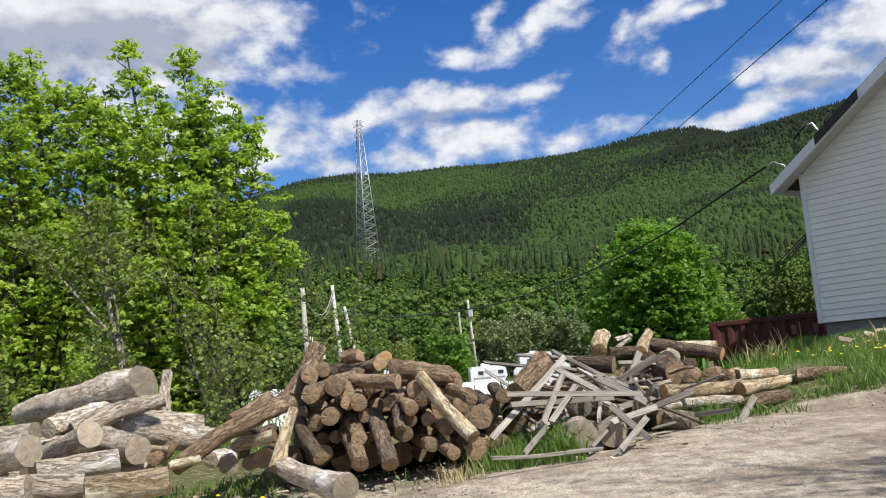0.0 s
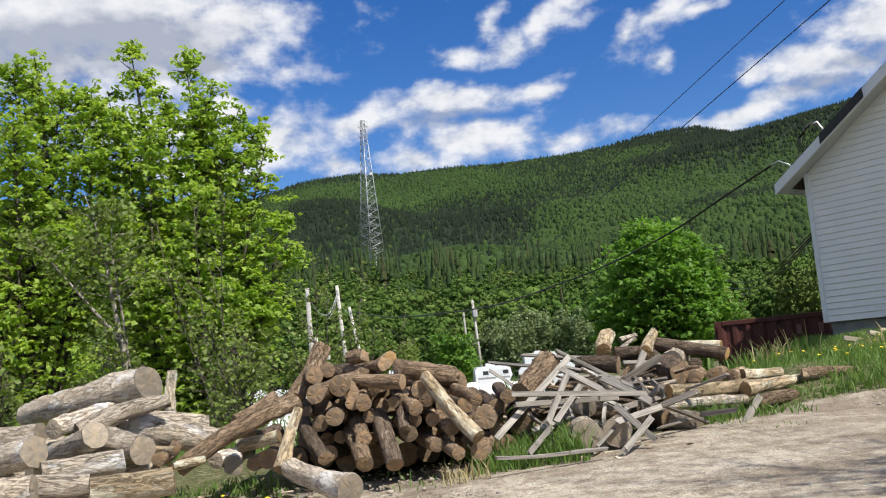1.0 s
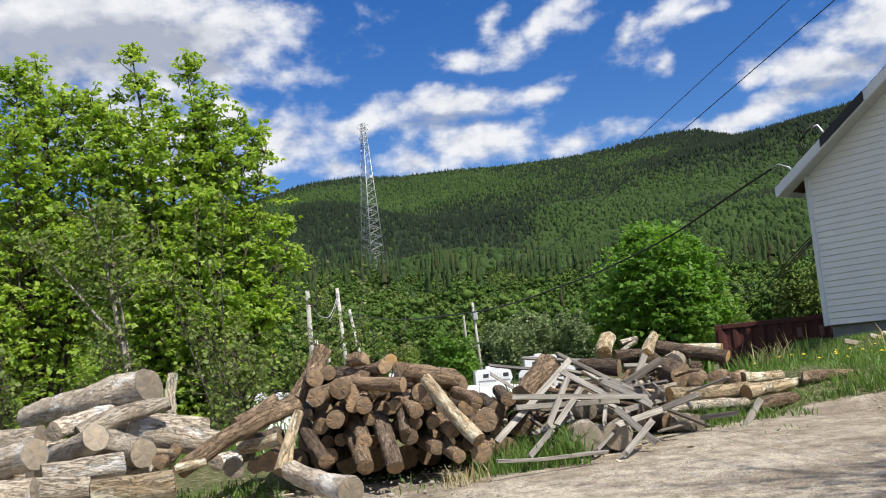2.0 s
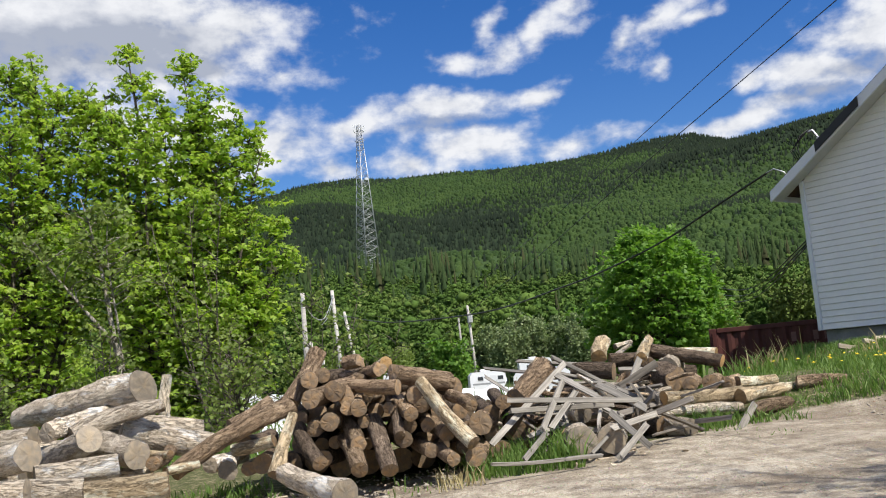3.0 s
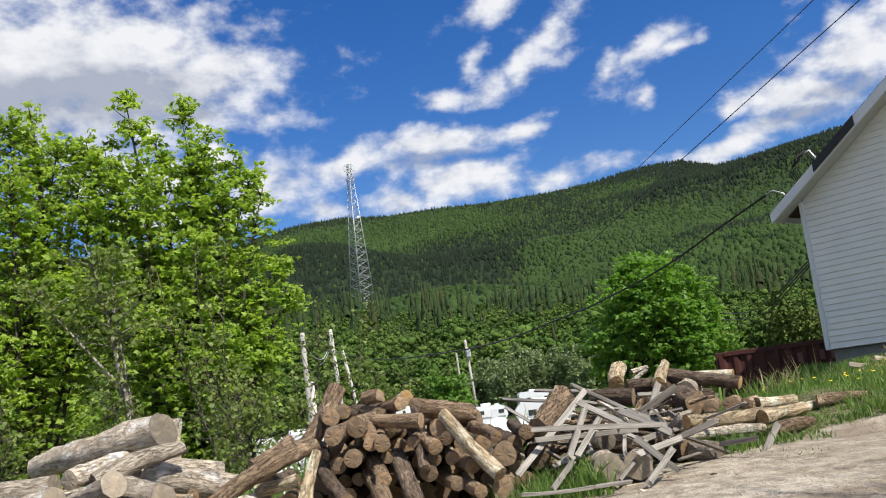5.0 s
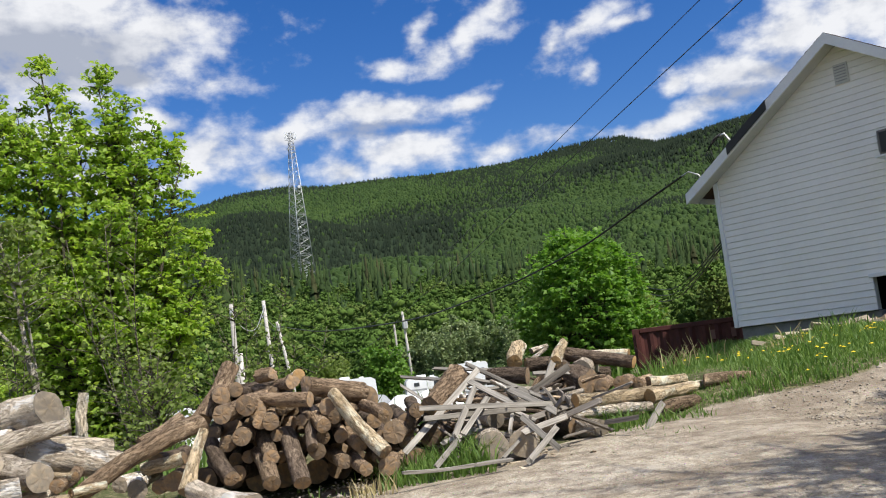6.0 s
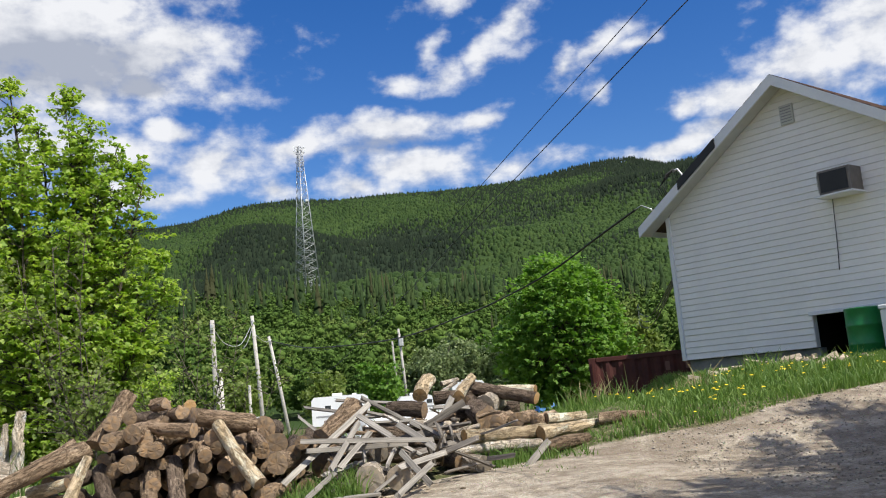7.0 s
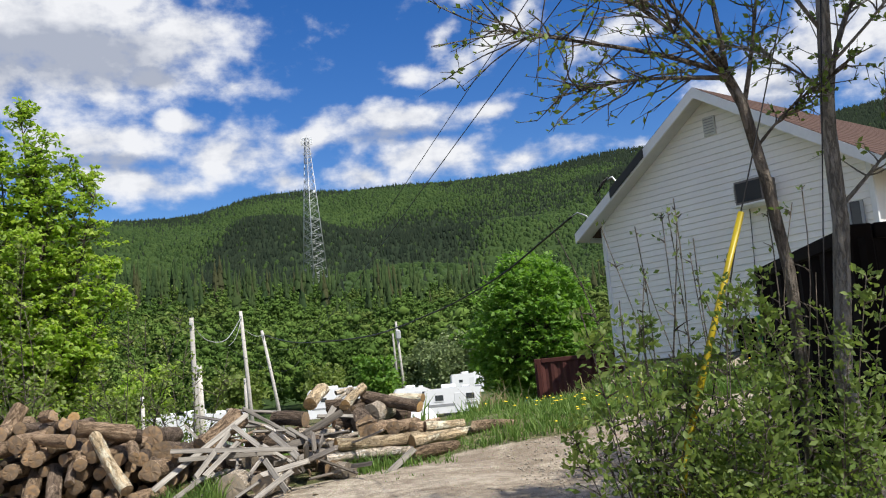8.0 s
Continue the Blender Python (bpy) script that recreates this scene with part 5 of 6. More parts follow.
    part("crown", make("crown", at, np.array([tuple(w) for w in way]), sz, leaf_mat, wide=wide, seed=seed), ob)
    return ob


def scatter(n, lo, hi, keep, seed):
    """n random ground points in a rectangle that pass keep(x, y)."""
    rng = np.random.default_rng(seed)
    p = rng.uniform(lo, hi, (n, 2))
    return p[keep(p[:, 0], p[:, 1], rng)]


def closer(p, k=0.9):
    """Drawn in towards the road by one part in ten."""
    x = 0.16 + (p[0] - 0.15) * k
    return (x, 0.16 + (p[1] - 0.18) * k, 1.22 + (p[2] - 1.25) * k - 0.0105 * x)


# maples behind the grey pile
stem_tree("maple_tree", "young multi-stemmed maple with fresh yellow-green leaves", (-5.02, 17.46, land_z(-5.02, 17.46) - 0.1),
          [closer(p) for p in ((-6.3, 19.3, 8.75), (-5.7, 19.3, 7.8), (-4.8, 19.2, 7.1), (-7.2, 19.3, 7.9), (-6.6, 19.0, 7.3), (-4.2, 18.8, 6.4), (-5.1, 19.2, 8.5), (-4.5, 19.0, 7.6), (-4.0, 19.3, 7.2), (-3.65, 19.4, 6.85), (-3.4, 19.1, 6.4), (-3.2, 19.3, 4.8), (-2.95, 19.2, 4.1), (-3.3, 18.6, 3.2), (-6.9, 19.5, 7.9), (-5.6, 18.2, 6.6), (-4.6, 18.0, 5.2), (-6.4, 18.2, 5.0), (-5.5, 17.9, 3.8), (-4.2, 18.2, 3.2))],
          0.12, M_TRUNK, M_MAPLE, 0.115, 105, 20, 1.0, 11, start=0.18, cluster=5)
stem_tree("maple_tree", "broad maple with dark limbs and bright spring leaves", (-7.72, 17.28, land_z(-7.72, 17.28) - 0.1),
          [closer(p) for p in ((-8.35, 19.2, 8.6), (-8.9, 19.3, 8.6), (-7.75, 19.2, 7.8), (-7.25, 19.4, 7.8), (-9.6, 19.0, 8.2), (-10.2, 19.0, 7.0), (-7.0, 18.8, 6.2), (-8.3, 18.0, 6.8), (-9.2, 17.6, 4.4), (-8.8, 17.4, 3.2), (-10.5, 18, 5.0), (-7.2, 18.6, 4.8))],
          0.15, M_TRUNK, M_MAPLE, 0.115, 95, 20, 1.2, 12, start=0.38, cluster=5)
stem_tree("maple_tree", "leafy maple at the edge of the thicket", (-11.1, 19.35, land_z(-11.1, 19.35) - 0.1),
          [closer(p) for p in ((-12.3, 21, 8.8), (-11.4, 21, 8.0), (-13.4, 21, 8.4), (-12.8, 20, 6.4), (-10.9, 20.4, 6.0), (-11.2, 20, 4.2), (-13.0, 19.6, 4.4))],
          0.15, M_TRUNK, M_MAPLE, 0.14, 50, 25, 1.3, 13, cluster=5)
stem_tree("birch_sapling", "thin pale-barked sapling with small sparse leaves", (-4.52, 13.5, land_z(-4.52, 13.5)),
          [closer(p) for p in ((-5.7, 15, 4.6), (-6.6, 14.8, 3.9), (-5.3, 15.2, 4.4))], 0.06, M_BIRCH, M_ALDER, 0.085, 22, 20, 0.9, 21, start=0.45, fork=0.4)
for k, (x, y, h, n) in enumerate([(-3.3, 14.5, 4.6, 7), (-2.2, 16.0, 4.6, 7), (-1.6, 18.5, 4.4, 6), (-4.6, 13.2, 2.6, 6), (-3.8, 18.6, 4.2, 6), (-7.2, 15.0, 3.4, 7), (-9.6, 16, 3.6, 7), (-2.6, 12.6, 1.9, 5), (-6.2, 12.8, 2.0, 6), (-10.8, 14.5, 3.0, 6)]):
    z = land_z(x, y)
    rr = random.Random(40 + k)
    tips = [(x + rr.uniform(-1, 1) * h * 0.28, y + rr.uniform(-1, 1) * h * 0.25, z + h * rr.uniform(0.55, 1.0)) for _ in range(n)]
    stem_tree("alder_bush", "sparse alder shrub with grey twigs and small leaves", (x, y, z - 0.05), tips, 0.03, M_TRUNK, M_ALDER, 0.08, 20, 8, 0.85, 60 + k, start=0.15, group="shrubs behind the piles", twig=0.006, fork=0.04)
for k, (x, y, h) in enumerate([(-16, 30, 6), (-13, 33, 5.5), (-9.5, 30, 4.2), (-20, 33, 7), (-17, 25, 6.5)]):
    z = land_z(x, y)
    rr = random.Random(140 + k)
    tips = [(x + rr.uniform(-1, 1) * h * 0.3, y + rr.uniform(-1, 1) * h * 0.3, z + h * rr.uniform(0.6, 1.0)) for _ in range(9)]
    stem_tree("thicket_tree", "dense green tree in the thicket", (x, y, z - 0.05), tips, 0.09, M_TRUNK, M_MAPLE, 0.2, 30, 22, 1.5, 160 + k, start=0.15, group="thicket trees")
# round maple by the container
def round_tree(name, label, x, y, top, rad, low, leaf_mat, size, clumps, seed):
    """A dense tree: limbs to a lumpy egg-shaped crown of leaf clusters."""
    rng = random.Random(seed)
    z = land_z(x, y)
    half = (top - low) / 2
    mid = Vector((0, 0, low + half - z))
    tubes = [([Vector((0, 0, -0.1)), Vector((0.05, 0, mid.z * 0.5)), mid, Vector((0, 0, top - z - 0.5))], [0.15, 0.12, 0.08, 0.02])]
    at, way = [], []
    for k in range(clumps):
        d = Vector((rng.gauss(0, 1), rng.gauss(0, 1), rng.gauss(0, 1))).normalized()
        lump = 1 + 0.20 * noise.noise(d * 2.3 + Vector((seed, 0, 0))) + 0.16 * noise.noise(d * 5.5)
        wide = rad * (1.0 - 0.20 * max(0.0, d.z))
        q = mid + Vector((d.x * wide, d.y * wide, d.z * half)) * lump * rng.uniform(0.62, 1.02)
        if k % 9 == 0:
            a = mid * rng.uniform(0.4, 1.1)
            tubes.append((curve_to(a, q, 5, 0.06, rng, 0.05), [0.045, 0.035, 0.025, 0.015, 0.006]))
        for _ in range(3):
            c = q + Vector((rng.gauss(0, 1), rng.gauss(0, 1), rng.gauss(0, 0.7))) * 0.16
            for _ in range(5):
                w = d * 0.6 + Vector((rng.gauss(0, 0.9), rng.gauss(0, 0.9), rng.gauss(0, 0.4) - 0.35))
                at.append(tuple(c + w * size * 0.25))
                way.append(tuple(w))
    ob = new(name)
    ob.location = (x, y, z)
    tagged(ob, label, "tree")
    part("trunk", tubes_mesh("trunk", tubes, M_TRUNK, 6), ob)
    part("crown", lobed_leaves("crown", at, way, size * np.random.default_rng(seed).uniform(0.6, 1.25, len(at)), leaf_mat, 0.42, seed), ob)


round_tree("round_maple", "dense rounded maple with deep green leaves", 8.1, 34.2, 6.25, 2.55, 0.3, M_MAPLE_DEEP, 0.19, 1500, 15)


def bushy(name, label, x, y, h, w, mat, seed, group="", size=0.3):
    z = land_z(x, y)
    r = random.Random(seed)
    tips = [(x + r.uniform(-1, 1) * w * 0.42, y + r.uniform(-1, 1) * w * 0.42, z + h * r.uniform(0.45, 1.0)) for _ in range(12)]
    stem_tree(name, label, (x, y, z - 0.1), tips, 0.12, M_TRUNK, mat, size, 24, 20, w * 0.3, seed, start=0.12, group=group, twig=0.012)


for k, (x, y, h, w, mt) in enumerate([(8.4, 124, 9.6, 7, M_SILVER), (13.2, 125, 9.0, 7, M_SILVER), (18.0, 122, 8.0, 6, M_SILVER), (4.0, 128, 7.5, 6, M_SILVER), (0.4, 92, 6.2, 4.6, M_MAPLE_DEEP), (-13, 88, 6, 6, M_ALDER), (-20, 82, 7, 6, M_MAPLE),
                                       (-28, 85, 8, 7, M_MAPLE), (-6, 104, 6, 6, M_ALDER), (20, 96, 8, 7, M_MIDLEAF), (27, 92, 9, 7, M_MIDLEAF), (34, 88, 9, 7, M_MIDLEAF), (-36, 78, 9, 8, M_MAPLE), (-16, 62, 4, 4, M_ALDER), (-22, 55, 5, 5, M_ALDER), (-12, 48, 2.5, 3, M_ALDER), (23, 78, 6, 5, M_ALDER), (29, 110, 9, 8, M_MIDLEAF)]):
    bushy("valley_tree", "silvery pale-leaved tree on the valley floor" if mt is M_SILVER else "green broadleaf tree on the valley floor", x, y, h, w, mt, 300 + k, "valley trees", 0.42)


def lobed_woods(name, label, r_lo, r_hi, spacing, half, lobes, mat, seed, size=1.0, q=14):
    """Broadleaf wood in one mesh: each crown a heap of ragged leafy lobes with loose clumps."""
    rng = np.random.default_rng(seed)
    n = int(math.radians(half) * (r_hi ** 2 - r_lo ** 2) / spacing ** 2)
    r = np.sqrt(rng.uniform(r_lo ** 2, r_hi ** 2, n))
    az = np.radians(rng.uniform(-half, half, n) + 3)
    x, y = r * np.sin(az), r * np.cos(az)
    z = land(x, y)
    h = rng.uniform(6.5, 13.0, n) * size
    w = h * rng.uniform(0.24, 0.40, n)
    ico = bmesh.new()
    bmesh.ops.create_icosphere(ico, subdivisions=1, radius=1)
    bv = np.array([tuple(v.co) for v in ico.verts])
    bf = np.array([[v.index for v in f.verts] for f in ico.faces])
    ico.free()
    t = rng.random((n, lobes))
    e, a = np.arccos(1 - 1.8 * t), rng.uniform(0, 2 * math.pi, (n, lobes))
    k = rng.uniform(0.45, 0.85, (n, lobes))
    c = np.stack([x[:, None] + w[:, None] * np.sin(e) * k * np.cos(a), y[:, None] + w[:, None] * np.sin(e) * k * np.sin(a), z[:, None] + h[:, None] * (0.46 + 0.46 * np.cos(e) * k)], -1).reshape(-1, 3)
    s = (w[:, None] * rng.uniform(0.15, 0.36, (n, lobes))).reshape(-1, 1, 1)
    m = len(c)
    V1 = c[:, None, :] + bv[None] * s * 0.70 * rng.uniform(0.4, 1.5, (m, len(bv), 1)) * np.array([1, 1, 0.8])
    F1 = (np.arange(m)[:, None, None] * len(bv) + bf[None]).reshape(-1, 3)
    d = rng.normal(size=(m, q, 3))
    d /= np.linalg.norm(d, axis=2, keepdims=True)
    p = (c[:, None, :] + d * s * rng.uniform(0.6, 1.5, (m, q, 1))).reshape(-1, 3)
    nn = d.reshape(-1, 3) + rng.normal(0, 0.5, (m * q, 3))
    nn /= np.linalg.norm(nn, axis=1, keepdims=True)
    u = np.cross(nn, rng.normal(size=nn.shape))
    u /= np.linalg.norm(u, axis=1, keepdims=True)
    v = np.cross(nn, u)
    g = rng.uniform(0.2, 0.5, (m * q, 1))
    V2 = np.stack([p + u * g, p + v * g * 0.8, p - u * g], 1).reshape(-1, 3)
    F2 = np.arange(m * q * 3).reshape(-1, 3) + m * len(bv)
    thing(name, mesh_of(name, np.concatenate([V1.reshape(-1, 3), V2]), np.concatenate([F1, F2]), mat), None, label, "woods", kind="stuff")




lobed_woods("near_woods", "fresh green broadleaf wood on the lower slope", 128, 270, 5.9, 31, 22, M_MIDLEAF, 5, 1.05, 22)


def spruces(name, label, r_lo, r_hi, spacing, half, mat, seed, keep, size=1.0):
    """Spruces in one mesh: overlapping ragged skirts on each."""
    rng = np.random.default_rng(seed)
    n = int(math.radians(half) * (r_hi ** 2 - r_lo ** 2) / spacing ** 2)
    r = np.sqrt(rng.uniform(r_lo ** 2, r_hi ** 2, n))
    az = np.radians(rng.uniform(-half, half, n) + 3)
    sel = rng.random(n) < keep(r, np.degrees(az))
    r, az = r[sel], az[sel]
    n = len(r)
    x, y = r * np.sin(az), r * np.cos(az)
    z = land(x, y)
    h = rng.uniform(7.0, 12.5, n) * size
    w = h * rng.uniform(0.14, 0.21, n)
    V, F, k = [], [], 0
    tiers, sides = 8, 7
    for t in range(tiers):
        top, low = 1.0 - 0.95 * (t / tiers) ** 1.0, 1.0 - 0.95 * min(1.0, (t + 2.8) / tiers)
        rad = w * (0.10 + 0.90 * (t + 1) / tiers)
        V.append(np.column_stack([x, y, z + h * top]))
        for j in range(sides):
            a = 2 * math.pi * j / sides + rng.uniform(-0.25, 0.25, n) + t
            q = rad * rng.uniform(0.55, 1.2, n)
            V.append(np.column_stack([x + q * np.cos(a), y + q * np.sin(a), z + h * np.clip(low + rng.uniform(-0.04, 0.04, n), 0.03, 1)]))
        F += [(k, k + 1 + j, k + 1 + (j + 1) % sides) for j in range(sides)]
        k += sides + 1
    vv = np.stack(V, 1).reshape(-1, 3)
    ff = (np.arange(n)[:, None, None] * k + np.array(F)[None]).reshape(-1, 3)
    thing(name, mesh_of(name, vv, ff, mat), None, label, "woods", kind="stuff")


lobed_woods("belt_woods", "broadleaf crowns higher on the slope", 265, 405, 5.9, 31, 11, M_MIDLEAF, 25, 0.8, 12)
spruces("wood_spruces", "dark spruces standing among the broadleaf wood", 150, 275, 11.0, 31, M_MIDSPRUCE, 15, lambda r, az: 0.1 + 0.5 * ease((r - 180) / 80), 1.05)
spruces("spruce_belt", "belt of dark spruces above the broadleaf wood", 275, 412, 5.6, 31, M_MIDSPRUCE, 16, lambda r, az: 0.12 + 0.65 * (r > 345) * (0.45 + 0.55 * np.sin(az * 1.3 + r * 0.02)), 1.6)


def far_woods(name, label, r_lo, r_hi, spacing, half, spruce_share, mats, seed):
    """Distant woods in one mesh: a small lumpy dome for each broadleaf tree, a ragged cone for each conifer."""
    rng = np.random.default_rng(seed)
    n = int(math.radians(half) * (r_hi ** 2 - r_lo ** 2) / spacing ** 2)
    r = np.sqrt(rng.uniform(r_lo ** 2, r_hi ** 2, n))
    az = np.radians(rng.uniform(-half, half, n) + 3)
    x, y = r * np.sin(az), r * np.cos(az)
    z = land(x, y)
    patch = stand_patch(x, y) + rng.normal(0, 0.3, n)
    is_s = rng.random(n) < spruce_share(r, np.degrees(az), patch)
    V, F, I, count = [], [], [], 0
    for spruce in (False, True):
        sel = np.where(is_s == spruce)[0]
        m = len(sel)
        h = (rng.uniform(7, 12.5, m) if spruce else rng.uniform(3.6, 6.6, m))
        w = h * (rng.uniform(0.22, 0.30, m) if spruce else rng.uniform(0.7, 1.0, m))
        rows = [(-0.12, 1.0, 5), (1.0, 0.0, 1)] if spruce else [(-0.55, 1.0, 5), (0.55, 0.8, 5), (1.0, 0.0, 1)]
        vs, off = [], []
        for hh, ww, k in rows:
            off.append(len(vs))
            for j in range(k):
                a = 2 * math.pi * j / k + rng.uniform(0, 1, m)
                q = w * ww * rng.uniform(0.75, 1.2, m)
                vs.append(np.column_stack([x[sel] + q * np.cos(a), y[sel] + q * np.sin(a), z[sel] + h * (hh + rng.uniform(-0.06, 0.06, m) * (k > 1))]))
        fs = []
        for (h0, w0, k0), (h1, w1, k1), o0, o1 in zip(rows, rows[1:], off, off[1:]):
            for j in range(k0):
                jn = (j + 1) % k0
                if k1 == 1:
                    fs.append((o0 + j, o0 + jn, o1))
                else:
                    fs += [(o0 + j, o0 + jn, o1 + jn), (o0 + j, o1 + jn, o1 + j)]
        vv = np.stack(vs, 1)
        k = vv.shape[1]
        F.append((np.arange(m)[:, None, None] * k + np.array(fs)[None] + count).reshape(-1, 3))
        V.append(vv.reshape(-1, 3))
        I.append(np.full(m * len(fs), int(spruce)))
        count += m * k
    thing(name, mesh_of(name, np.concatenate(V), np.concatenate(F), mats, smooth=True, index=np.concatenate(I)), None, label, "woods", kind="stuff")


# dark conifers here also serve as cloud shadow on the slope
far_woods("mountain_woods", "wooded mountainside, bright broadleaf, dark conifers on the heights and in place of cloud shadow", 1080, 2540, 6.9, 31,
          conifer_shade_share, [M_BROADFAR, M_SPRUCE_SHADE], 7)


far_woods("foothill_woods", "young broadleaf wood on the gentle foot of the mountain", 400, 1080, 13.0, 31, lambda r, az, p: np.clip(0.15 + 0.6 * (p > 0.6), 0, 1), [M_BROADFAR, M_SPRUCE_SHADE], 8)


# ---- mast, poles and cables ----
def lattice_mast():
    az, dist = radians(-4.45), 420.0
    cx, cy = dist * math.sin(az), dist * math.cos(az)
    z0 = land_z(cx, cy)
    top = 121.9
    H = top - z0
    base = new("radio_mast")
    base.location = (cx, cy, z0)
    tagged(base, "tall galvanised steel lattice radio mast with antennas on top", "radio mast")
    def leg(k, t):
        a = radians(30 + 120 * k)
        w = 6.4 * (1 - t) ** 1.0 + 1.1
        return Vector((w * math.cos(a), w * math.sin(a), t * H))
    for k in range(3):
        part("leg", tubes_mesh("leg", [([leg(k, 0), leg(k, 1)], [0.26, 0.17])], M_STEEL), base)
    n = 22
    levels = [1 - (1 - j / n) ** 1.15 for j in range(n + 1)]
    for k in range(3):
        bars = []
        for j in range(n):
            a, b = levels[j], levels[j + 1]
            bars.append(([leg(k, b), leg((k + 1) % 3, b)], [0.085] * 2))
            bars.append(([leg(k, a), leg((k + 1) % 3, b)], [0.085] * 2))
            bars.append(([leg((k + 1) % 3, a), leg(k, b)], [0.085] * 2))
        part("bracing", tubes_mesh("bracing", bars, M_STEEL, 4), base)
    ring = [([(2.3 * math.cos(radians(60 * j)), 2.3 * math.sin(radians(60 * j)), H), (2.3 * math.cos(radians(60 * j + 60)), 2.3 * math.sin(radians(60 * j + 60)), H)], [0.09] * 2) for j in range(6)]
    for dz in (0.6, 3.2, 7.5):
        part("platform", tubes_mesh("platform", ring, M_STEEL, 4), base).location = (0, 0, -dz)
    for j in range(9):
        a = radians(40 * j)
        part("antenna", boxes_mesh("antenna", [((2.6 * math.cos(a), 2.6 * math.sin(a), H - 1.6 + 0.5 * (j % 2)), (0.34, 0.34, 3.0))], M_WHITE, 0.03), base, "white panel antenna")
    for j, dz in enumerate((6.5, 8.0, 9.5, 12.0)):
        part("bracket", boxes_mesh("bracket", [((0.3 * (-1) ** j, -0.2, H - dz), (3.2, 0.5, 0.35))], M_STEEL, 0.02), base)
    part("dish", boxes_mesh("dish", [((2.2, -2.4, H * 0.66), (1.2, 0.5, 1.2))], M_WHITE, 0.15), base, "white dish antenna")


lattice_mast()


def pole(x, y, top, lean, r=0.14, label="weathered grey wooden utility pole"):
    z = land_z(x, y)
    h = top - z
    v, f = tube_data([(0, 0, -0.4), (lean * h * 0.5, 0, h * 0.5), (lean * h, 0, h)], [r * 1.15, r, r * 0.85], 10)
    ob = thing("utility_pole", mesh_of("utility_pole", [tuple(p) for p in v], f, M_GREYPOLE, smooth=True), Matrix.Translation((x, y, z)), label, "utility pole", "utility poles")
    part("insulator", boxes_mesh("insulator", [((lean * h * 0.95, -r - 0.05, h * 0.95), (0.12, 0.14, 0.22))], M_WHITECABLE, 0.02), ob)
    return ob


pole(-5.05, 34.7, 4.8, -0.01, 0.10)
pole(-4.9, 35.0, 2.95, -0.02, 0.13, "short broken grey pole beside a taller one")
pole(-5.49, 50.8, 6.48, -0.055, 0.115)
pole(-5.58, 64.7, 6.34, -0.165, 0.12)
pole(2.55, 124, 8.97, -0.03, 0.15)
p = pole(3.25, 95.2, 8.43, -0.05, 0.14)
part("transformer", boxes_mesh("transformer", [((-0.3, -0.35, 7.6), (0.55, 0.5, 1.0))], M_WHITECABLE, 0.12), p, "grey pole transformer")
pole(-9.7, 74, 3.3, 0.0, 0.13)
pole(-10.2, 46, 2.1, 0.0, 0.10)


def cable(name, pts, r, mat, label):
    """A hanging cable through given points, smoothed."""
    P = [Vector(p) for p in pts]
    out = []
    for k in range(len(P) - 1):
        a, b, c, e = P[max(k - 1, 0)], P[k], P[k + 1], P[min(k + 2, len(P) - 1)]
        for j in range(6):
            t = j / 6
            out.append(0.5 * ((2 * b) + (c - a) * t + (2 * a - 5 * b + 4 * c - e) * t * t + (3 * b - a - 3 * c + e) * t ** 3))
    out.append(P[-1])
    thing(name, tubes_mesh(name, [(out, [r] * len(out))], mat, 6), None, label, "cable")


for x0, z0, dx, dz, r in ((5.9, 5.67, -0.248, -0.127, 0.005), (6.12, 5.52, -0.268, -0.147, 0.006)):
    run = [(x0 + dx * y, y, z0 + dz * y) for y in (-12, 0, 6, 12, 18)]
    cable("overhead_cable", run + [(x0 + dx * 26, 26, z0 + dz * 22.5), (-5.05, 34.6, z0 - 1.0)], r, M_BLACK, "black overhead service cable crossing the yard")
h = hx(-0.42, -0.46, 4.62)
cable("service_drop", [tuple(h), (6.26, 19.1, 4.43), (5.59, 21.5, 4.04), (4.83, 24.1, 3.79), (3.89, 27.4, 3.63), (1.61, 35.4, 3.56), (-2.43, 49.5, 4.35), (-4.57, 57, 5.1), (-6.6, 64.6, 6.0)], 0.03, M_BLACK, "black service cable drooping from the house to the poles")
cable("pole_cable", [(-6.6, 64.6, 6.1), (-6.2, 58, 5.5), (-5.85, 50.8, 5.5)], 0.02, M_WHITECABLE, "grey cable strung between the poles")
cable("pole_cable", [(-5.85, 50.8, 6.2), (-5.5, 44, 4.5), (-5.2, 38, 4.1), (-5.08, 34.7, 4.5)], 0.02, M_WHITECABLE, "grey cable strung between the poles")
cable("pole_cable", [(-5.86, 50.7, 6.1), (-6.05, 50.5, 5.3), (-6.3, 50.4, 4.8), (-6.6, 50.4, 4.55)], 0.02, M_WHITECABLE, "loose cable hanging from a pole")
for k in range(3):
    cable("wall_cable", [(7.44, 17.86, 3.35 - 0.05 * k), (11.2, 33, 3.5 - 0.2 * k), (21.27, 70, 6.54 - 0.5 * k), (30, 100, 9.5 - 0.5 * k)], 0.018, M_BLACK, "dark cable running from the house corner")


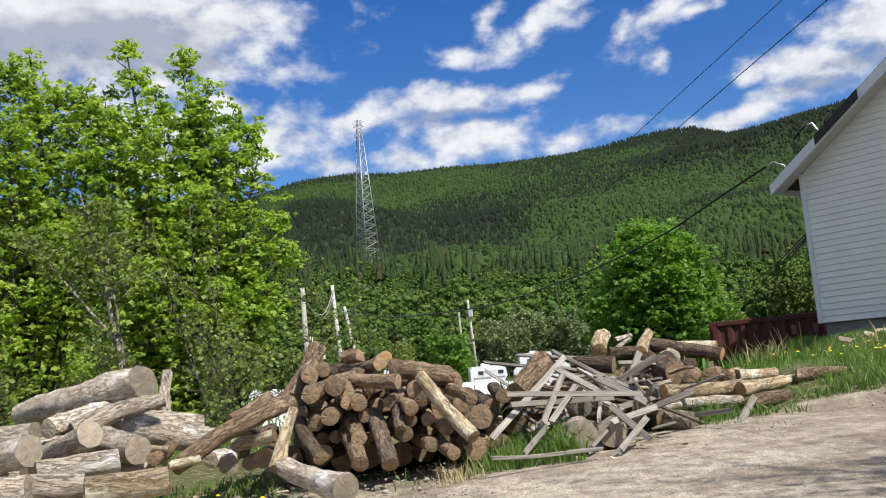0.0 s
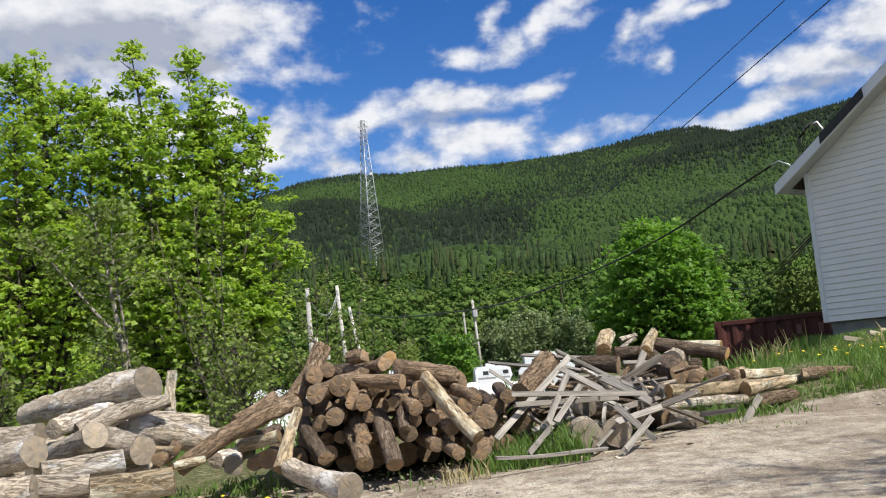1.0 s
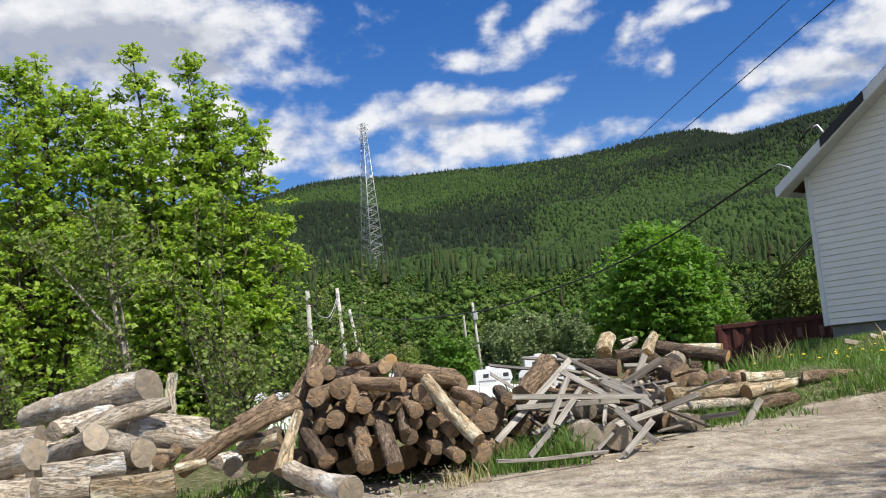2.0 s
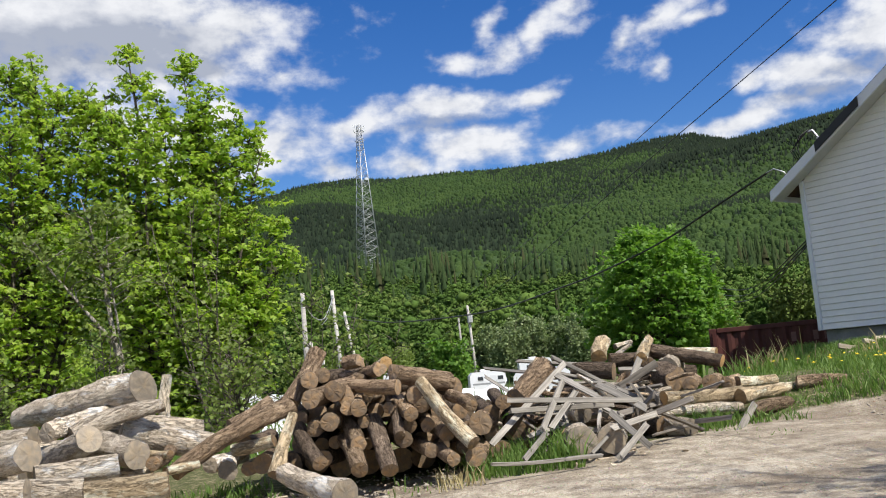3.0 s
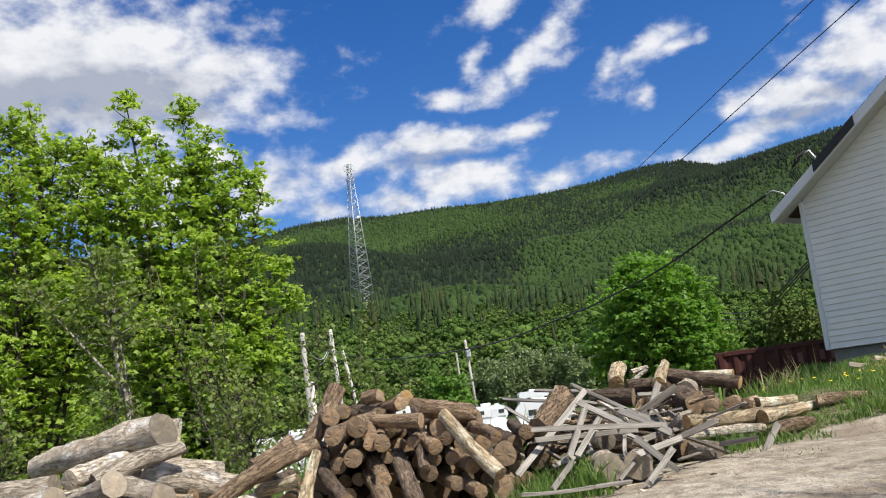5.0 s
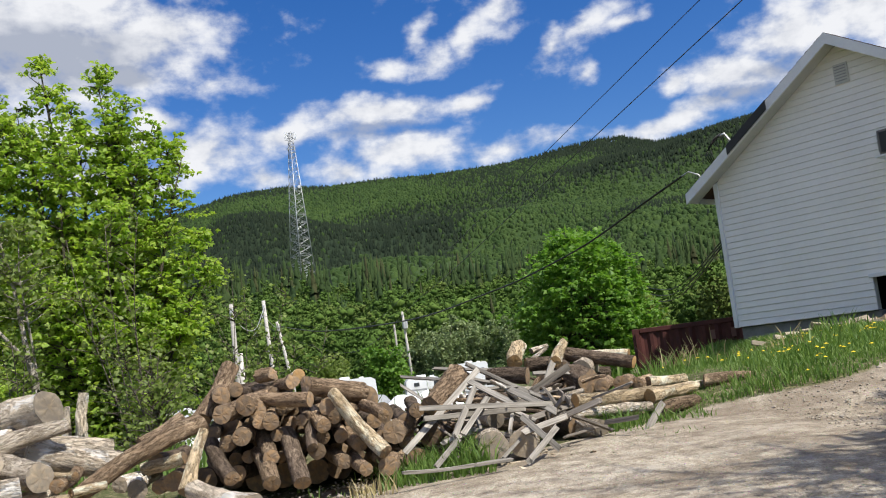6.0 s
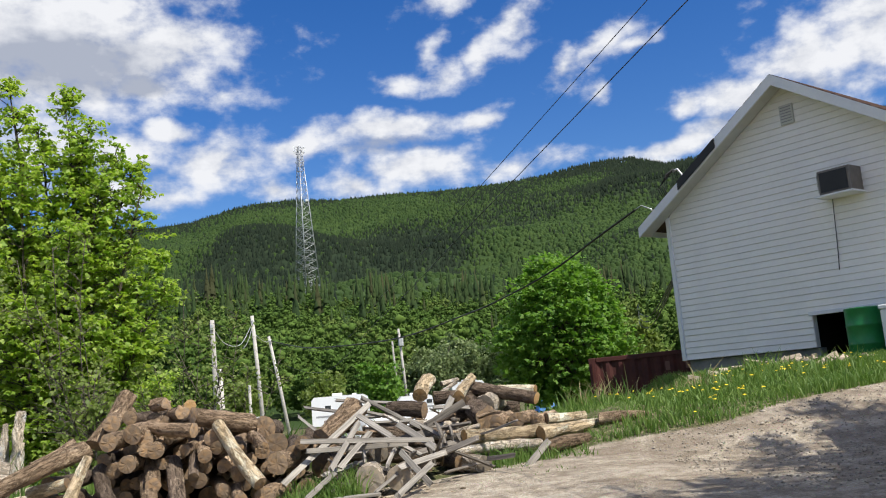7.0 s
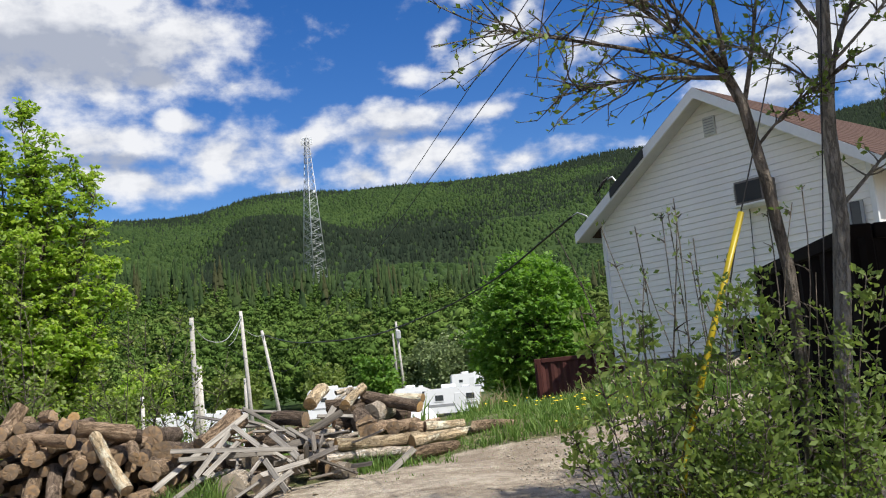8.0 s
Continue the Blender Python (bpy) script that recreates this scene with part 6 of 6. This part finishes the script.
# ---- parked campers and covered things in the yard below ----
def camper(x, y, turn, L, H, label, slope=0.5, lift=0.45, boxy=False):
    z = land_z(x, y)
    base = new("camper")
    base.matrix_world = pose(x, y, z, 0, 0, turn)
    tagged(base, label, "camper", "parked campers")
    t = lift + H
    o = [(0, lift), (L - slope * 0.6, lift), (L, lift + H * 0.42), (L - slope * 0.2, t - 0.25), (L - slope, t), (0.25, t), (0, t - 0.3)]
    if boxy:
        o = [(0, lift), (L, lift), (L, t), (0, t)]
    part("body", prism("body", o, 0, 2.2, "y", M_WHITE), base)
    part("stripe", boxes_mesh("stripe", [((L * 0.5, -0.004, lift + H * 0.32), (L * 0.86, 0.012, 0.16))], M_GREYPANEL), base)
    for k, f in enumerate((0.28, 0.82)):
        w = part("window", boxes_mesh("window", [((L * f, -0.008, lift + H * 0.62), (0.5, 0.03, 0.34))], M_WINDOW, 0.005), base)
        part("window_frame", boxes_mesh("window_frame", [((L * f, -0.004, lift + H * 0.62 - 0.2), (0.6, 0.05, 0.05))], M_TRIM), w)
    part("door", boxes_mesh("door", [((L * 0.63, -0.01, lift + H * 0.42), (0.6, 0.03, H * 0.72))], M_TRIM, 0.01), base)
    part("roof_unit", boxes_mesh("roof_unit", [((L * 0.45, 1.1, t + 0.12), (0.9, 0.7, 0.24))], M_WHITE, 0.05), base)
    part("roof_vent", boxes_mesh("roof_vent", [((L * 0.75, 1.1, t + 0.06), (0.4, 0.4, 0.12))], M_WHITE, 0.02), base)
    for k in range(2):
        v, f = tube_data([(L * 0.42 + 0.75 * k, 0.02, 0.32), (L * 0.42 + 0.75 * k, 0.22, 0.32)], [0.32, 0.32], 16)
        part("wheel", mesh_of("wheel", [tuple(p) for p in v], f, M_RUBBER), base)


camper(-5.4, 80, 3, 5.0, 2.5, "white travel trailer with a sloped nose")
camper(4.1, 55, -3, 3.5, 1.5, "low white camper parked beyond the pile", 0.4, 0.25)
camper(9.4, 117, 3, 4.2, 2.5, "white camper with a grey end wall", 0.3)
camper(-15.4, 62, 6, 5.0, 2.0, "white trailer half hidden by shrubs", 0.3, 0.35, True)
camper(-8.2, 40, 3, 3.8, 1.85, "long white trailer behind the shrubs", 0.3, 0.3, True)
camper(2.2, 84, 4, 3.4, 1.6, "small white truck camper with overhanging front", 0.7)


def tarp_heap(x, y, wx, wy, h, mat, seed, label):
    """A covered heap: a draped sheet over lumps."""
    n = 26
    u = np.linspace(-1, 1, n)
    X, Y = np.meshgrid(u, u)
    rng = np.random.default_rng(seed)
    Z = np.clip(1 - np.maximum(np.abs(X), np.abs(Y)) ** 3.0, 0, 1)
    lump = sum(np.sin(k * X + a) * np.sin(k * Y + b) for k, a, b in rng.uniform(1, 7, (7, 3))) * 0.07
    Z = np.clip(Z * (0.85 + lump), 0, None) * h
    i = np.arange(n * n).reshape(n, n)
    f = np.stack([i[:-1, :-1], i[:-1, 1:], i[1:, 1:], i[1:, :-1]], -1).reshape(-1, 4)
    thing("tarpaulin", mesh_of("tarpaulin", np.stack([X * wx, Y * wy, Z - 0.05], -1).reshape(-1, 3), f, mat, smooth=True), pose(x, y, land_z(x, y)), label, "tarpaulin")


tarp_heap(1.7, 40, 2.0, 1.6, 1.45, M_TARP, 1, "white tarpaulin draped over a boat in the yard")
tarp_heap(3.2, 44, 1.5, 1.4, 1.25, M_TARP, 2, "white plastic sheet over stored things")
tarp_heap(-6.4, 34, 1.3, 1.2, 1.3, M_TARP, 3, "white tarpaulin heap among the shrubs")
tarp_heap(10.9, 55, 0.8, 0.8, 0.9, M_BLUE, 4, "blue tarpaulin heap in the grass")
tarp_heap(-0.5, 58, 1.6, 1.5, 1.6, M_GREYPANEL, 5, "dark grey covered trailer")


# ---- roadside trees, shrub and guy wire by the passing road ----
def limb_tree(name, label, trunk, r0, r1, limbs, leaf_mat, bark_mat, seed, twigs=16, per=6, leaf_size=0.045):
    """A bare-limbed roadside tree: a trunk through given points, given limbs, random twigs with few leaves."""
    rng = random.Random(seed)
    base = Vector(trunk[0])
    n = len(trunk)
    tubes = [([Vector(p) for p in trunk], [r0 + (r1 - r0) * k / (n - 1) for k in range(n)])]
    at, way = [], []
    for a, b, ra in limbs:
        pts = curve_to(a, b, 9, 0.06, rng, 0.05)
        tubes.append((pts, [max(0.003, 0.58 * ra * (1 - 0.88 * k / 8)) for k in range(9)]))
        L = (Vector(b) - Vector(a)).length
        for _ in range(twigs):
            t = rng.uniform(0.2, 1.0)
            j = min(int(t * 8), 7)
            p = pts[j].lerp(pts[j + 1], t * 8 - j)
            d = ((pts[j + 1] - pts[j]).normalized() * 0.9 + Vector((rng.gauss(0, 0.6), rng.gauss(0, 0.6), rng.gauss(0.05, 0.5)))).normalized()
            q = p + d * L * rng.uniform(0.12, 0.42)
            tp = curve_to(p, q, 5, 0.09, rng)
            tubes.append((tp, [0.0055, 0.0045, 0.0035, 0.0025, 0.0015]))
            for s in range(2):
                e = tp[2].lerp(tp[4], rng.random())
                g = e + (d + Vector((rng.gauss(0, 0.7), rng.gauss(0, 0.7), rng.gauss(0, 0.6)))).normalized() * L * rng.uniform(0.05, 0.16)
                tubes.append(([e, e.lerp(g, 0.5), g], [0.003, 0.002, 0.0012]))
                for _ in range(per // 2):
                    at.append(e.lerp(g, rng.random()))
                    way.append(Vector((rng.gauss(0, 1), rng.gauss(0, 1), rng.gauss(0.3, 0.8))))
            for _ in range(per // 2):
                at.append(tp[1].lerp(q, rng.random()))
                way.append(d + Vector((rng.gauss(0, 0.8), rng.gauss(0, 0.8), rng.gauss(0.3, 0.6))))
    ob = new(name)
    ob.location = base
    tagged(ob, label, "tree", "roadside trees")
    part("trunk", tubes_mesh("trunk", [([p - base for p in pts], rr) for pts, rr in tubes], bark_mat, 8), ob)
    A = np.array([tuple(p - base) for p in at])
    part("crown", leaf_mesh("crown", A, np.array([tuple(w) for w in way]), leaf_size * np.random.default_rng(seed).uniform(0.5, 1.3, len(A)), leaf_mat, wide=0.28, seed=seed), ob)


g1, g2 = land_z(4.55, 3.0), land_z(4.8, 3.1)
limb_tree("roadside_tree", "thin dark-barked roadside tree just coming into leaf", [(4.64, 3.0, g1 - 0.05), (4.60, 3.0, 0.86), (4.62, 3.0, 1.36), (4.62, 3.0, 1.78), (4.57, 3.0, 2.21), (4.51, 3.0, 2.58), (4.45, 3.02, 2.76)], 0.033, 0.025,
          [((4.45, 3.0, 2.74), (3.23, 2.6, 2.91), 0.03), ((4.46, 3.0, 2.72), (3.54, 2.7, 2.58), 0.024), ((4.49, 3.0, 2.66), (3.79, 2.8, 3.36), 0.03), ((4.45, 3.0, 2.76), (4.38, 3.0, 3.86), 0.03), ((4.51, 3.0, 2.56), (4.83, 3.1, 3.56), 0.024), ((4.46, 3.0, 2.76), (3.48, 2.4, 3.66), 0.025), ((4.49, 3.0, 2.66), (3.38, 2.5, 3.21), 0.022), ((4.54, 3.0, 2.36), (4.99, 2.9, 2.71), 0.015)], M_WILLOW, M_TRUNK, 71, twigs=30, per=4, leaf_size=0.038)
limb_tree("roadside_tree", "grey smooth-barked roadside tree with few small leaves", [(5.01, 3.05, g2 - 0.05), (4.92, 3.1, 0.80), (4.85, 3.1, 1.26), (4.95, 3.1, 1.99), (4.96, 3.1, 2.46), (5.03, 3.1, 3.15), (5.04, 3.1, 4.16)], 0.050, 0.029,
          [((4.96, 3.1, 2.41), (5.58, 3.3, 3.56), 0.04), ((4.99, 3.1, 2.66), (4.29, 2.9, 2.86), 0.02), ((5.00, 3.1, 2.96), (4.38, 3.0, 4.06), 0.025), ((5.04, 3.1, 3.56), (5.68, 3.2, 4.56), 0.025), ((4.95, 3.1, 2.06), (5.49, 2.8, 2.66), 0.02), ((5.04, 3.1, 3.96), (4.68, 3.0, 5.16), 0.025), ((5.04, 3.1, 4.06), (5.29, 3.4, 5.26), 0.025), ((4.99, 3.1, 2.76), (5.49, 2.6, 3.26), 0.02), ((5.04, 3.1, 4.16), (5.08, 3.3, 6.56), 0.04), ((5.05, 3.1, 4.56), (5.99, 3.6, 6.16), 0.03), ((5.05, 3.1, 4.56), (4.29, 3.2, 6.16), 0.03), ((5.05, 3.1, 4.36), (5.68, 2.6, 5.96), 0.03), ((5.05, 3.1, 4.26), (6.49, 3.4, 5.36), 0.03), ((5.05, 3.1, 4.36), (4.49, 2.4, 5.76), 0.03), ((5.04, 3.1, 4.16), (5.29, 0.9, 4.96), 0.03), ((5.04, 3.1, 3.96), (4.79, 1.2, 4.56), 0.03), ((5.05, 3.1, 4.36), (5.99, 1.2, 5.36), 0.03), ((5.04, 3.1, 4.26), (5.68, 1.6, 4.66), 0.03), ((5.05, 3.1, 4.56), (5.08, 1.6, 5.76), 0.03), ((5.05, 3.1, 4.56), (6.38, 2.0, 5.96), 0.03)], M_WILLOW, M_SMOOTH, 72, twigs=26, per=6, leaf_size=0.04)
for k, (x, y) in enumerate([(3.81, 2.75), (4.04, 2.55), (4.24, 2.85), (4.43, 2.6), (3.98, 3.1), (4.38, 3.2), (4.68, 2.75)]):
    z = land_z(x, y)
    r = random.Random(500 + k)
    tips = [(x + r.uniform(-0.38, 0.34), y + r.uniform(-0.3, 0.3), z + r.uniform(0.6, 1.45)) for _ in range(8)]
    stem_tree("willow_shrub", "roadside willow shrub with small oval leaves on upright shoots", (x, y, z - 0.03), tips, 0.009, M_TRUNK, M_WILLOW, 0.039, 20, 14, 0.22, 520 + k, start=0.1, group="roadside shrubs", twig=0.003, droop=-0.3, fork=0.05, wide=0.27)

for k, (x, y) in enumerate([(3.94, 2.9), (4.18, 3.05), (4.49, 2.95)]):
    z = land_z(x, y)
    r = random.Random(560 + k)
    tips = [(x + r.uniform(-0.4, 0.25), y + r.uniform(-0.2, 0.2), z + r.uniform(1.35, 1.85)) for _ in range(6)]
    stem_tree("willow_shrub", "tall bare willow shoots just budding beside the road", (x, y, z - 0.03), tips, 0.010, M_TRUNK, M_WILLOW, 0.032, 7, 3, 0.16, 570 + k, start=0.35, group="roadside shrubs", twig=0.003, droop=-0.4, fork=0.05, wide=0.25)
zc = land_z(6.3, 1.9)
rr = random.Random(91)
tips = [(4.4 + 0.66 * y + rr.uniform(0.2, 2.8), y, rr.uniform(4.6, 7.6)) for y in [rr.uniform(1.2, 5.2) for _ in range(24)]]
stem_tree("roadside_tree", "full-crowned roadside tree that shades the road", (6.3, 1.9, zc - 0.1), tips, 0.11, M_TRUNK, M_WILLOW, 0.10, 60, 14, 1.0, 92, start=0.45, group="roadside trees", fork=0.3)

zg = land_z(3.66, 2.5)
guard_pts = [(3.81, 2.72, zg + 0.05), (3.94, 2.72, 1.0), (4.12, 2.72, 1.5), (4.32, 2.72, 2.02)]
wire = thing("guy_wire", tubes_mesh("guy_wire", [([(3.79, 2.72, zg - 0.05), (4.32, 2.72, 2.03), (5.83, 2.72, 6.4)], [0.004] * 3)], M_BLACK), None, "steel guy wire anchored in the ground with a yellow guard", "guy wire")
thing("guy_wire", tubes_mesh("guy_wire", [([(4.54, 2.9, 0.3), (4.76, 2.9, 1.95), (5.38, 2.9, 6.4)], [0.004] * 3)], M_BLACK), None, "second dark guy wire among the shrubs", "guy wire")
part("guard", tubes_mesh("guard", [(guard_pts, [0.017, 0.017, 0.016, 0.015])], M_GUARD, 10), wire, "yellow plastic guy guard")


# ---- snag, firewood, chips, stones, grass ----
z = land_z(-3.7, 12.8)
log((-3.74, 12.8, z - 0.1), (-3.68, 12.75, 1.52), 0.12, 0.055, "grey", LEFT, "broken grey snag standing behind the pile", 0.05, 0.25)
log((-3.92, 12.9, z - 0.1), (-3.95, 12.9, 1.36), 0.10, 0.04, "grey", LEFT, "splintered grey snag standing behind the pile", 0.05, 0.3)
rng = random.Random(77)
for k in range(64):
    x = rng.uniform(1.9, 5.4)
    d = hx(x, -rng.uniform(1.2, 2.1) - 0.3)
    zz = land_z(d.x, d.y) + 0.03 + max(0, 0.22 * (1 - abs(x - 3.2) / 1.4)) * rng.random()
    a, ln = rng.uniform(0, 6.28), rng.uniform(0.18, 0.36)
    plank((d.x, d.y, zz), (d.x + ln * math.cos(a), d.y + ln * math.sin(a), zz + rng.uniform(-0.03, 0.1)), rng.uniform(0.06, 0.11), rng.uniform(0.04, 0.08), rng.uniform(0, 90), "split piece of pale firewood", M_CHIP, "split firewood by the house", "firewood")
for k in range(60):
    x, y = rng.gauss(1.9, 0.5), rng.gauss(7.55, 0.3)
    zz = land_z(x, y) + 0.015
    a, ln = rng.uniform(0, 6.28), rng.uniform(0.05, 0.16)
    plank((x, y, zz), (x + ln * math.cos(a), y + ln * math.sin(a), zz + rng.uniform(0, 0.03)), rng.uniform(0.02, 0.05), 0.012, rng.uniform(-20, 20), "pale splinter of wood on the gravel", M_CHIP, "wood splinters on the gravel", "wood_chip")
for k in range(110):
    x, y = rng.uniform(-3.0, -0.9), rng.uniform(6.3, 7.6)
    zz = land_z(x, y) + 0.012
    a, ln = rng.uniform(0, 6.28), rng.uniform(0.04, 0.17)
    plank((x, y, zz), (x + ln * math.cos(a), y + ln * math.sin(a), zz + rng.uniform(0, 0.04)), rng.uniform(0.02, 0.06), 0.01, rng.uniform(-30, 30), "brown flake of shed bark on the earth", M_OLDBOARD if k % 3 else M_CHIP, "bark litter by the grey logs", "bark_flake")
for k in range(46):
    x, y = rng.uniform(0.9, 2.4), rng.uniform(7.9, 9.6)
    zz = land_z(x, y) + rng.uniform(0.1, 0.5) * (1 - abs(x - 1.8) / 1.8)
    a, ln = rng.uniform(0, 6.28), rng.uniform(0.25, 0.6)
    plank((x, y, zz), (x + ln * math.cos(a), y + ln * math.sin(a), zz + rng.uniform(-0.1, 0.2)), rng.uniform(0.03, 0.08), 0.02, rng.uniform(0, 90), "old brown-grey scrap of board in the pile", M_OLDBOARD)


for k in range(90):
    x, y = rng.uniform(0.7, 2.3), rng.uniform(8.6, 10.0)
    zz = land_z(x, y) + rng.uniform(0.05, 0.5)
    a, ln = rng.uniform(0, 6.28), rng.uniform(0.25, 0.6)
    r = rng.uniform(0.012, 0.035)
    log((x, y, zz), (x + ln * math.cos(a), y + 0.6 * ln * math.sin(a), zz + rng.uniform(-0.12, 0.2)), r, r * 0.7, rng.choice(["dark", "spruce", "grey"]), RIGHT, "crooked branch in the scrap pile", 0.08, 0.15)


def stones():
    rng = np.random.default_rng(8)
    V, F = [], []
    ico = bmesh.new()
    bmesh.ops.create_icosphere(ico, subdivisions=1, radius=1)
    bv = np.array([tuple(v.co) for v in ico.verts])
    bf = np.array([[v.index for v in f.verts] for f in ico.faces])
    ico.free()
    pts = scatter(14000, (-2, 2.6), (9, 9.0), lambda x, y, r: grass_mask(x, y) < 0.4, 3)
    for k, (x, y) in enumerate(pts):
        s = rng.uniform(0.004, 0.014) if rng.random() < 0.96 else rng.uniform(0.014, 0.030)
        v = bv * (1 + rng.normal(0, 0.16, (len(bv), 1))) * s * np.array([1, rng.uniform(0.7, 1.2), 0.6])
        F.append(bf + len(V) * len(bv))
        V.append(v + np.array([x, y, land_z(x, y) + 0.2 * s]))
    thing("gravel", mesh_of("gravel", np.concatenate(V), np.concatenate(F), M_STONE), None, "loose stones scattered on the gravel road", "gravel", kind="stuff")
    bm = bmesh.new()
    bmesh.ops.create_icosphere(bm, subdivisions=3, radius=1)
    for v in bm.verts:
        v.co *= 1 + 0.25 * noise.noise(v.co * 1.7)
        v.co.x *= 0.13
        v.co.y *= 0.09
        v.co.z *= 0.045
    me = bpy.data.meshes.new("stone")
    bm.to_mesh(me), bm.free()
    me.materials.append(M_STONE)
    thing("stone", me, pose(2.97, 5.85, land_z(2.97, 5.85)), "flat pale stone half sunk in the road", "stone")


stones()


def grass():
    rng = np.random.default_rng(12)

    def tufts(name, label, n, lo, hi, keep, h0, h1, mat, seed, width=0.006):
        p = scatter(n, lo, hi, keep, seed)
        g = np.random.default_rng(seed)
        m = len(p)
        z = land(p[:, 0], p[:, 1])
        at = np.column_stack([p, z - 0.01])
        bend = g.normal(0, 0.32, (m, 2))
        h = g.uniform(h0, h1, m) * (0.6 + 0.8 * (0.5 + 0.5 * np.sin(p[:, 0] * 3.1 + np.sin(p[:, 1] * 2.3) * 2)))
        a = g.uniform(0, 6.28, m)
        side = np.column_stack([np.cos(a), np.sin(a), 0 * a]) * (width * g.uniform(0.7, 1.5, m))[:, None]
        mid = at + np.column_stack([bend * h[:, None] * 0.35, h * 0.6])
        tip = at + np.column_stack([bend * h[:, None], h * g.uniform(0.8, 1.05, m)])
        V = np.stack([at - side, at + side, mid + side * 0.8, mid - side * 0.8, tip], 1).reshape(-1, 3)
        b = np.arange(m)[:, None] * 5
        F = np.concatenate([b + np.array([[0, 1, 2]]), b + np.array([[0, 2, 3]]), b + np.array([[3, 2, 4]])], 1).reshape(-1, 3)
        thing(name, mesh_of(name, V, F, mat), None, label, "grass", kind="stuff")

    tufts("bank_grass", "green grass on the bank below the house", 120000, (2.6, 7.4), (10.5, 19), lambda x, y, r: (grass_mask(x, y) > 0.5) & (r.random(len(x)) < np.clip(1.3 - (y - 8) * 0.07, 0.3, 1)), 0.05, 0.13, M_GRASS, 31, 0.006)
    tufts("verge_grass", "patchy grass and weeds at the foot of the piles", 13000, (-4.5, 5.2), (3.0, 8.4), lambda x, y, r: (y > np.interp(x, [-4, -1.6, 0.2, 3], [5.6, 6.6, 7.1, 7.5])) & (np.sin(x * 2.7 + 1) + np.sin(x * 6.1 + y * 3) * 0.6 > r.normal(np.where(x < -1, -0.1, 1.15), 0.5, len(x))), 0.03, 0.10, M_GRASS, 32, 0.006)
    tufts("tall_grass", "tall grass among the boards", 700, (0.25, 7.2), (1.15, 7.9), lambda x, y, r: x > 0, 0.10, 0.28, M_GRASS, 33, 0.006)
    tufts("tall_grass", "tall grass beside the long logs", 800, (2.2, 8.2), (3.3, 9.0), lambda x, y, r: x > 0, 0.08, 0.22, M_GRASS, 34, 0.006)
    tufts("rough_grass", "rough green growth behind the piles", 26000, (-9, 10.2), (8, 30), lambda x, y, r: x < np.where(y < 20, 3.0 + 0.15 * (y - 10), 8), 0.15, 0.5, M_GRASS, 35, 0.012)
    tufts("crest_grass", "longer grass along the crest of the bank", 2600, (3.4, 10.2), (7.2, 13.2), lambda x, y, r: np.sin(x * 4 + y) > 0.0, 0.14, 0.30, M_GRASS, 38, 0.008)
    tufts("dry_stalks", "tall dry stalks on the crest of the bank", 420, (3.2, 10.6), (6.2, 13), lambda x, y, r: np.sin(x * 5) > -0.2, 0.2, 0.42, M_DRYGRASS, 36, 0.006)
    tufts("dry_stalks", "straw tufts at the foot of the stack", 220, (-0.4, 7.0), (0.4, 7.5), lambda x, y, r: np.sin(x * 7) > 0, 0.1, 0.25, M_DRYGRASS, 37, 0.005)
    p = np.concatenate([scatter(420, (3.6, 8.2), (8.5, 13.5), lambda x, y, r: (grass_mask(x, y) > 0.9) & (np.sin(x * 2.3 + y) > r.normal(0.3, 0.5, len(x))), 41), scatter(40, (-2.7, 6.0), (-1.2, 7.0), lambda x, y, r: x < 0, 42)])
    at, fs = [], []
    for k, (x, y) in enumerate(p):
        z = land_z(x, y) + rng.uniform(0.06, 0.14)
        o = len(at)
        r = rng.uniform(0.018, 0.03)
        at += [(x + r * math.cos(s * 1.047), y + r * math.sin(s * 1.047), z) for s in range(6)] + [(x, y, z + 0.012)]
        fs += [(o + s, o + (s + 1) % 6, o + 6) for s in range(6)] + [tuple(o + s for s in range(5, -1, -1))]
    thing("dandelions", mesh_of("dandelions", at, fs, M_YELLOW), None, "yellow dandelion heads in the grass", "flowers", kind="stuff")


grass()
